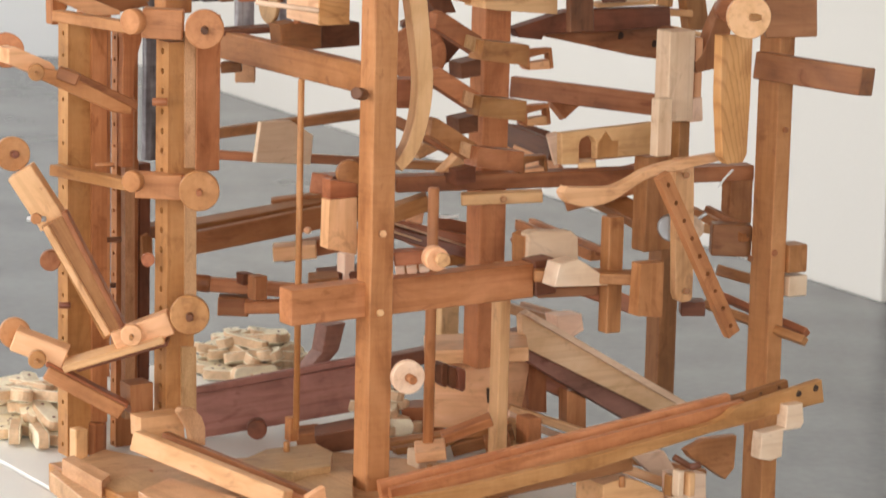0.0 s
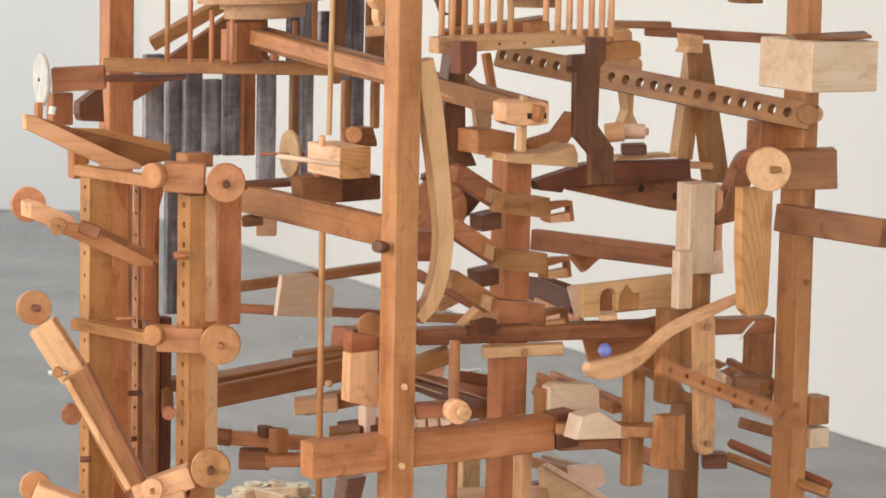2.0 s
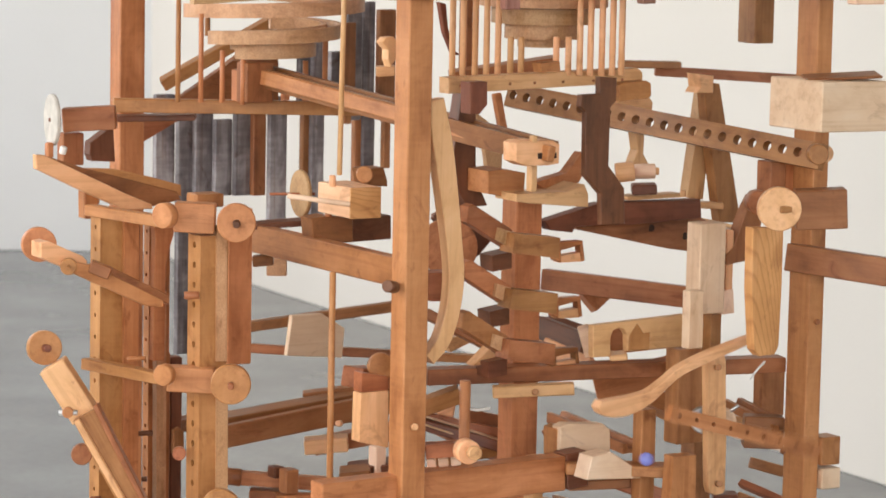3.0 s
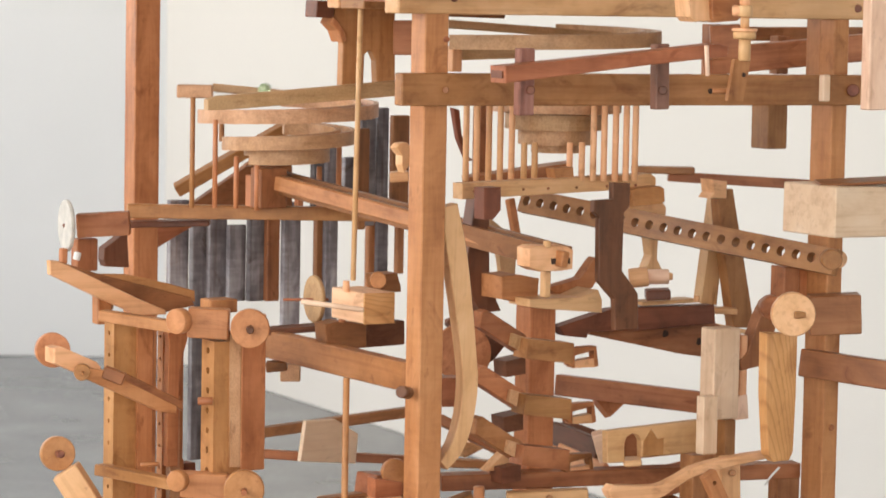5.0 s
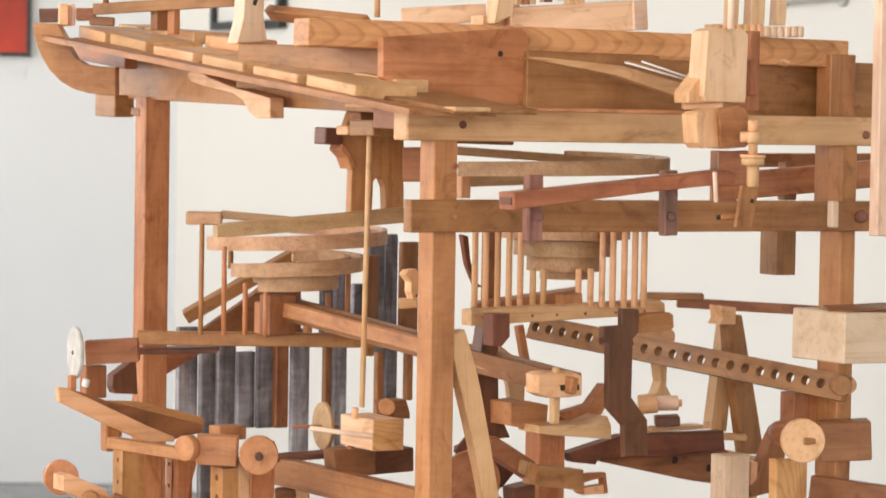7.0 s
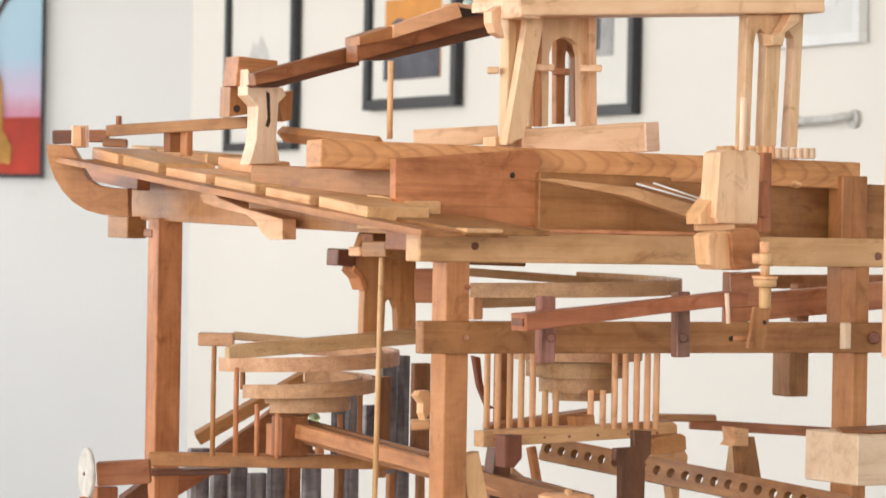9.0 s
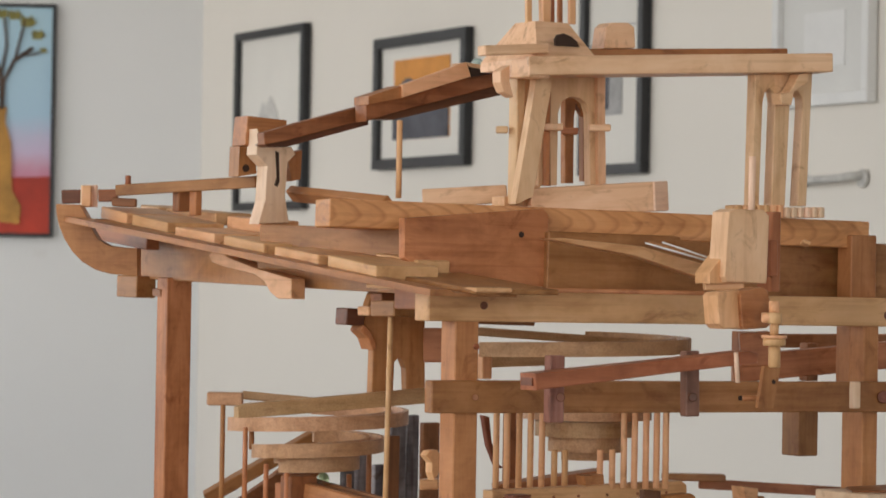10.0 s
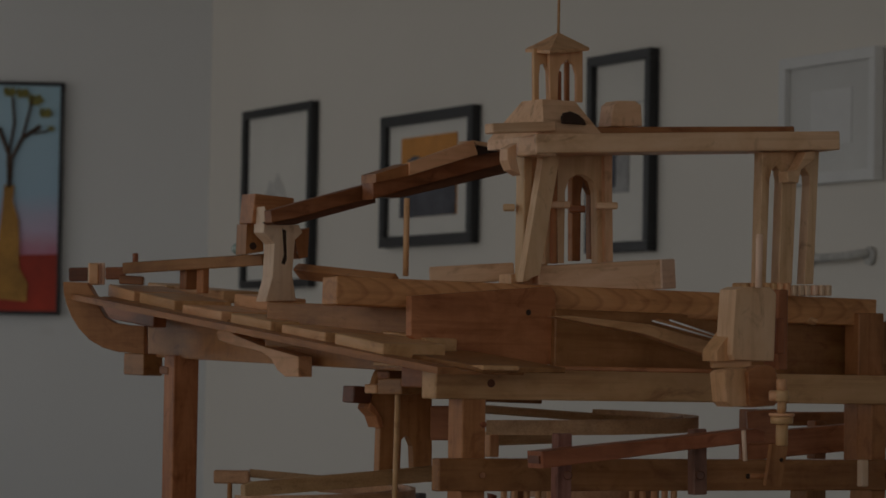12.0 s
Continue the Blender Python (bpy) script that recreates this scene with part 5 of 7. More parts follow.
beam("wheel_bar", (0.0301, 0.0057, 0.3071), (0.067, -0.0156, 0.3113), 0.0173, 0.02, (0, -1, 0), RIMU)
beam("wheel_bar", (0.1469, 0.2154, 0.3165), (0.1902, 0.1904, 0.3357), 0.0213, 0.02, (0, -1, 0), HONEY)
beam("pine_box_wall", (0.2503, 0.2712, 0.0614), (0.3196, 0.2312, 0.059), 0.0873, 0.012, (0, -1, 0), PINE)
beam("pine_box_lid", (0.2254, 0.2509, 0.1183), (0.3432, 0.1829, 0.1254), 0.0188, 0.09, (0, -1, 0), PINE)
beam("pine_box_wall", (0.3195, 0.2312, 0.0644), (0.4116, 0.2935, 0.0481), 0.081, 0.012, (0, -1, 0), PINE)
plate("dark_clip", axes((0.2079, 0.1807, 0.1238), (1.2079, 0.1807, 0.1238), (0, -1, 0)), [(0, 0), (0.0033, 0.0034), (0.0102, 0.0012), (0.012, -0.0034), (0.0117, -0.0272), (0.0076, -0.0297), (0.0015, -0.0247)], 0.02, DARK)
plate("dark_clip", axes((0.2162, 0.1747, 0.1197), (1.2162, 0.1747, 0.1197), (0, -1, 0)), [(0, 0), (0.0033, 0.0034), (0.0102, 0.0012), (0.012, -0.0034), (0.0117, -0.0242), (0.0075, -0.0268), (0.0014, -0.0217)], 0.02, DARK)
plate("dark_clip", axes((0.2262, 0.1687, 0.1177), (1.2262, 0.1687, 0.1177), (0, -1, 0)), [(0, 0), (0.0033, 0.0034), (0.0102, 0.0012), (0.012, -0.0034), (0.0118, -0.0257), (0.0076, -0.0283), (0.0015, -0.0232)], 0.02, DARK)
plate("box_slot", axes((0.3089, 0.226, 0.0742), (1.3089, 0.226, 0.0742), (0, -1, 0)), [(0, 0), (0.0071, -0.0007), (0.0076, -0.0191), (0.0015, -0.02)], 0.004, HOLE)
beam("basket", (0.2425, 0.3334, 0.0062), (0.2903, 0.3058, 0.0111), 0.0486, 0.04, (0, -1, 0), RIMU)
beam("walnut_trough", (-0.0295, 0.4096, 0.0315), (0.227, 0.3424, 0.0657), 0.0628, 0.02, (0, -1, 0), WALNUT)
channel("walnut_run", (-0.0207, 0.4276, 0.0557), (0.2071, 0.4116, 0.079), 0.03, 0.014, WALNUT)
beam("walnut_trough", (0.252, 0.3857, 0.08), (0.4645, 0.3784, 0.1002), 0.0211, 0.02, (0, -1, 0), WALNUT)
rod("dark_knob", (0.013, 0.3158, 0.0295), (0.0221, 0.3336, 0.0295), 0.0128, DARK, seg=28)
plate("dark_arm", axes((0.1527, 0.3852, 0.1412), (1.1527, 0.3852, 0.1412), (0, -1, 0)), [(0, -0), (0.0293, 0.002), (0.0197, -0.0342), (-0.0015, -0.0553), (-0.0273, -0.0567), (-0.0062, -0.0356)], 0.03, WALNUT)
beam("red_board", (0.0004, 0.4732, 0.2495), (0.2405, 0.45, 0.282), 0.0298, 0.014, (0, -1, 0), RIMU)
beam("red_board", (0.0229, 0.5179, 0.261), (0.2653, 0.4935, 0.2891), 0.0106, 0.04, (0, -1, 0), RIMU)
beam("red_board", (-0.0457, 0.5575, 0.2518), (0.0229, 0.5179, 0.261), 0.0164, 0.03, (0, -1, 0), DARK)
beam("pale_bar", (0.1136, 0.4656, 0.2269), (0.164, 0.4365, 0.2326), 0.0194, 0.03, (0, -1, 0), PINE)
beam("pale_bar", (0.1486, 0.5031, 0.2177), (0.2412, 0.4496, 0.2408), 0.0226, 0.02, (0, -1, 0), RIMU)
beam("thin_bar", (0.1397, 0.6815, 0.3594), (0.3542, 0.5576, 0.3986), 0.0141, 0.014, (0, -1, 0), RIMU)
beam("thin_bar", (0.1399, 0.6813, 0.3299), (0.1912, 0.6517, 0.3271), 0.0125, 0.014, (0, -1, 0), RIMU)
beam("thin_bar", (0.2528, 0.6162, 0.3269), (0.3555, 0.5568, 0.3228), 0.0125, 0.014, (0, -1, 0), RIMU)
plate("pale_panel", axes((0.1685, 0.6071, 0.3846), (1.1685, 0.6071, 0.3846), (0, -1, 0)), [(0, -0), (0.047, -0.0002), (0.0831, -0.0228), (0.0794, -0.0641), (-0.008, -0.0555)], 0.01, WHITE)
beam("catch_arm", (-0.0774, 0.2872, 0.234), (0.0306, 0.2248, 0.2269), 0.0168, 0.02, (0, -1, 0), HONEY)
rod("catch_end", (-0.0928, 0.2961, 0.2373), (-0.0731, 0.2847, 0.2355), 0.0112, RIMU, seg=10)
beam("catch_arm", (-0.0498, 0.2366, 0.2112), (0.0041, 0.2055, 0.2131), 0.0153, 0.02, (0, -1, 0), HONEY)
beam("catch_block", (-0.0694, 0.271, 0.2087), (-0.0356, 0.2515, 0.2079), 0.0237, 0.03, (0, -1, 0), RIMU)
beam("catch_upright", (-0.041, 0.2084, 0.2258), (-0.041, 0.2084, 0.256), 0.018, 0.02, (0, -1, 0), RIMU)
beam("catch_upright", (-0.0406, 0.2428, 0.239), (-0.0406, 0.2428, 0.2534), 0.0153, 0.02, (0, -1, 0), DARK)
beam("dark_step", (0.0671, 0.2615, 0.2304), (0.117, 0.2327, 0.2388), 0.0156, 0.04, (0, -1, 0), DARK)
beam("dark_step", (0.0481, 0.2494, 0.2304), (0.0822, 0.2296, 0.2349), 0.0127, 0.04, (0, -1, 0), RIMU)
beam("pale_upright", (0.1036, 0.2404, 0.2164), (0.1036, 0.2404, 0.2679), 0.0156, 0.02, (0, -1, 0), WHITE)
beam("mid_cross", (0.198, 0.3014, 0.2802), (0.2883, 0.2493, 0.2521), 0.0145, 0.02, (0, -1, 0), DARK)
beam("mid_cross", (0.2232, 0.3446, 0.2826), (0.3274, 0.2844, 0.2583), 0.0118, 0.02, (0, -1, 0), RIMU)
beam("mid_cross", (0.3044, 0.3554, 0.2712), (0.3472, 0.3307, 0.2629), 0.0224, 0.02, (0, -1, 0), HONEY)
beam("mid_cross", (0.268, 0.3764, 0.2896), (0.2877, 0.3651, 0.2862), 0.0268, 0.02, (0, -1, 0), PINE)
beam("mid_cross", (0.2563, 0.3832, 0.2084), (0.348, 0.3303, 0.2297), 0.0149, 0.03, (0, -1, 0), HONEY)
tube("string", [(0.1447, 0.1012, 0.3372), (0.1569, 0.0942, 0.3354), (0.1702, 0.0865, 0.3378)], 0.002, STRING, seg=6)

# base with its slabs and runs
plate("base_board", axes((-0.3056, 0.2568, 0.025), (0.6944, 0.2568, 0.025), (0, 0, 1)), [(-0, 0), (0.1079, 0.0725), (0.1524, -0.0223), (0.3677, -0.0704), (0.5161, -0.238), (0.3368, -0.5198), (-0.0581, -0.4477)], 0.025, ASH)
beam("base_side", (-0.2947, 0.2846, 0.01), (-0.2947, -0.0945, 0.0236), 0.0364, 0.03, (-1, 0, 0), TAN)
plate("base_slab", axes((-0.2846, 0.1444, 0.035), (0.7154, 0.1444, 0.035), (0, 0, 1)), [(-0, 0), (0.0747, 0.038), (0.0703, -0.0784), (0.0362, -0.1463), (-0.0167, -0.1201)], 0.012, ASH)
plate("base_slab", axes((-0.2864, 0.0476, 0.048), (0.7136, 0.0476, 0.048), (0, 0, 1)), [(0, -0), (0.0613, 0.0421), (0.092, -0.0738), (0.0402, -0.1172), (-0.0061, -0.0942)], 0.012, ASH)
plate("base_slab", axes((-0.2978, 0.2375, 0.045), (0.7022, 0.2375, 0.045), (0, 0, 1)), [(-0, -0), (0.0193, 0.0091), (0.02, -0.0944), (-0.0025, -0.1187)], 0.02, ASH)
plate("base_slab", axes((-0.137, 0.1062, 0.048), (0.863, 0.1062, 0.048), (0, 0, 1)), [(-0, 0), (0.0793, 0.0541), (0.1499, 0.0516), (0.148, 0.0048), (0.1109, -0.0544), (0.0578, -0.0585)], 0.016, ASH)
plate("base_slab", axes((-0.1328, 0.005, 0.04), (0.8672, 0.005, 0.04), (0, 0, 1)), [(-0, -0), (0.138, 0.0811), (0.1266, 0.0258), (0.0497, -0.1093), (-0.024, -0.0727)], 0.014, ASH)
plate("base_slab", axes((0.0301, 0.0042, 0.035), (1.0301, 0.0042, 0.035), (0, 0, 1)), [(-0, -0), (0.1502, 0.0333), (0.1594, -0.0178), (0.0025, -0.089)], 0.014, ASH)
rod("peg", (-0.1949, 0.2049, 0.0137), (-0.1949, 0.2049, 0.0266), 0.0041, HONEY, seg=8)
rod("peg", (-0.1828, 0.1979, 0.001), (-0.1828, 0.1979, 0.0139), 0.0041, HONEY, seg=8)
rod("peg", (-0.0246, 0.1066, 0.0351), (-0.0246, 0.1066, 0.048), 0.0041, HONEY, seg=8)
rod("peg", (-0.0496, 0.121, 0.0525), (-0.0496, 0.121, 0.0654), 0.0041, HONEY, seg=8)
rod("peg", (0.1034, 0.0327, 0.0269), (0.1034, 0.0327, 0.0398), 0.0041, HONEY, seg=8)
beam("low_ramp", (-0.2585, 0.1261, 0.0886), (-0.1583, -0.0703, 0.0489), 0.024, 0.02, (-0.5, -0.866, 0), PINE)
beam("low_ramp", (-0.2098, 0.1442, 0.0848), (-0.1047, -0.055, 0.0408), 0.0105, 0.014, (-0.5, -0.866, 0), RIMU)
channel("low_ramp_floor", (-0.2333, 0.1347, 0.0853), (-0.1316, -0.0626, 0.0459), 0.03, 0.012, HONEY)
plate("ramp_notch", axes((-0.1328, -0.085, 0.0549), (0.8672, -0.085, 0.0549), (0, -1, 0)), [(0, -0), (0.0224, 0.0096), (0.025, -0.0098), (0.0002, -0.0102)], 0.01, PINE)
beam("dark_block", (0.0457, 0.2161, 0.0275), (0.0954, 0.1874, 0.0396), 0.028, 0.04, (0, -1, 0), DARK)
beam("dark_block", (0.0479, 0.2725, 0.0181), (0.0731, 0.258, 0.0224), 0.0213, 0.04, (0, -1, 0), RIMU)
beam("low_bar", (0.1778, 0.2553, -0.0037), (0.3114, 0.1782, 0.0371), 0.0115, 0.02, (0, -1, 0), HONEY)
beam("low_bar", (0.2219, 0.1721, 0.0104), (0.2909, 0.1322, 0.0344), 0.017, 0.02, (0, -1, 0), RIMU)

# pin block and propeller on the left rail
PIN_BLOCK = beam("pin_block", (0.0143, 0.2558, 0.5907), (0.0143, 0.172, 0.5907), 0.0382, 0.0424, (-1, 0, 0), BLOND)
plate("end_grain", axes((0.0143, 0.17, 0.5716), (1.0143, 0.17, 0.5716), (0, -1, 0)), [(0, 0), (0.0424, 0), (0.0424, 0.0382), (0, 0.0382)], 0.003, GRAIN, parent=PIN_BLOCK)
rod("pin", (0.0116, 0.2129, 0.6078), (0.0116, 0.2129, 0.6218), 0.0043, PINE, seg=10)
rod("pin", (-0.0527, 0.21, 0.5987), (0.0104, 0.165, 0.5904), 0.0032, WHITE, seg=10)
rod("propeller_disc", (0.0325, 0.34, 0.5855), (0.0385, 0.3395, 0.5855), 0.0305, ASH, seg=36)
rod("spindle", (-0.0001, 0.358, 0.5843), (0.0504, 0.3289, 0.5854), 0.0019, RIMU, seg=10)
beam("dark_cross", (0.0346, 0.3033, 0.5384), (0.1502, 0.3059, 0.5411), 0.031, 0.03, (0, -1, 0), DARK)
beam("dark_cross", (0.0065, 0.4119, 0.5356), (0.0747, 0.3726, 0.5429), 0.0078, 0.03, (0, -1, 0), DARK)
plate("cross_block", axes((0.0133, 0.2695, 0.5614), (1.0133, 0.2695, 0.5614), (0, -1, 0)), [(0, 0), (0.0217, 0.003), (0.0602, -0.0024), (0.0607, -0.0316), (0.0278, -0.0326), (0.0031, -0.0242)], 0.03, RIMU)
rod("peg", (0.027, 0.25, 0.5653), (0.027, 0.25, 0.5701), 0.0047, HONEY, seg=10)
WHEEL = rod("wheel", (0.0557, 0.2103, 0.6208), (0.0611, 0.221, 0.6208), 0.0104, TAN, seg=28)
plate("hub_block", axes((0.0781, 0.2551, 0.623), (1.0781, 0.2551, 0.623), (0, -1, 0)), [(-0, 0), (0.0303, 0.0014), (0.0362, -0.0157), (0.0364, -0.023), (0.0059, -0.0219)], 0.03, RIMU)
beam("side_peg", (0.0048, 0.4129, 0.4893), (0.0283, 0.3994, 0.4923), 0.0127, 0.02, (0, -1, 0), RIMU)
beam("grey_foot", (0.067, 0.4925, 0.4702), (0.0903, 0.4791, 0.4707), 0.0231, 0.02, (0, -1, 0), ASH)
plate("beak_lever", axes((-0.0019, 0.0704, 0.7945), (0.9981, 0.0704, 0.7945), (0, -1, 0)), [(0, 0), (0.0051, 0.0054), (0.0156, 0.0066), (0.022, -0.0003), (0.0213, -0.0185), (0.0121, -0.0298), (0.0082, -0.0206), (0.0085, -0.0092)], 0.016, PINE)
beam("pale_stub", (0.0415, 0.1608, 0.7522), (0.0617, 0.1492, 0.754), 0.0121, 0.02, (0, -1, 0), PINE)

# moving bow beside the front post
BOW = strip("bow_lever", axes((0.0419, 0.0091, 0.7054), (1.0419, 0.0091, 0.7054), (0, -1, 0)), smooth_line([(-0.0052, 0.0233, 0.012), (0.0086, -0.0335, 0.0134), (0.0212, -0.1009, 0.012), (0.0296, -0.1519, 0.0107), (0.0337, -0.1894, 0.0107), (0.03, -0.2301, 0.01), (0.0191, -0.265, 0.0094), (0.0008, -0.2871, 0.0074)], 4), 0.018, PINE)

# deck: skirt, keyed plank and curved bow
plate("skirt_board", axes((0, 0.9081, 0.9987), (0, -0.0919, 0.9987), (-1, 0, 0)), [(0, 0), (0.829, -0.0134), (0.829, 0.0045), (0.62, 0.026), (0.4, 0.0475), (0, 0.0698)], 0.02, TAN)
beam("skirt_foot", (-0.02, 0.9407, 0.9881), (-0.02, 0.8722, 0.9872), 0.0307, 0.03, (-1, 0, 0), HONEY)
beam("skirt_foot", (-0.01, 0.8404, 0.9805), (-0.01, 0.812, 0.9792), 0.0111, 0.02, (-1, 0, 0), RIMU)
# red-brown block that fills the dark recess under the curved end
beam("skirt_cleat", (-0.04, 0.9764, 1.0663), (-0.04, 0.7964, 1.0511), 0.0241, 0.02, (-1, 0, 0), RIMU)
plate("skirt_bracket", axes((-0.035, 0.6072, 1.0324), (-0.035, -0.3928, 1.0324), (-1, 0, 0)), [(0, 0), (0.0102, 0.0045), (0.0344, 0.0045), (0.062, -0.0037), (0.1326, -0.0161), (0.2423, -0.03), (0.2433, -0.0558), (0.2053, -0.0562), (0.1826, -0.0478), (0.1659, -0.0342), (0.1362, -0.0249), (0.0744, -0.0185), (0.0403, -0.0149), (0.0091, -0.0098)], 0.02, PINE)
plate("curved_end", axes((-0.16, 0.8361, 1.1), (0.706, 0.3361, 1.1), (-0.5, -0.866, 0)), [(-0, 0), (0.0013, -0.0157), (0.0058, -0.0314), (0.0129, -0.0481), (0.0237, -0.0647), (0.0381, -0.0792), (0.0567, -0.0899), (0.0778, -0.0954), (0.1146, -0.0979), (0.1139, -0.059), (0.0929, -0.0583), (0.0729, -0.0555), (0.0591, -0.0473), (0.0515, -0.0349), (0.0461, -0.0213), (0.0385, -0.0088), (0.0331, -0.0005)], 0.05, TAN)
channel("key_plank", (-0.09, 0.839, 1.084), (-0.03, -0.084, 0.9928), 0.12, 0.008, HONEY)
beam("key_plank_edge", (-0.1, 0.8393, 1.0782), (-0.035, -0.0926, 0.9902), 0.0064, 0.12, (-1, 0, 0), HONEY)
beam("key_bar", (-0.085, 0.8526, 1.0905), (-0.085, 0.7658, 1.0795), 0.0164, 0.085, (-1, 0, 0), PINE)
beam("key_bar", (-0.085, 0.7469, 1.0785), (-0.085, 0.633, 1.0662), 0.016, 0.085, (-1, 0, 0), PINE)
beam("key_bar", (-0.085, 0.6079, 1.0607), (-0.085, 0.4886, 1.0505), 0.0163, 0.085, (-1, 0, 0), PINE)
beam("key_bar", (-0.085, 0.4601, 1.0483), (-0.085, 0.3447, 1.0373), 0.0165, 0.085, (-1, 0, 0), PINE)
beam("key_bar", (-0.085, 0.3148, 1.0344), (-0.085, 0.1977, 1.0241), 0.0153, 0.085, (-1, 0, 0), PINE)
beam("key_bar", (-0.085, 0.1727, 1.0228), (-0.085, 0.0502, 1.0105), 0.0168, 0.085, (-1, 0, 0), PINE)
# red-brown blocks stand in for the dark gaps between the key bars
beam("key_block", (-0.082, 0.7974, 1.0793), (-0.082, 0.7822, 1.0776), 0.014, 0.03, (-1, 0, 0), RIMU)
beam("key_block", (-0.082, 0.6636, 1.0652), (-0.082, 0.642, 1.0628), 0.0144, 0.03, (-1, 0, 0), RIMU)
beam("key_block", (-0.082, 0.518, 1.0495), (-0.082, 0.4926, 1.0472), 0.014, 0.03, (-1, 0, 0), RIMU)
beam("key_block", (-0.082, 0.373, 1.0362), (-0.082, 0.346, 1.0333), 0.0142, 0.03, (-1, 0, 0), RIMU)
beam("key_block", (-0.082, 0.2248, 1.0236), (-0.082, 0.2025, 1.0216), 0.0138, 0.03, (-1, 0, 0), RIMU)
beam("key_bar", (0.005, 0.9189, 1.097), (0.005, 0.8552, 1.0922), 0.0152, 0.055, (-1, 0, 0), PINE)
beam("key_bar", (0.005, 0.8323, 1.0898), (0.005, 0.6714, 1.0818), 0.0166, 0.055, (-1, 0, 0), PINE)
beam("key_bar", (0.005, 0.6362, 1.0772), (0.005, 0.5303, 1.0702), 0.017, 0.055, (-1, 0, 0), PINE)
beam("key_bar", (0.005, 0.5102, 1.0644), (0.005, 0.3844, 1.0555), 0.0175, 0.055, (-1, 0, 0), PINE)
beam("key_bar", (0.005, 0.3609, 1.0507), (0.005, 0.2385, 1.0417), 0.0179, 0.055, (-1, 0, 0), PINE)
beam("key_bar", (0, 0.2077, 1.0275), (0, 0.1016, 1.0185), 0.016, 0.045, (-1, 0, 0), PINE)
beam("head_plate", (-0.02, 0.1226, 0.9799), (-0.02, 0.0335, 0.9797), 0.0242, 0.03, (-1, 0, 0), RIMU)
beam("head_plate", (0, 0.2185, 0.9671), (0, 0.1583, 0.968), 0.0194, 0.04, (-1, 0, 0), HONEY)
plate("scroll_bracket", axes((0.0189, 0.27, 0.946), (1.0189, 0.27, 0.946), (0, -1, 0)), [(0, 0), (0.0029, 0.017), (0.0105, 0.0383), (0.0184, 0.0469), (0.0876, 0.0478), (0.0903, -0.0929), (0.0642, -0.0963), (0.0617, -0.0536), (0.0566, -0.043), (0.0509, -0.0408), (0.0453, -0.0465), (0.0443, -0.082), (0.0414, -0.0976), (0.0131, -0.0961), (0.0143, -0.0324), (0.01, -0.0183), (0.0042, -0.0099)], 0.014, TAN)
beam("scroll_tip", (-0.008, 0.265, 0.9565), (0.0176, 0.265, 0.9553), 0.0211, 0.03, (0, -1, 0), DARK)
plate("scroll_curl", axes((0.0145, 0.262, 0.9462), (1.0145, 0.262, 0.9462), (0, -1, 0)), [(0, 0), (0.0081, -0.0056), (0.0156, -0.0168), (0.0198, -0.0295), (0.0134, -0.0309), (0.0075, -0.0169), (-0.0031, -0.0071)], 0.03, HONEY)
beam("head_bar", (-0.0015, 0.22, 0.9636), (0.052, 0.22, 0.9662), 0.0112, 0.03, (0, -1, 0), PINE)
beam("head_bar", (0.0193, 0.225, 0.9791), (0.0497, 0.225, 0.9809), 0.0154, 0.03, (0, -1, 0), RIMU)
beam("head_bar", (0.0521, 0.215, 0.9782), (0.0731, 0.215, 0.9792), 0.0281, 0.03, (0, -1, 0), HONEY)
# a solid red-brown board stands in for the dark of a recess
beam("dark_recess", (0.0921, 0.2471, 0.9215), (0.1186, 0.2318, 0.922), 0.043, 0.02, (0, -1, 0), RIMU)
beam("inner_post", (0.0541, 0.0958, 0.7052), (0.0541, 0.0958, 0.8454), 0.0138, 0.02, (0, -1, 0), RIMU)

# deck boards and panels
PANEL = plate("brown_panel", axes((-0.0138, 0.1119, 1.0771), (0.9862, 0.1119, 1.0771), (0, -1, 0)), [(-0, 0), (0.1967, 0.0167), (0.2042, 0.0086), (0.2041, -0.0681), (0.1985, -0.0793), (0.0992, -0.0848), (0.0246, -0.064), (0.0009, -0.0475)], 0.014, HONEY)
# dark disc laid on the panel in place of a shaded hole
rod("hole_disc", (0.1512, 0.1109, 1.061), (0.1512, 0.1139, 1.061), 0.0037, HOLE, parent=PANEL, seg=28)
beam("brown_backing", (0.1837, 0.1018, 1.0229), (0.7121, 0.0623, 1.0173), 0.0859, 0.014, (0, -1, 0), HONEY)
beam("brown_backing", (-0.0665, 0.3963, 1.0427), (0.0281, 0.1685, 1.0373), 0.0564, 0.014, (0, -1, 0), HONEY)
beam("figured_plank", (-0.0739, 0.19, 1.0833), (0.6224, 0.03, 1.0704), 0.0345, 0.07, (0, -1, 0), GRAIN)
PLANK = beam("pine_plank", (0.1865, 0.1464, 1.1008), (0.341, 0.1033, 1.113), 0.0371, 0.05, (0, -1, 0), BLOND)
beam("plank_end", (0.3399, 0.1017, 1.113), (0.3675, 0.1111, 1.1149), 0.0374, 0.05, (0, -1, 0), WHITE)
beam("pine_plank", (0.113, 0.2927, 1.1072), (0.2062, 0.2389, 1.1147), 0.023, 0.03, (0, -1, 0), BLOND)
beam("back_upright", (0.6126, 0.0273, 0.8717), (0.6126, 0.0273, 1.0701), 0.0404, 0.03, (0, -1, 0), HONEY)
beam("lower_rail", (0.545, 0.2165, 0.8923), (0.784, 0.0785, 0.9221), 0.0352, 0.02, (0, -1, 0), HONEY)
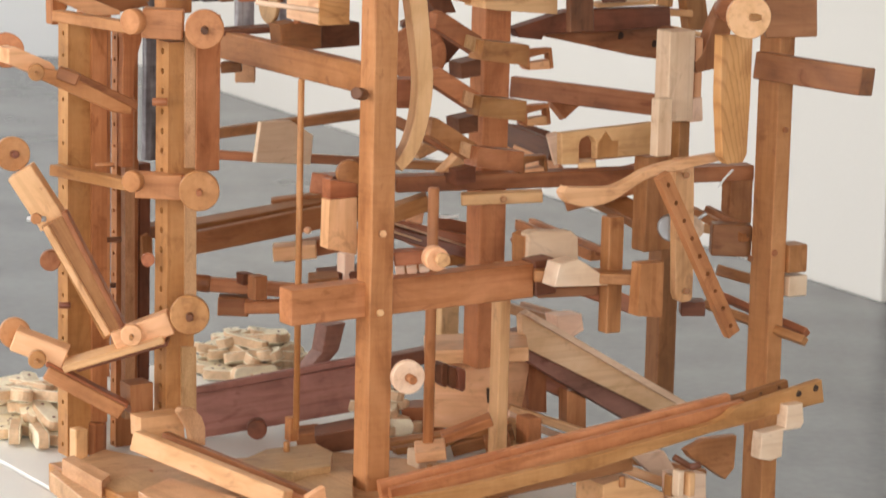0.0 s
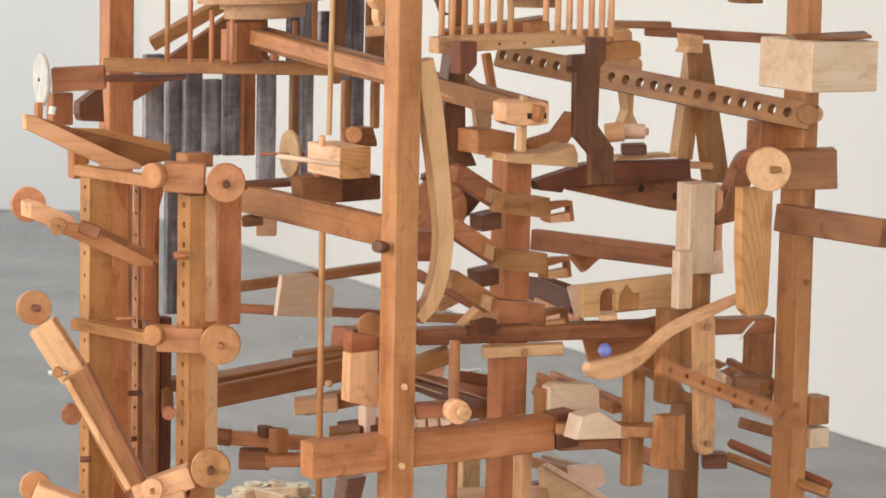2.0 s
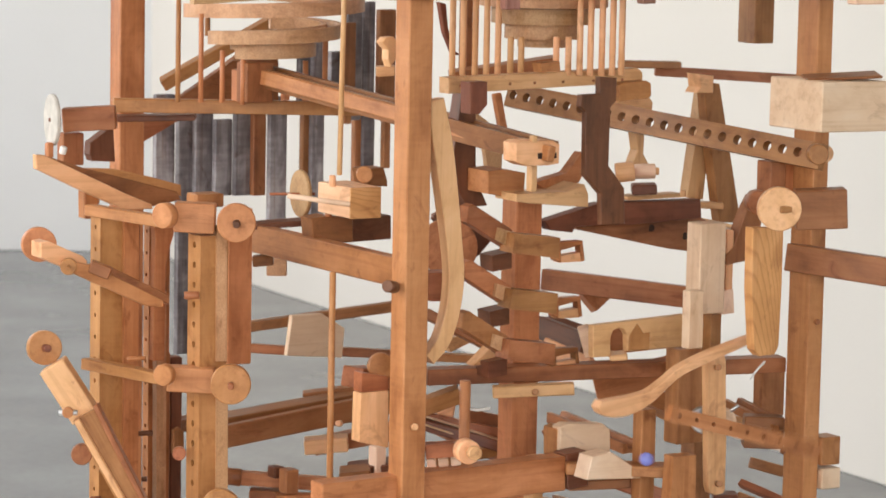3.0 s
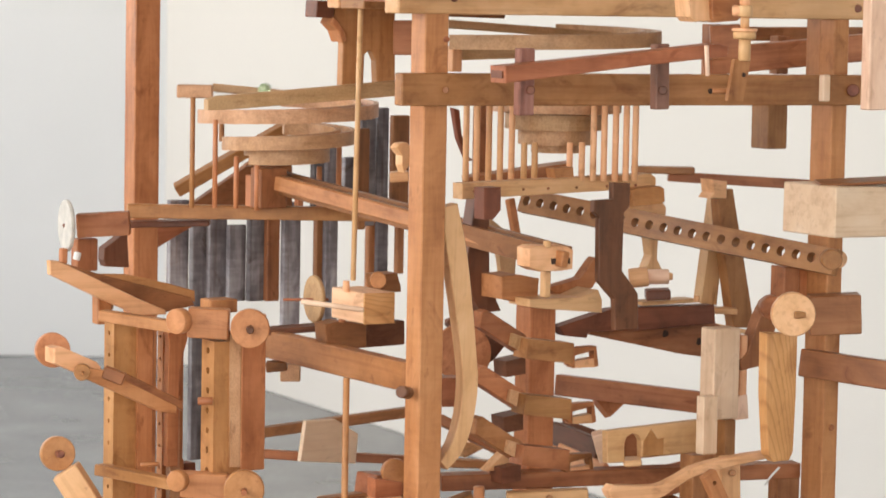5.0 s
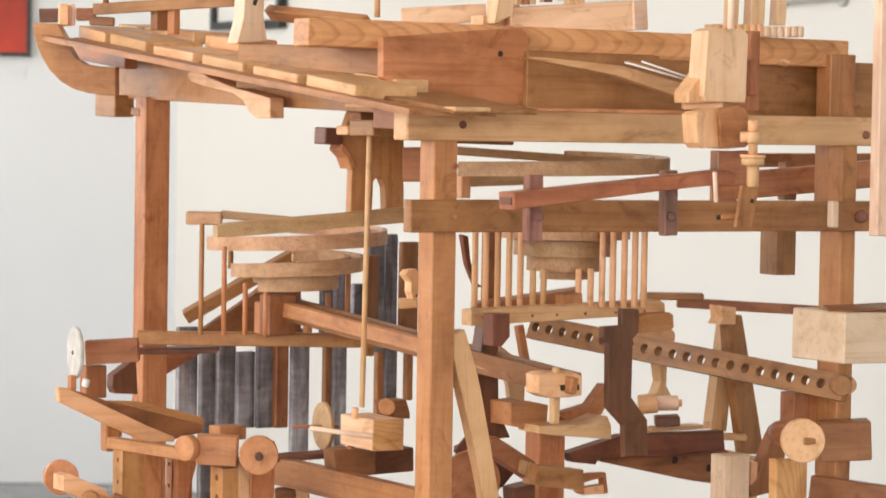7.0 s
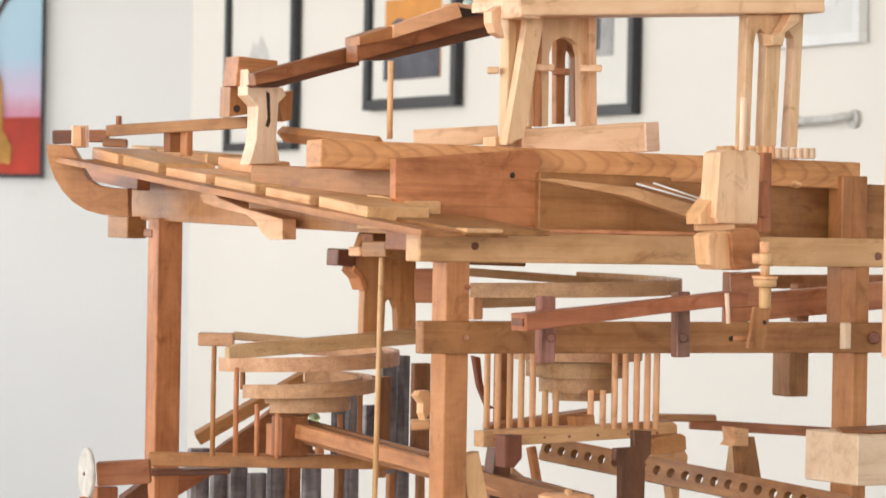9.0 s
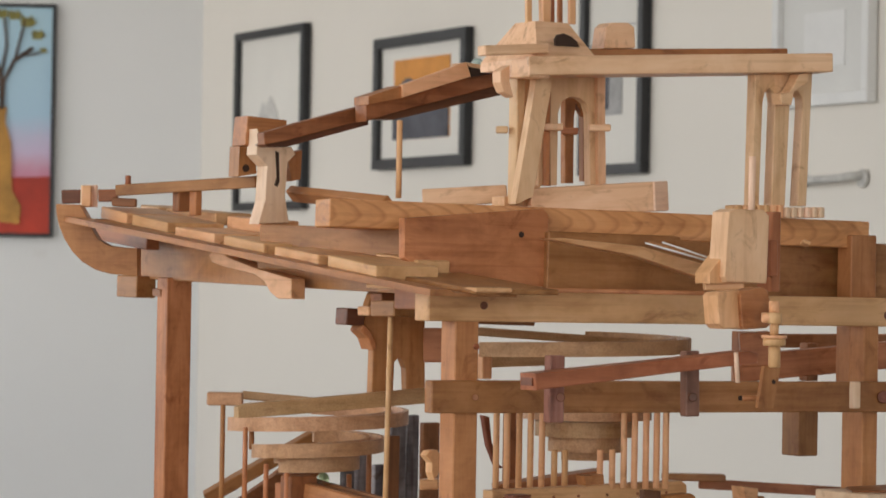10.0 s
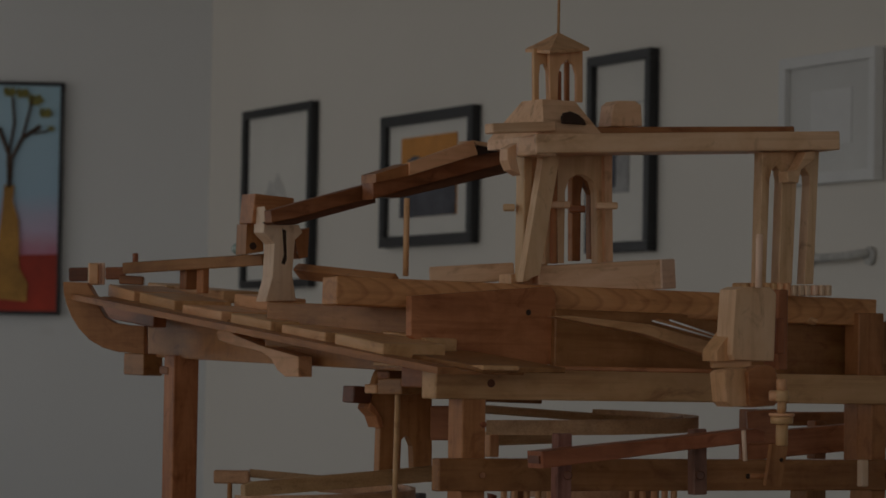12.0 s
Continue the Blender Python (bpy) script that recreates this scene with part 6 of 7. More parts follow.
beam("lower_block", (0.5922, 0.247, 0.8456), (0.5922, 0.247, 0.9422), 0.0305, 0.02, (0, -1, 0), HONEY)
beam("lower_block", (0.6667, 0.204, 0.8775), (0.6667, 0.204, 0.9284), 0.0183, 0.02, (0, -1, 0), HONEY)
beam("lower_rail", (0.647, 0.2731, 0.9292), (0.8476, 0.1573, 0.933), 0.0185, 0.02, (0, -1, 0), HONEY)
plate("slope_rest", axes((0.1304, 0.0171, 1.0547), (1.1304, 0.0171, 1.0547), (0, -1, 0)), [(-0, 0), (0.0223, 0.0018), (0.1363, -0.006), (0.2388, -0.0284), (0.2417, -0.0458), (0.2205, -0.0426), (0.1283, -0.0179)], 0.02, PINE)
beam("slope_rest", (0.2792, 0.0236, 1.0538), (0.3483, -0.0163, 1.0344), 0.0055, 0.01, (0, -1, 0), HONEY)
tube("string", [(0.2427, -0.0246, 1.0523), (0.299, -0.0803, 1.0314)], 0.0012, STRING, seg=6)
tube("string", [(0.2605, -0.0349, 1.0535), (0.3029, -0.0825, 1.0337)], 0.0012, STRING, seg=6)
STRIKER = plate("striker_block", axes((0.2485, -0.1897, 1.0881), (1.2485, -0.1897, 1.0881), (0, -1, 0)), [(-0, 0), (0.0107, 0.0038), (0.0487, 0.0039), (0.0575, -0.003), (0.0557, -0.0764), (0.0548, -0.0822), (-0.0011, -0.0817), (-0.0049, -0.0751)], 0.034, BLOND)
rod("striker_stick", (0.2707, -0.2025, 1.0907), (0.2713, -0.2028, 1.1526), 0.004, WHITE, parent=STRIKER, seg=10)
plate("striker_wedge", axes((0.2304, -0.1792, 1.0171), (1.2304, -0.1792, 1.0171), (0, -1, 0)), [(0, 0), (0.0237, 0.027), (0.0244, -0.012), (0.0002, -0.0124)], 0.03, PINE)
beam("striker_bar", (0.3438, -0.1523, 0.9963), (0.3438, -0.1523, 1.091), 0.0135, 0.03, (0, -1, 0), RIMU)
beam("striker_base", (0.2368, -0.1598, 1.0037), (0.2767, -0.1829, 1.0044), 0.0145, 0.03, (0, -1, 0), PINE)
plate("striker_foot", axes((0.2112, -0.222, 0.9909), (1.2112, -0.222, 0.9909), (0, -1, 0)), [(0, 0), (0.0046, 0.0039), (0.0314, 0.0069), (0.0363, -0.0372), (0.0102, -0.0381), (0.0038, -0.0323)], 0.03, PINE)
plate("striker_cheek", axes((0.2393, -0.228, 0.9926), (1.2393, -0.228, 0.9926), (0, -1, 0)), [(0, 0), (0.0055, 0.004), (0.0308, 0.0088), (0.0381, 0.0057), (0.0483, -0.0242), (0.0468, -0.0307), (0.0381, -0.0379), (0.0063, -0.0401), (0.0031, -0.0362)], 0.03, HONEY)
rod("spindle", (0.2657, -0.2573, 0.9728), (0.2657, -0.2573, 0.9859), 0.0061, PINE, seg=14)
rod("spindle", (0.2659, -0.2574, 0.9598), (0.2659, -0.2574, 0.9728), 0.0087, PINE, seg=14)
rod("spindle", (0.2661, -0.2576, 0.9467), (0.2661, -0.2576, 0.9598), 0.0052, PINE, seg=14)
rod("spindle", (0.2661, -0.2576, 0.9432), (0.2661, -0.2576, 0.9467), 0.0148, PINE, seg=14)
rod("spindle", (0.2663, -0.2577, 0.9345), (0.2663, -0.2577, 0.9432), 0.0131, PINE, seg=14)
rod("spindle", (0.2666, -0.2579, 0.9097), (0.2666, -0.2579, 0.9345), 0.007, PINE, seg=14)
rod("spindle_arm", (0.2534, -0.2502, 0.9665), (0.2658, -0.2574, 0.9667), 0.0061, PINE, seg=10)
FOOT = plate("spindle_foot", axes((0.2545, -0.2565, 0.9113), (1.2545, -0.2565, 0.9113), (0, -1, 0)), [(0, 0), (0.0222, -0.0006), (0.0129, -0.0484), (-0.0085, -0.047)], 0.006, HONEY)
# another dark disc, in place of a hole in the foot
rod("hole_disc", (0.2672, -0.2575, 0.8936), (0.2672, -0.2545, 0.8936), 0.0026, HOLE, parent=FOOT, seg=28)
plate("lever", axes((0.0131, -0.15, 0.8994), (1.0131, -0.15, 0.8994), (0, -1, 0)), [(0, 0), (0.122, 0.0104), (0.2243, 0.0198), (0.2951, 0.0266), (0.3091, 0.0233), (0.3077, 0.012), (0.1928, 0.0013), (0.0838, -0.0104), (0.0011, -0.0192)], 0.034, RIMU)
# dark plate laid on the lever's end face in place of an open mouth
plate("lever_mouth", axes((0.0118, -0.121, 0.8855), (0.0118, -1.121, 0.8855), (-1, 0, 0)), [(0, 0), (0.024, 0), (0.024, 0.0086), (0, 0.0086)], 0.003, DARK)
beam("lever_clip", (0.0742, -0.1, 0.9186), (0.0741, -0.1, 0.8409), 0.0203, 0.014, (0, -1, 0), WALNUT)
beam("lever_clip", (0.2629, -0.1, 0.9245), (0.2644, -0.1, 0.8467), 0.0195, 0.014, (0, -1, 0), WALNUT)
rod("clip_bolt", (0.0752, -0.106, 0.8705), (0.0802, -0.098, 0.8702), 0.0052, DARK, seg=28)
rod("clip_bolt", (0.2598, -0.106, 0.8698), (0.2653, -0.098, 0.8694), 0.0052, DARK, seg=28)
rod("white_pin", (0.2714, -0.1798, 0.8895), (0.2693, -0.1786, 0.925), 0.0027, WHITE, seg=10)
rod("pin", (0.265, -0.1992, 0.8726), (0.2803, -0.208, 0.8729), 0.0035, HONEY, seg=10)
beam("pale_clip", (0.4662, -0.1537, 0.8575), (0.4662, -0.1537, 0.8896), 0.011, 0.01, (0, -1, 0), WHITE)
beam("pale_plank", (0.5, -0.2194, 0.8501), (0.5, -0.2194, 1.1484), 0.0454, 0.016, (0, -1, 0), WHITE)
beam("deck_bar", (0.4432, -0.0711, 1.0599), (0.4513, -0.0758, 1.0559), 0.0047, 0.02, (0, -1, 0), PINE)

# bell tower and its bridge
plate("tower_front", axes((0.2001, 0.165, 1.2595), (1.2001, 0.165, 1.2595), (0, -1, 0)), [(0, 0), (0.0905, 0.0057), (0.0949, -0.132), (0.0838, -0.1324), (0.0804, -0.0426), (0.0759, -0.0299), (0.0657, -0.0232), (0.053, -0.0224), (0.0406, -0.0286), (0.035, -0.043), (0.0351, -0.1345), (0.0068, -0.1361)], 0.014, BLOND)
plate("tower_post", axes((0.2878, 0.158, 1.2641), (1.2878, 0.158, 1.2641), (0, -1, 0)), [(0, 0), (0.011, 0.0012), (0.0154, -0.135), (0.0044, -0.1361)], 0.014, BLOND)
plate("tower_post", axes((0.218, 0.162, 1.2284), (1.218, 0.162, 1.2284), (0, -1, 0)), [(0, 0), (0.0025, 0.0001), (0.0054, -0.1045), (0.0029, -0.1046)], 0.004, RIMU)
plate("tower_back", axes((0.2948, 0.2455, 1.266), (1.2948, 0.2455, 1.266), (0, -1, 0)), [(0, 0), (0.0524, 0.0025), (0.055, -0.1307), (0.0305, -0.1315), (0.0288, -0.0479), (0.018, -0.0311), (0.0149, -0.0484), (0.0154, -0.1344), (0.0026, -0.1348)], 0.012, HONEY)
beam("tower_side", (0.2213, 0.2071, 1.1113), (0.2213, 0.2071, 1.2631), 0.0318, 0.012, (0, -1, 0), BLOND)
beam("tower_post", (0.1734, 0.1539, 1.0996), (0.1734, 0.1539, 1.2605), 0.0123, 0.02, (0, -1, 0), BLOND)
beam("tower_post", (0.2143, 0.1534, 1.1236), (0.2143, 0.1534, 1.2625), 0.0057, 0.01, (0, -1, 0), HONEY)
beam("tower_post", (0.3112, 0.1783, 1.1289), (0.3112, 0.1783, 1.2683), 0.0058, 0.01, (0, -1, 0), WHITE)
plate("tower_brace", axes((0.1791, 0.1276, 1.2558), (1.1791, 0.1276, 1.2558), (0, -1, 0)), [(0, 0), (0.0238, 0.0021), (-0.0027, -0.147), (-0.0273, -0.1571)], 0.014, BLOND)
plate("tower_corbel", axes((0.1299, 0.1328, 1.2621), (1.1299, 0.1328, 1.2621), (0, -1, 0)), [(0, 0), (0.0135, 0.0077), (0.0139, -0.0134), (0.0198, -0.0319), (0.006, -0.0255), (0.0003, -0.014)], 0.02, BLOND)
beam("tower_string", (0.1466, 0.1694, 1.1919), (0.1597, 0.1618, 1.1921), 0.0085, 0.02, (0, -1, 0), BLOND)
beam("tower_string", (0.1986, 0.1394, 1.1962), (0.2191, 0.1275, 1.1966), 0.0085, 0.02, (0, -1, 0), BLOND)
beam("tower_string", (0.2466, 0.1117, 1.1962), (0.2704, 0.0979, 1.1966), 0.0085, 0.02, (0, -1, 0), BLOND)
beam("tower_string", (0.2756, 0.222, 1.1968), (0.2945, 0.211, 1.1972), 0.0088, 0.02, (0, -1, 0), HONEY)
BRIDGE = beam("bridge", (0.1394, 0.0812, 1.2664), (0.5328, -0.0074, 1.2851), 0.0235, 0.09, (0, -1, 0), BLOND)
beam("bridge_end", (0.1413, 0.1263, 1.2651), (0.1405, 0.0829, 1.2647), 0.0242, 0.03, (-1, 0, 0), BLOND)
beam("bridge_rail", (0.2016, 0.1607, 1.2899), (0.5308, 0.0861, 1.3036), 0.009, 0.012, (0, -1, 0), HONEY)
plate("bridge_tab", axes((0.2833, 0.1367, 1.2982), (1.2833, 0.1367, 1.2982), (0, -1, 0)), [(0, 0), (0.0035, 0.0266), (0.0108, 0.0328), (0.0365, 0.0342), (0.0453, 0.0289), (0.0475, 0.0025)], 0.03, BLOND)
solid("tower_roof", [(0.1585, 0.0932, 1.2664), (0.2478, 0.0932, 1.2664), (0.2478, 0.2297, 1.2664), (0.1585, 0.2297, 1.2664), (0.1585, 0.0932, 1.2784), (0.2478, 0.0932, 1.2784), (0.2478, 0.2297, 1.2784), (0.1585, 0.2297, 1.2784), (0.1797, 0.1343, 1.3265), (0.2277, 0.1343, 1.3265), (0.2277, 0.1823, 1.3265), (0.1797, 0.1823, 1.3265)], [(0, 1, 2, 3), (0, 1, 5, 4), (1, 2, 6, 5), (2, 3, 7, 6), (3, 0, 4, 7), (4, 5, 9, 8), (5, 6, 10, 9), (6, 7, 11, 10), (7, 4, 8, 11), (8, 9, 10, 11)], BLOND)
beam("roof_brim", (0.0828, 0.09, 1.2824), (0.1736, 0.09, 1.2899), 0.0124, 0.02, (0, -1, 0), BLOND)
# the hatch is only a dark plate: its inner shade is painted
plate("roof_hatch", axes((0.1856, 0.0949, 1.294), (1.1856, 0.0949, 1.294), (0, -1, 0)), [(0, 0), (-0.0012, 0.0074), (0.002, 0.0132), (0.0119, 0.0157), (0.023, 0.0125), (0.032, 0.0064), (0.0355, -0)], 0.004, HOLE)
plate("cupola_front", axes((0.1933, 0.1424, 1.3912), (1.1933, 0.1424, 1.3912), (0, -1, 0)), [(0, 0), (0.0504, 0.0033), (0.0517, -0.0646), (0.0422, -0.0651), (0.0415, -0.0307), (0.0373, -0.0191), (0.0282, -0.0125), (0.0188, -0.0202), (0.0151, -0.0323), (0.0147, -0.0666), (0.0035, -0.0663)], 0.006, PINE)
plate("cupola_side", axes((0.1769, 0.1519, 1.3909), (1.1769, 0.1519, 1.3909), (0, -1, 0)), [(0, 0), (0.0223, 0.0014), (0.0258, -0.0651), (0.0224, -0.0653), (0.0206, -0.0273), (0.0159, -0.0171), (0.0104, -0.0207), (0.009, -0.0327), (0.0096, -0.065), (0.0018, -0.0664)], 0.006, PINE)
beam("cupola_back", (0.2255, 0.17, 1.3666), (0.2261, 0.1697, 1.3283), 0.0096, 0.006, (0, -1, 0), RIMU)
beam("cupola_post", (0.2459, 0.1813, 1.3808), (0.2466, 0.1809, 1.3301), 0.0067, 0.006, (0, -1, 0), HONEY)
solid("cupola_roof", [(0.1834, 0.1828, 1.3888), (0.1788, 0.1161, 1.3813), (0.2529, 0.1426, 1.392), (0.2565, 0.2099, 1.3995), (0.1834, 0.1828, 1.3928), (0.1788, 0.1161, 1.3853), (0.2529, 0.1426, 1.396), (0.2565, 0.2099, 1.4035), (0.2192, 0.1621, 1.4145)], [(0, 1, 2, 3), (0, 1, 5, 4), (1, 2, 6, 5), (2, 3, 7, 6), (3, 0, 4, 7), (4, 5, 8), (5, 6, 8), (6, 7, 8), (7, 4, 8)], PINE)
rod("spire", (0.2192, 0.1621, 1.4105), (0.2192, 0.1621, 1.5345), 0.0018, ASH, seg=8)
plate("bridge_leg", axes((0.444, 0.035, 1.2683), (1.444, 0.035, 1.2683), (0, -1, 0)), [(0, 0), (0.0885, 0.0057), (0.0821, -0.1634), (0.068, -0.1638), (0.0743, -0.0393), (0.0732, -0.0265), (0.0668, -0.0182), (0.0606, -0.0171), (0.0555, -0.023), (0.054, -0.0366), (0.0487, -0.1643), (0.0277, -0.1649), (0.0312, -0.034), (0.0283, -0.0214), (0.0212, -0.0167), (0.0152, -0.022), (0.012, -0.0349), (0.0085, -0.1654), (-0.0027, -0.1657)], 0.018, BLOND)
plate("bridge_corbel", axes((0.4639, 0.0093, 1.2435), (1.4639, 0.0093, 1.2435), (0, -1, 0)), [(0, 0), (0.0146, 0.003), (0.0232, 0.0154), (0.0289, 0.0261), (0.0436, 0.0283), (0.0427, 0.0163), (0.0217, 0.0034), (0.0179, -0.0135), (0.002, -0.0132)], 0.02, BLOND)
beam("leg_foot", (0.4229, 0.033, 1.0876), (0.4229, 0.033, 1.1038), 0.0071, 0.03, (0, -1, 0), PINE)
beam("leg_foot", (0.4303, 0.0287, 1.0877), (0.4303, 0.0287, 1.1039), 0.0071, 0.03, (0, -1, 0), PINE)
beam("leg_foot", (0.4377, 0.0244, 1.0879), (0.4377, 0.0244, 1.104), 0.0071, 0.03, (0, -1, 0), PINE)
beam("leg_foot", (0.4451, 0.0201, 1.088), (0.4451, 0.0201, 1.1042), 0.0071, 0.03, (0, -1, 0), PINE)
beam("leg_foot", (0.4526, 0.0158, 1.0882), (0.4526, 0.0158, 1.1043), 0.0071, 0.03, (0, -1, 0), PINE)
beam("leg_foot", (0.46, 0.0116, 1.0883), (0.46, 0.0116, 1.1045), 0.0071, 0.03, (0, -1, 0), PINE)
beam("leg_foot", (0.4674, 0.0073, 1.0884), (0.4674, 0.0073, 1.1046), 0.0071, 0.03, (0, -1, 0), PINE)
beam("leg_foot", (0.4748, 0.003, 1.0886), (0.4748, 0.003, 1.1019), 0.0071, 0.03, (0, -1, 0), WHITE)
beam("leg_foot", (0.4822, -0.0013, 1.0887), (0.4822, -0.0013, 1.102), 0.0071, 0.03, (0, -1, 0), WHITE)
beam("leg_foot", (0.4896, -0.0056, 1.0889), (0.4896, -0.0056, 1.1022), 0.0071, 0.03, (0, -1, 0), WHITE)
beam("leg_foot", (0.497, -0.0098, 1.089), (0.497, -0.0098, 1.1023), 0.0071, 0.03, (0, -1, 0), WHITE)
beam("leg_foot", (0.5045, -0.0141, 1.0892), (0.5045, -0.0141, 1.1025), 0.0071, 0.03, (0, -1, 0), WHITE)
beam("leg_foot", (0.5119, -0.0184, 1.0893), (0.5119, -0.0184, 1.1026), 0.0071, 0.03, (0, -1, 0), WHITE)

# upper run, stand and thin rails
plate("upper_run", axes((-0.04, 0.44, 1.1896), (0.96, 0.44, 1.1896), (0, -1, 0)), [(0, 0), (0.0333, 0.0101), (0.1532, 0.0437), (0.1536, 0.0237), (0.0336, -0.0089), (0.0019, -0.0152)], 0.02, RIMU)
# underside of the run, its shade put into a darker wood
plate("upper_run_floor", axes((-0.0331, 0.45, 1.1756), (0.9669, 0.45, 1.1756), (0, -1, 0)), [(0, 0), (0.0318, 0.0063), (0.1521, 0.0398), (0.1522, 0.0309), (0.032, -0.0025), (0.0074, -0.0034)], 0.03, DARK)
plate("upper_trough", axes((0.0873, 0.4, 1.2298), (1.0873, 0.4, 1.2298), (0, -1, 0)), [(0, 0), (0.2041, 0.0584), (0.2071, 0.036), (0.0505, -0.0067), (0.0004, -0.022)], 0.03, RIMU)
# the trough's underside, shaded by the same darker wood
plate("upper_trough_floor", axes((0.1014, 0.41, 1.2117), (1.1014, 0.41, 1.2117), (0, -1, 0)), [(0, 0), (0.0419, 0.0128), (0.1989, 0.0564), (0.1992, 0.0413), (0.0336, 0.0006)], 0.03, DARK)
plate("trough_box", axes((0.0858, 0.39, 1.2403), (1.0858, 0.39, 1.2403), (0, -1, 0)), [(0, 0), (0.0499, 0.0162), (0.0502, 0), (0.0002, -0.011)], 0.04, HONEY)
plate("trough_box", axes((0.1338, 0.385, 1.2569), (1.1338, 0.385, 1.2569), (0, -1, 0)), [(0, 0), (0.0947, 0.0341), (0.102, 0.0159), (0.0003, -0.0162)], 0.012, PINE)
plate("trough_lip", axes((0.2279, 0.384, 1.2909), (1.2279, 0.384, 1.2909), (0, -1, 0)), [(0, 0), (0.0434, -0.0038), (0.0417, -0.0099), (0.0053, -0.0057)], 0.04, BLOND)
plate("trough_mouth", axes((0.2352, 0.386, 1.2847), (1.2352, 0.386, 1.2847), (0, -1, 0)), [(0, 0), (0.033, -0.0036), (0.0322, -0.0074), (0.002, -0.0126)], 0.03, HOLE)
plate("stand_head", axes((-0.0138, 0.5391, 1.2165), (0.9862, 0.5391, 1.2165), (0, -1, 0)), [(0, 0), (0.0576, -0.0037), (0.0579, -0.0189), (0.0285, -0.0225), (0.0259, -0.0352), (0.0064, -0.041), (-0.0038, -0.0389)], 0.04, HONEY)
plate("stand_cheek", axes((-0.014, 0.5623, 1.177), (0.986, 0.5623, 1.177), (0, -1, 0)), [(0, 0), (0.0236, 0.0024), (0.0255, -0.0356), (-0.0009, -0.0404)], 0.03, HONEY)
rod("cheek_hole", (-0.0043, 0.5613, 1.1479), (-0.0043, 0.5643, 1.1479), 0.0051, HOLE, seg=28)
plate("stand_stem", axes((-0.0116, 0.5148, 1.1986), (0.9884, 0.5148, 1.1986), (0, -1, 0)), [(-0, 0), (0.0086, -0.0137), (0.02, -0.0233), (0.0509, -0.0222), (0.0568, -0.032), (0.0457, -0.0425), (0.0426, -0.0879), (0.0489, -0.1229), (0.004, -0.125), (0.0129, -0.0937), (0.0149, -0.0485), (-0.001, -0.0341)], 0.03, WHITE)
plate("stand_slot", axes((0.0147, 0.5138, 1.1705), (1.0147, 0.5138, 1.1705), (0, -1, 0)), [(0, 0), (0.0057, -0.0023), (0.0075, -0.0399), (0.0043, -0.048), (-0.0003, -0.0452), (0.0029, -0.035)], 0.004, HOLE)
plate("stand_wing", axes((0.0404, 0.5309, 1.1669), (1.0404, 0.5309, 1.1669), (0, -1, 0)), [(0, 0), (0.0226, 0.0069), (0.021, -0.0322), (0.008, -0.0351)], 0.02, HONEY)
beam("thin_rail", (-0.0833, 0.8102, 1.1201), (0.0185, 0.5782, 1.1308), 0.0155, 0.02, (0, -1, 0), HONEY)
beam("thin_rail", (0.0561, 0.5565, 1.1233), (0.0721, 0.3163, 1.1064), 0.0129, 0.02, (0, -1, 0), HONEY)
beam("rail_foot", (-0.0868, 0.8122, 1.1049), (-0.0577, 0.7954, 1.1039), 0.0117, 0.02, (0, -1, 0), RIMU)
rod("peg", (-0.0674, 0.801, 1.1273), (-0.0676, 0.8012, 1.1415), 0.0042, RIMU, seg=10)
beam("rail_stub", (-0.0198, 0.7158, 1.0917), (-0.0198, 0.7158, 1.1271), 0.0208, 0.02, (0, -1, 0), RIMU)
beam("rail_stub", (-0.0168, 0.6794, 1.0862), (-0.0168, 0.6794, 1.1276), 0.0103, 0.02, (0, -1, 0), HONEY)
beam("dark_tip", (-0.1275, 0.8934, 1.1118), (-0.1021, 0.8788, 1.1128), 0.0192, 0.03, (0, -1, 0), DARK)
beam("tip_peg", (-0.1066, 0.8583, 1.0975), (-0.1066, 0.8583, 1.1283), 0.0048, 0.012, (0, -1, 0), WHITE)
beam("tip_peg", (-0.102, 0.8556, 1.0976), (-0.102, 0.8556, 1.1283), 0.0048, 0.012, (0, -1, 0), WHITE)
beam("tip_peg", (-0.0974, 0.853, 1.0976), (-0.0974, 0.853, 1.1284), 0.0048, 0.012, (0, -1, 0), WHITE)
beam("tip_peg", (-0.0928, 0.8503, 1.0977), (-0.0928, 0.8503, 1.1285), 0.0048, 0.012, (0, -1, 0), WHITE)
beam("tip_block", (-0.1149, 0.8516, 1.112), (-0.1035, 0.8449, 1.1122), 0.0297, 0.02, (0, -1, 0), PINE)
beam("rail_tip", (-0.0992, 0.8309, 1.1134), (-0.0761, 0.8176, 1.1139), 0.0172, 0.02, (0, -1, 0), RIMU)
rod("run_stick", (0.1014, 0.3341, 1.1075), (0.1014, 0.3341, 1.2075), 0.0039, PINE, seg=10)

# more of the lower works
beam("walnut_rim", (-0.0366, 0.3964, 0.0693), (0.2314, 0.3514, 0.1021), 0.0088, 0.01, (0, -1, 0), WALNUT)
beam("brick_block", (0.0525, 0.039, 0.2842), (0.062, 0.0335, 0.2858), 0.0094, 0.02, (0, -1, 0), WHITE)
beam("brick_block", (0.0643, 0.0321, 0.2859), (0.075, 0.026, 0.2875), 0.0094, 0.02, (0, -1, 0), WHITE)
beam("brick_block", (0.0774, 0.0246, 0.2876), (0.088, 0.0185, 0.2892), 0.0094, 0.02, (0, -1, 0), WHITE)
beam("low_arm", (0.1522, 0.2124, 0.0165), (0.2656, 0.1469, 0.0376), 0.0099, 0.02, (0, -1, 0), HONEY)
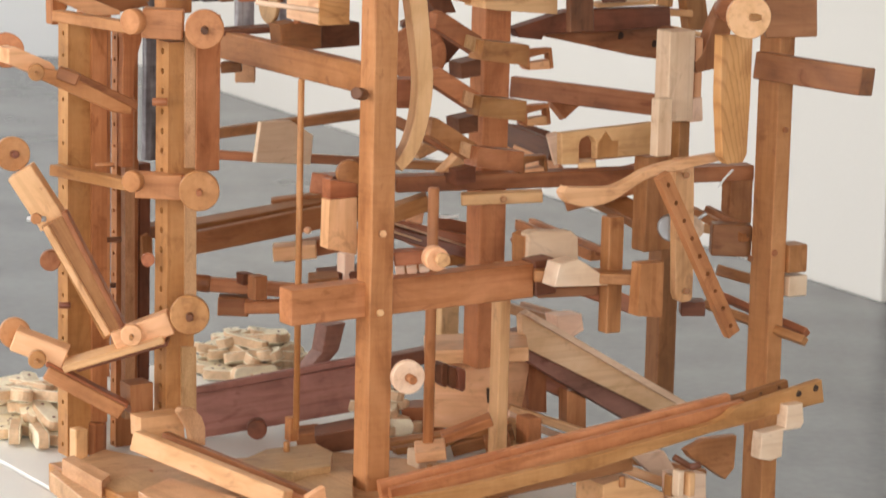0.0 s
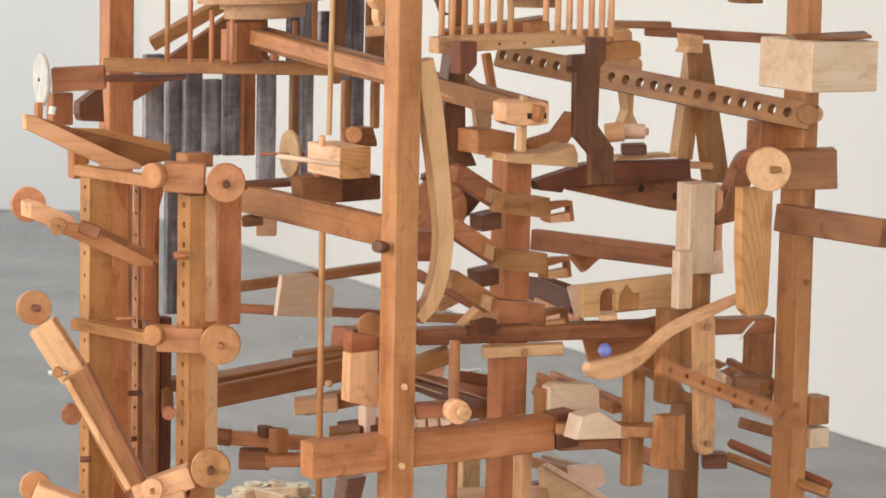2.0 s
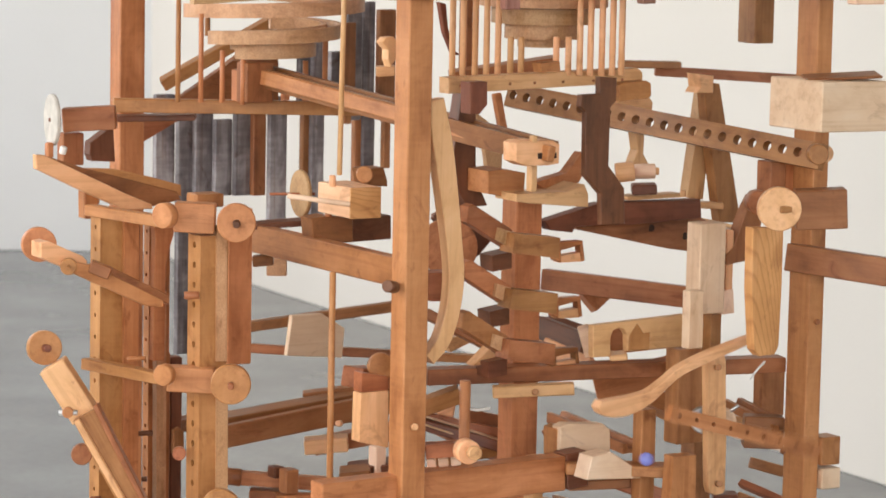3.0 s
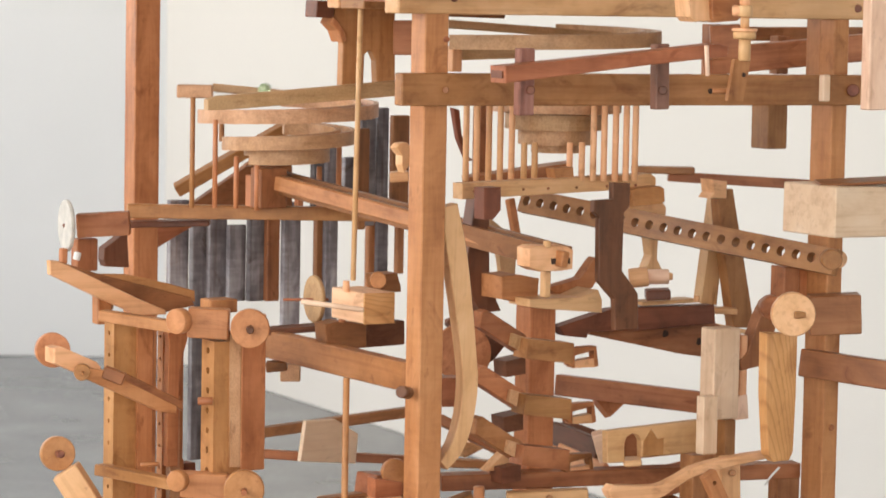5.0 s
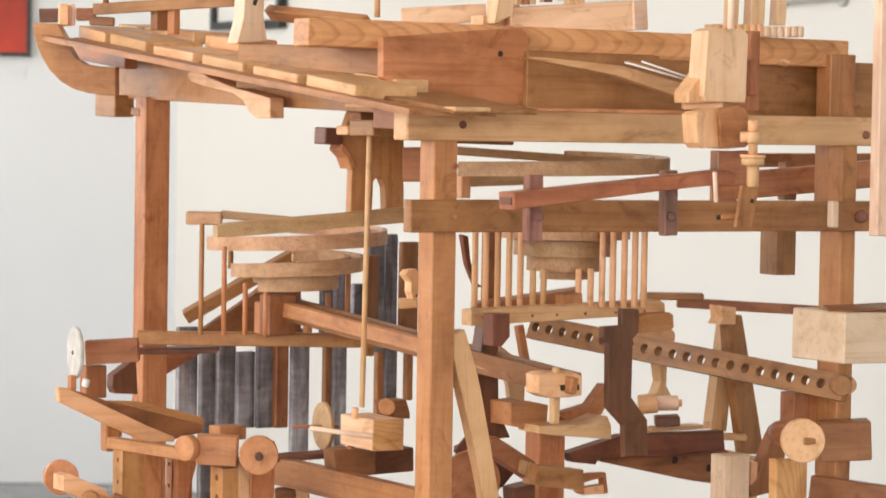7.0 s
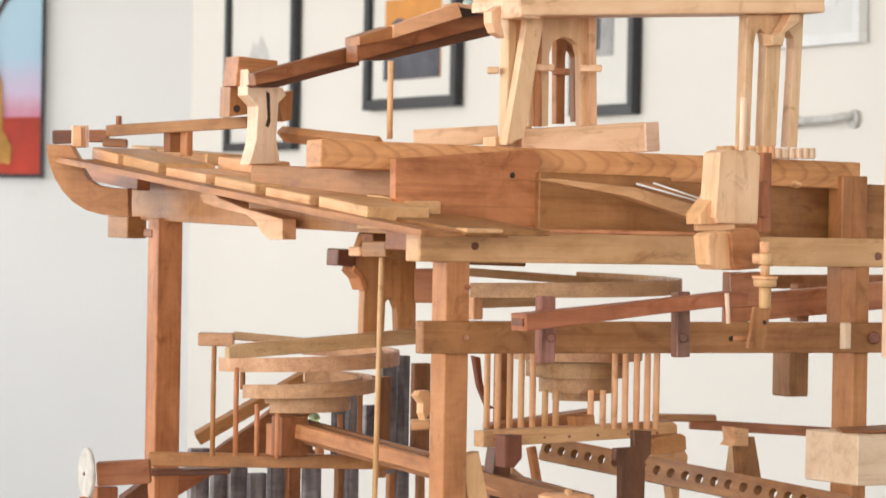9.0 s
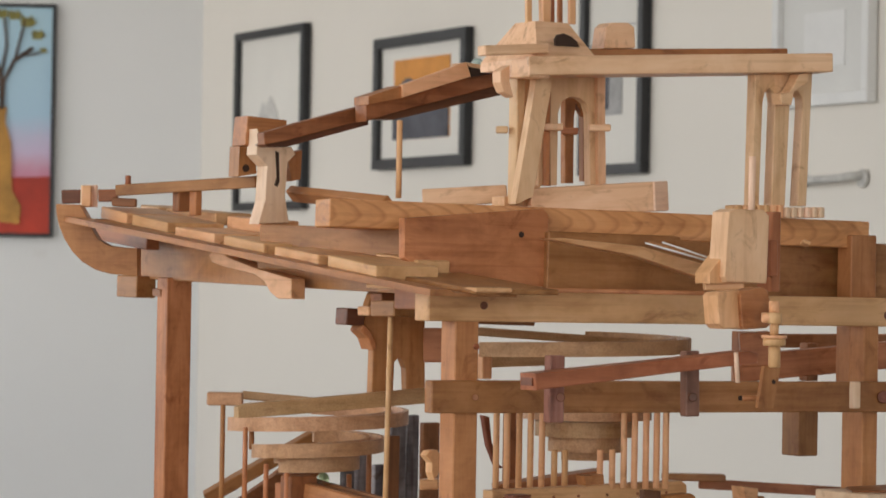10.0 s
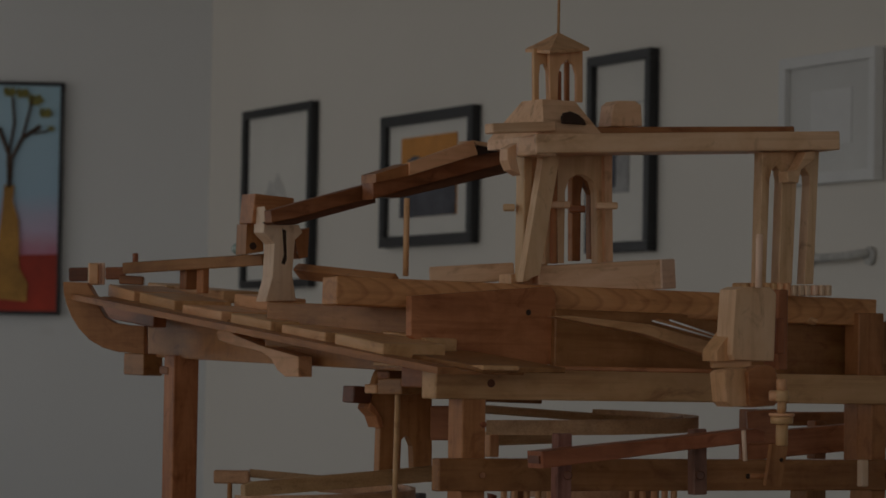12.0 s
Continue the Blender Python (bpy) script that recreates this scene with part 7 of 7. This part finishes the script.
plate("curved_lath", axes((0.1381, 0.1743, 0.023), (1.1381, 0.1743, 0.023), (0, -1, 0)), [(-0, 0), (0.0505, 0.0019), (0.1015, 0.0136), (0.1459, 0.0292), (0.1532, 0.0186), (0.1104, 0.0005), (0.0551, -0.0099), (0.0044, -0.0087)], 0.014, HONEY)
beam("brown_block", (0.2491, 0.1333, 0.0163), (0.2773, 0.117, 0.0228), 0.031, 0.03, (0, -1, 0), RIMU)
beam("pine_slab", (0.0983, 0.0587, 0.0416), (0.1316, 0.0395, 0.0466), 0.0136, 0.05, (0, -1, 0), PINE)
beam("side_cheek", (0.4383, 0.3358, 0.0642), (0.4894, 0.3064, 0.0375), 0.0272, 0.02, (0, -1, 0), RIMU)
plate("pale_cheek", axes((0.4455, 0.274, 0.1504), (1.4455, 0.274, 0.1504), (0, -1, 0)), [(-0, 0), (0.0413, -0.0005), (0.0458, -0.0236), (0.0241, -0.0334), (0.0054, -0.0239)], 0.03, WHITE)
beam("grey_post", (0.5304, 0.3404, -0.0303), (0.5303, 0.3405, 0.0262), 0.0275, 0.02, (0, -1, 0), RIMU)
beam("floor_rail", (0.3833, 0.0212, 0.0195), (0.4781, -0.0335, -0.0024), 0.0126, 0.02, (0, -1, 0), HONEY)
beam("clip_stick", (0.3381, -0.1721, 0.0195), (0.3381, -0.1721, 0.0515), 0.0093, 0.014, (0, -1, 0), WHITE)
beam("clip_stick", (0.35, -0.179, 0.0198), (0.35, -0.179, 0.0496), 0.0093, 0.014, (0, -1, 0), PINE)
beam("clip_stick", (0.335, -0.1588, 0.0167), (0.335, -0.1588, 0.0437), 0.008, 0.014, (0, -1, 0), HONEY)
rod("bolt", (0.3351, -0.1935, 0.0618), (0.3456, -0.1996, 0.0662), 0.0046, DARK, seg=10)
beam("cross_lath", (-0.0062, 0.5348, 0.2142), (0.0231, 0.5178, 0.2341), 0.0104, 0.014, (0, -1, 0), RIMU)
plate("oval_tab", axes((-0.1254, 0.3726, 0.2848), (0.8746, 0.3726, 0.2848), (0, -1, 0)), [(-0, 0), (0.0079, 0.0038), (0.0144, -0.0025), (0.0153, -0.0268), (0.0082, -0.0358), (0.0002, -0.0293)], 0.008, RIMU)
rod("peg", (-0.1787, 0.3803, 0.2838), (-0.157, 0.3678, 0.2851), 0.0035, DARK, seg=10)
rod("peg", (-0.1692, 0.3748, 0.2257), (-0.163, 0.3712, 0.2258), 0.0035, DARK, seg=10)
beam("red_rim", (0.1582, 0.5553, 0.2804), (0.2651, 0.4936, 0.2985), 0.0076, 0.02, (0, -1, 0), RIMU)
rod("peg", (0.0943, 0.3381, 0.2832), (0.1156, 0.372, 0.2761), 0.0043, PINE, seg=10)

# small fixings
rod("peg_head", (0.016, -0.015, 0.9262), (0.016, -0.011, 0.9262), 0.0036, RIMU, seg=12)
rod("peg_head", (0.6058, -0.004, 0.4329), (0.6058, 0, 0.4329), 0.0039, RIMU, seg=12)
rod("peg_head", (0.0081, -0.003, 0.3411), (0.0081, 0.001, 0.3411), 0.004, RIMU, seg=12)
rod("peg_head", (0.5976, -0.003, 0.2727), (0.5976, 0.001, 0.2727), 0.0043, RIMU, seg=12)
rod("peg_head", (0.5589, -0.003, 0.2684), (0.5589, 0.001, 0.2684), 0.0043, RIMU, seg=12)
rod("peg_head", (0, 0.7637, 0.3915), (0, 0.7677, 0.3915), 0.0042, RIMU, seg=12)
rod("peg_head", (0.6134, -0.016, 0.8662), (0.6134, -0.012, 0.8662), 0.0043, RIMU, seg=12)
plate("tower_plinth", axes((0.162, 0.1721, 1.1091), (1.162, 0.1721, 1.1091), (0, -1, 0)), [(0, 0), (0.0501, 0.0052), (0.0503, -0.0091), (0.0003, -0.0142)], 0.03, BLOND)
beam("deck_strip", (0.0974, -0.0101, 0.9937), (0.2713, -0.1104, 0.993), 0.0054, 0.02, (0, -1, 0), HONEY)
beam("deck_lip", (-0.045, 0.1483, 0.995), (-0.035, -0.0963, 0.9928), 0.0053, 0.05, (-1, 0, 0), PINE)
beam("rail_upright", (0.3301, -0.1675, 1.0146), (0.3301, -0.1675, 1.0572), 0.0117, 0.02, (0, -1, 0), RIMU)
beam("inner_rail", (0.2691, 0.4335, 0.9503), (0.344, 0.3903, 0.9487), 0.0081, 0.02, (0, -1, 0), RIMU)
beam("inner_rail", (0.2445, 0.39, 0.8956), (0.3315, 0.3398, 0.9008), 0.0151, 0.02, (0, -1, 0), ASH)
beam("inner_stub", (0.2389, 0.3355, 0.8759), (0.2389, 0.3355, 0.9082), 0.0149, 0.02, (0, -1, 0), PINE)
beam("inner_stub", (0.3218, 0.4031, 0.6522), (0.3218, 0.4031, 0.8302), 0.0112, 0.02, (0, -1, 0), RIMU)
plate("dark_hook_strap", axes((0.1842, 0.2516, 0.8329), (1.1842, 0.2516, 0.8329), (0, -1, 0)), [(-0, 0), (0.0096, -0.0025), (0.0136, -0.034), (0.0255, -0.0633), (0.0324, -0.0673), (0.0222, -0.0681), (0.0081, -0.0388)], 0.01, DARK)
beam("lower_board", (0.5289, 0.399, 0.8395), (0.6369, 0.3366, 0.8572), 0.0156, 0.02, (0, -1, 0), RIMU)
beam("brown_panel_low", (0.4951, 0.1298, 0.9197), (0.529, 0.1103, 0.9228), 0.0441, 0.02, (0, -1, 0), HONEY)


# ---- white table under the machine ----
TABLE = tagged(new("low_table"), "low white painted table under the wooden machine", "table")
TABLE.matrix_basis = MACHINE.matrix_basis @ pose(0, 0, -0.5)
ZT = 0.5 - 0.002
for xa, xb in ((-1.25, -0.298 - 0.0015), (-0.298 + 0.0015, 0.30)):
    top = link("tabletop", box_mesh(xa, xb, -0.5, 0.845, ZT - 0.03, ZT, 0.003), CLOTH, TABLE)
apron = link("apron", box_mesh(-1.2, 0.30 - 0.05, 0.845 - 0.06, 0.845 - 0.04, ZT - 0.11, ZT - 0.03), CLOTH, TABLE)
for x, y in ((-1.2, -0.45), (-1.2, 0.845 - 0.1), (0.30 - 0.1, -0.45), (0.30 - 0.1, 0.845 - 0.1)):
    link("leg", box_mesh(x, x + 0.05, y, y + 0.05, 0, ZT - 0.03), CLOTH, TABLE)


# ---- heaps of pale sawn links on the table ----
def toy_link():
    thing = tagged(new("toy_link"), "pale sawn wooden link with drilled ends in a heap", "wood piece", "links heaped on the table")
    pts = []
    for k in range(16):
        t = 2 * math.pi * k / 16
        cx = 0.020 if math.cos(t) > 0 else -0.020
        pts.append((cx + 0.0140 * math.cos(t), 0.0140 * math.sin(t) * (1 if abs(math.cos(t)) > 0.5 else 0.86)))
    plate("core", pose(0, 0, 0.0062), pts, 0.0124, SAWN, thing, "browner sawn edge")
    for z in (0.0072, -0.0062):
        plate("face", pose(0, 0, z), [(x * 0.985, y * 0.985) for x, y in pts], 0.001, BONE, thing)
    # dark discs laid on top paint the shade of the two drilled holes
    for x in (-0.020, 0.020):
        rod("hole", (x, 0, 0.0068), (x, 0, 0.0076), 0.0024, DARK, thing, seg=8)
    return thing


LINK = toy_link()
spots = []
rng = random.Random(5)
for cx, cy, rx, ry, n in ((-0.198, 0.575, 0.07, 0.11, 46), (0.229, 0.748, 0.075, 0.075, 44), (0.225, 0.36, 0.04, 0.05, 16)):
    for k in range(n):
        layer = 0 if k < n * 0.5 else (1 if k < n * 0.82 else 2)
        s = (1.0, 0.72, 0.4)[layer]
        t, q = rng.uniform(0, 2 * math.pi), math.sqrt(rng.random())
        spots.append((cx + rx * s * q * math.cos(t), cy + ry * s * q * math.sin(t), layer))
for i, (x, y, layer) in enumerate(spots):
    tilt = rng.uniform(-22, 22) if layer else rng.choice((0, 0, 0, 90))
    lift = 0.0095 if layer == 0 and not tilt else 0.0145
    m = MACHINE.matrix_basis @ pose(0, 0, -0.5) @ pose(x, y, ZT + lift + layer * 0.0185, tilt, rng.uniform(-14, 14) if layer else 0, rng.uniform(0, 180))
    if i == 0:
        LINK.matrix_basis = m
    else:
        copy_thing(LINK, m)


# ---- pictures on the walls ----
def picture(m, x0, x1, z0, z1, border, deep, mat, label, mount=0.0):
    thing = tagged(new("framed_picture"), label, "picture")
    thing.matrix_basis = m @ pose(x0, -0.003, z0)
    w, h = x1 - x0, z1 - z0
    for a, b, c, d in ((0, w, 0, border), (0, w, h - border, h), (0, border, border, h - border), (w - border, w, border, h - border)):
        link("frame_bar", box_mesh(a, b, -deep, 0, c, d, 0.002), mat, thing)
    return thing, w, h


def panel(name, thing, x0, x1, z0, z1, y, mat):
    return link(name, box_mesh(x0, x1, y, y + 0.004, z0, z1, 0), mat, thing)


def shape(name, thing, pts, y, mat):
    bm = bmesh.new()
    bm.faces.new([bm.verts.new((x, y, z)) for x, z in pts])
    out = bmesh.ops.extrude_face_region(bm, geom=list(bm.faces))
    bmesh.ops.translate(bm, vec=(0, 0.003, 0), verts=[v for v in out["geom"] if isinstance(v, bmesh.types.BMVert)])
    return link(name, bm, mat, thing)


INK = paint("grey_ink", (0.42, 0.41, 0.40), 0.8, 0.2, 14)
PALEINK = paint("pale_ink", (0.62, 0.60, 0.56), 0.8, 0.15, 22)
ORANGE = paint("orange_print", (0.72, 0.30, 0.06), 0.7, 0.12, 8)
SLATE = paint("slate_print", (0.11, 0.11, 0.13), 0.7, 0.25, 10)
PALE = paint("white_frame_paint", (0.80, 0.79, 0.77), 0.5, 0.03, 8)
PAPER = paint("pale_paper", (0.74, 0.73, 0.70), 0.8, 0.03, 5)
GOLD = paint("ochre_paint", (0.55, 0.27, 0.05), 0.6, 0.25, 9)
RED = paint("red_paint", (0.50, 0.045, 0.02), 0.6, 0.2, 7)
BROWN = paint("brown_paint", (0.10, 0.06, 0.04), 0.6, 0.2, 9)
LEAF = paint("olive_paint", (0.26, 0.23, 0.05), 0.6, 0.3, 30)


def sky_paint():
    """Painted sky that runs from blue to pink down the canvas."""
    m, N, L, b = nodes_of("painted_sky")
    co, sep = N.new("ShaderNodeTexCoord"), N.new("ShaderNodeSeparateXYZ")
    L(co.outputs["Object"], sep.inputs[0])
    ns = N.new("ShaderNodeTexNoise")
    ns.inputs["Scale"].default_value = 12
    L(co.outputs["Object"], ns.inputs["Vector"])
    add = N.new("ShaderNodeMath")
    add.operation = "MULTIPLY_ADD"
    L(ns.outputs[0], add.inputs[0])
    add.inputs[1].default_value = 0.06
    L(sep.outputs[2], add.inputs[2])
    r = ramp(N, [(0.26, (0.62, 0.22, 0.30)), (0.36, (0.62, 0.50, 0.66)), (0.5, (0.42, 0.60, 0.74)), (0.95, (0.45, 0.66, 0.76))])
    L(add.outputs[0], r.inputs[0])
    L(r.outputs[0], b.inputs["Base Color"])
    b.inputs["Roughness"].default_value = 0.55
    return m


thing, w, h = picture(NONE @ Matrix.Translation((0, 12.0, 0)), -1.833, -1.523, 1.65, 2.55, 0.014, 0.03, BLACK, "tall black framed painting of a tree under a blue sky")
panel("canvas", thing, 0.014, w - 0.014, 0.014, h - 0.014, -0.016, sky_paint())
shape("ground", thing, [(0.014, 0.014), (w - 0.014, 0.014), (w - 0.014, 0.235), (0.014, 0.225)], -0.021, RED)
shape("trunk", thing, [(0.06, 0.06), (0.18, 0.05), (0.185, 0.12), (0.15, 0.18), (0.145, 0.36), (0.12, 0.44), (0.125, 0.50), (0.085, 0.50), (0.08, 0.40), (0.06, 0.2)], -0.026, GOLD)
for pts, r in (([(0.105, 0.49), (0.11, 0.6), (0.15, 0.68), (0.22, 0.73)], 0.008), ([(0.105, 0.49), (0.1, 0.62), (0.06, 0.72)], 0.009), ([(0.15, 0.68), (0.17, 0.76), (0.19, 0.84)], 0.005), ([(0.19, 0.7), (0.25, 0.71)], 0.004), ([(0.1, 0.62), (0.12, 0.74), (0.11, 0.84)], 0.005)):
    tube("branch", [(x, -0.022, z) for x, z in pts], r, BROWN, thing, seg=6)
for x, z, r in ((0.2, 0.83, 0.035), (0.24, 0.78, 0.03), (0.262, 0.72, 0.016), (0.15, 0.855, 0.03), (0.1, 0.86, 0.03)):
    shape("foliage", thing, [(x + r * (1 + 0.25 * math.sin(5 * k)) * math.cos(k * 0.524), z + 0.6 * r * (1 + 0.3 * math.cos(3 * k)) * math.sin(k * 0.524)) for k in range(12)], -0.024, LEAF)

thing, w, h = picture(WALLPOSE, 0.406, 1.049, 1.755, 2.419, 0.03, 0.032, BLACK, "black framed pale drawing of a bare tree in a white mount")
panel("mount", thing, 0.03, w - 0.03, 0.03, h - 0.03, -0.012, MAT)
shape("drawing", thing, [(w * (0.46 + (0.13 + 0.05 * math.sin(3.1 * k)) * math.cos(k * 0.4488)), h * (0.52 + (0.09 + 0.03 * math.cos(2.3 * k)) * math.sin(k * 0.4488))) for k in range(14)], -0.015, PALEINK)
shape("trunk", thing, [(w * 0.45, h * 0.2), (w * 0.49, h * 0.2), (w * 0.48, h * 0.5), (w * 0.46, h * 0.5)], -0.0165, PALEINK)

thing, w, h = picture(WALLPOSE, 1.64, 2.335, 1.877, 2.32, 0.036, 0.032, BLACK, "black framed orange and grey print in a wide white mount")
panel("mount", thing, 0.036, w - 0.036, 0.036, h - 0.036, -0.012, MAT)
panel("print", thing, w * 0.20, w * 0.80, h * 0.22, h * 0.82, -0.016, ORANGE)
panel("print_shadow", thing, w * 0.20, w * 0.80, h * 0.22, h * 0.44, -0.020, SLATE)
shape("hill", thing, [(w * (0.36 + 0.15 * math.cos(k * 0.3491)), h * (0.42 + 0.26 * math.sin(k * 0.3491))) for k in range(10)], -0.0185, SLATE)

thing, w, h = picture(WALLPOSE, 3.09, 3.466, 1.824, 2.408, 0.03, 0.032, BLACK, "black framed grey photograph in a tall white mount")
panel("mount", thing, 0.03, w - 0.03, 0.03, h - 0.03, -0.012, MAT)
panel("photograph", thing, w * 0.12, w * 0.62, h * 0.30, h * 0.66, -0.016, INK)
panel("photograph_shade", thing, w * 0.18, w * 0.42, h * 0.33, h * 0.5, -0.019, SLATE)
panel("title_line", thing, w * 0.2, w * 0.85, h * 0.74, h * 0.745, -0.016, INK)

thing, w, h = picture(WALLPOSE, 4.153, 4.607, 1.977, 2.317, 0.03, 0.03, PALE, "white framed pale picture on the cream wall")
panel("mount", thing, 0.03, w - 0.03, 0.03, h - 0.03, -0.012, PAPER)
panel("sheet", thing, w * 0.3, w * 0.72, h * 0.3, h * 0.72, -0.015, PALE)

handle = tagged(new("wall_handle"), "brushed steel pull handle fixed on the wall", "handle")
handle.matrix_basis = WALLPOSE @ pose(4.275, 0, 1.779)
tube("grip", [(0, -0.004, 0), (0.01, -0.03, 0.002), (0.05, -0.045, 0.004), (0.15, -0.05, 0.004), (0.23, -0.045, 0.006), (0.268, -0.03, 0.012), (0.28, -0.004, 0.014)], 0.011, PALEINK, handle)
for x in (0.0, 0.28):
    rod("rose", (x, -0.003, 0.006), (x, -0.012, 0.006), 0.024, PALEINK, handle, seg=16)
card = tagged(link("title_card", box_mesh(0, 0.055, -0.004, -0.001, 0, 0.035, 0), PALE), "small white title card on the wall", "card")
card.matrix_basis = pose(-1.60, 12.0, 1.57)


# ---- marbles ----
def marble(name, place, r, mat, label):
    bm = bmesh.new()
    bmesh.ops.create_uvsphere(bm, u_segments=24, v_segments=14, radius=r)
    ob = link(name, bm, mat, None, "", smooth=True)
    ob.matrix_basis = MACHINE.matrix_basis @ Matrix.Translation(place)
    return tagged(ob, label, "marble", "rolling marbles")


BLUE_PATH = [(0, (0.459, 0.1161, 0.4135)), (1.2, (0.4558, 0.1179, 0.4127)), (1.5, (0.4134, 0.1077, 0.4144)), (1.7, (0.3634, 0.0904, 0.4154)), (1.8, (0.35, 0.0751, 0.406)), (1.9, (0.3121, 0.0045, 0.3787)), (2, (0.2871, -0.0157, 0.3686)), (2.1, (0.2833, -0.025, 0.3492)), (2.2, (0.3005, -0.0349, 0.3178)), (2.3, (0.3074, -0.0389, 0.3095)), (2.4, (0.2933, -0.0308, 0.2928)), (2.5, (0.2882, -0.0278, 0.28)), (2.8, (0.2996, -0.0113, 0.2747)), (2.9, (0.272, -0.0647, 0.2955)), (3, (0.2937, -0.0772, 0.2924)), (3.1, (0.3098, -0.0865, 0.2928)), (3.2, (0.3217, -0.0703, 0.2551)), (3.35, (0.3623, -0.0244, 0.1855)), (3.6, (0.4603, 0.0345, 0.0903)), (4.2, (0.5005, 0.0113, 0.0236)), (12, (0.5005, 0.0113, 0.0236))]
GREEN_PATH = [(0, (0.1536, 0.327, 0.8761)), (4.4, (0.1473, 0.3306, 0.8745)), (4.9, (0.0976, 0.5325, 0.8539)), (5.2, (0.0617, 0.611, 0.8265)), (5.5, (0.1826, 0.6798, 0.8122)), (5.75, (0.1105, 0.6406, 0.7898)), (6, (0.1612, 0.6806, 0.7763)), (6.25, (0.181, 0.6576, 0.7758)), (6.5, (0.1514, 0.6747, 0.7775)), (6.8, (0.1686, 0.607, 0.7755)), (7.2, (0.1555, 0.6146, 0.7535)), (8, (0.1491, 0.6183, 0.7301)), (12, (0.1491, 0.6183, 0.7301))]
RED_PATH = [(0, (0.2908, 0.462, 1.2956)), (10.6, (0.2908, 0.462, 1.2956)), (11.2, (0.0652, 0.4358, 1.2256)), (11.4, (0.0354, 0.4876, 1.2122)), (11.6, (0.0183, 0.5553, 1.1972)), (11.8, (0.0109, 0.5941, 1.1441)), (11.9, (0.011, 0.6056, 1.1453)), (12, (0.0113, 0.6401, 1.1463))]
BLUE = marble("marble", BLUE_PATH[0][1], 0.0085, BLUEGLASS, "blue glass marble that drops into a wooden spoon")
GREEN = marble("marble", GREEN_PATH[0][1], 0.0085, GREENGLASS, "clear green glass marble in a wooden spiral bowl")
PINK = marble("marble", RED_PATH[0][1], 0.0085, PINKGLASS, "clear glass marble that rolls down a wooden run")


def turned(ob, pivot, degrees):
    """ob's own pose, turned about the machine's y axis through pivot."""
    return Matrix.Translation(pivot) @ pose(0, 0, 0, 0, -degrees, 0) @ Matrix.Translation(-Vector(pivot)) @ ob.matrix_basis


def swing(ob, pivot, rows):
    walk(ob, [(t, m) for t, m in [(t, turned(ob, pivot, a)) for t, a in rows]])


def motions():
    swing(DRILLED_ARM, (0.3862, -0.1117, 0.3383), [(0, 0), (1.85, 0), (1.9, 4), (2.0, 39), (2.1, 65), (2.2, 101), (2.3, 115), (2.4, 122), (2.5, 118), (2.6, 108), (2.7, 98), (2.8, 88), (2.9, 78), (3.0, 45), (3.1, 17), (3.2, -15), (3.35, -22), (3.6, 10), (3.85, -5), (4.1, 0), (12, 0)])
    swing(SPOON, (0.3779, -0.0796, 0.4098), [(0, 0), (1.85, 0), (1.95, 5), (2.1, 20), (2.2, 30), (2.3, 36), (2.4, 38), (2.5, 36), (2.7, 32), (2.8, 27), (2.9, 20), (3.0, 10), (3.1, 2), (3.2, -2), (3.5, 0), (12, 0)])
    swing(SWING_ARM, (0.4365, -0.1365, 0.5968), [(0, 0), (2.2, 0), (2.3, -4), (2.4, -10), (2.5, -11), (2.6, -7), (2.7, -4), (2.85, -1), (3.0, 0), (12, 0)])
    swing(BOW, (0.0419, 0.0091, 0.7054), [(k * 0.125, 0.5 - 3.5 * math.cos(2 * math.pi * (k * 0.125 - 0.25) / 1.5)) for k in range(97)])
    for ob, path in ((BLUE, BLUE_PATH), (GREEN, GREEN_PATH), (PINK, RED_PATH)):
        walk(ob, [(t, MACHINE.matrix_basis @ Matrix.Translation(p)) for t, p in path])


motions()
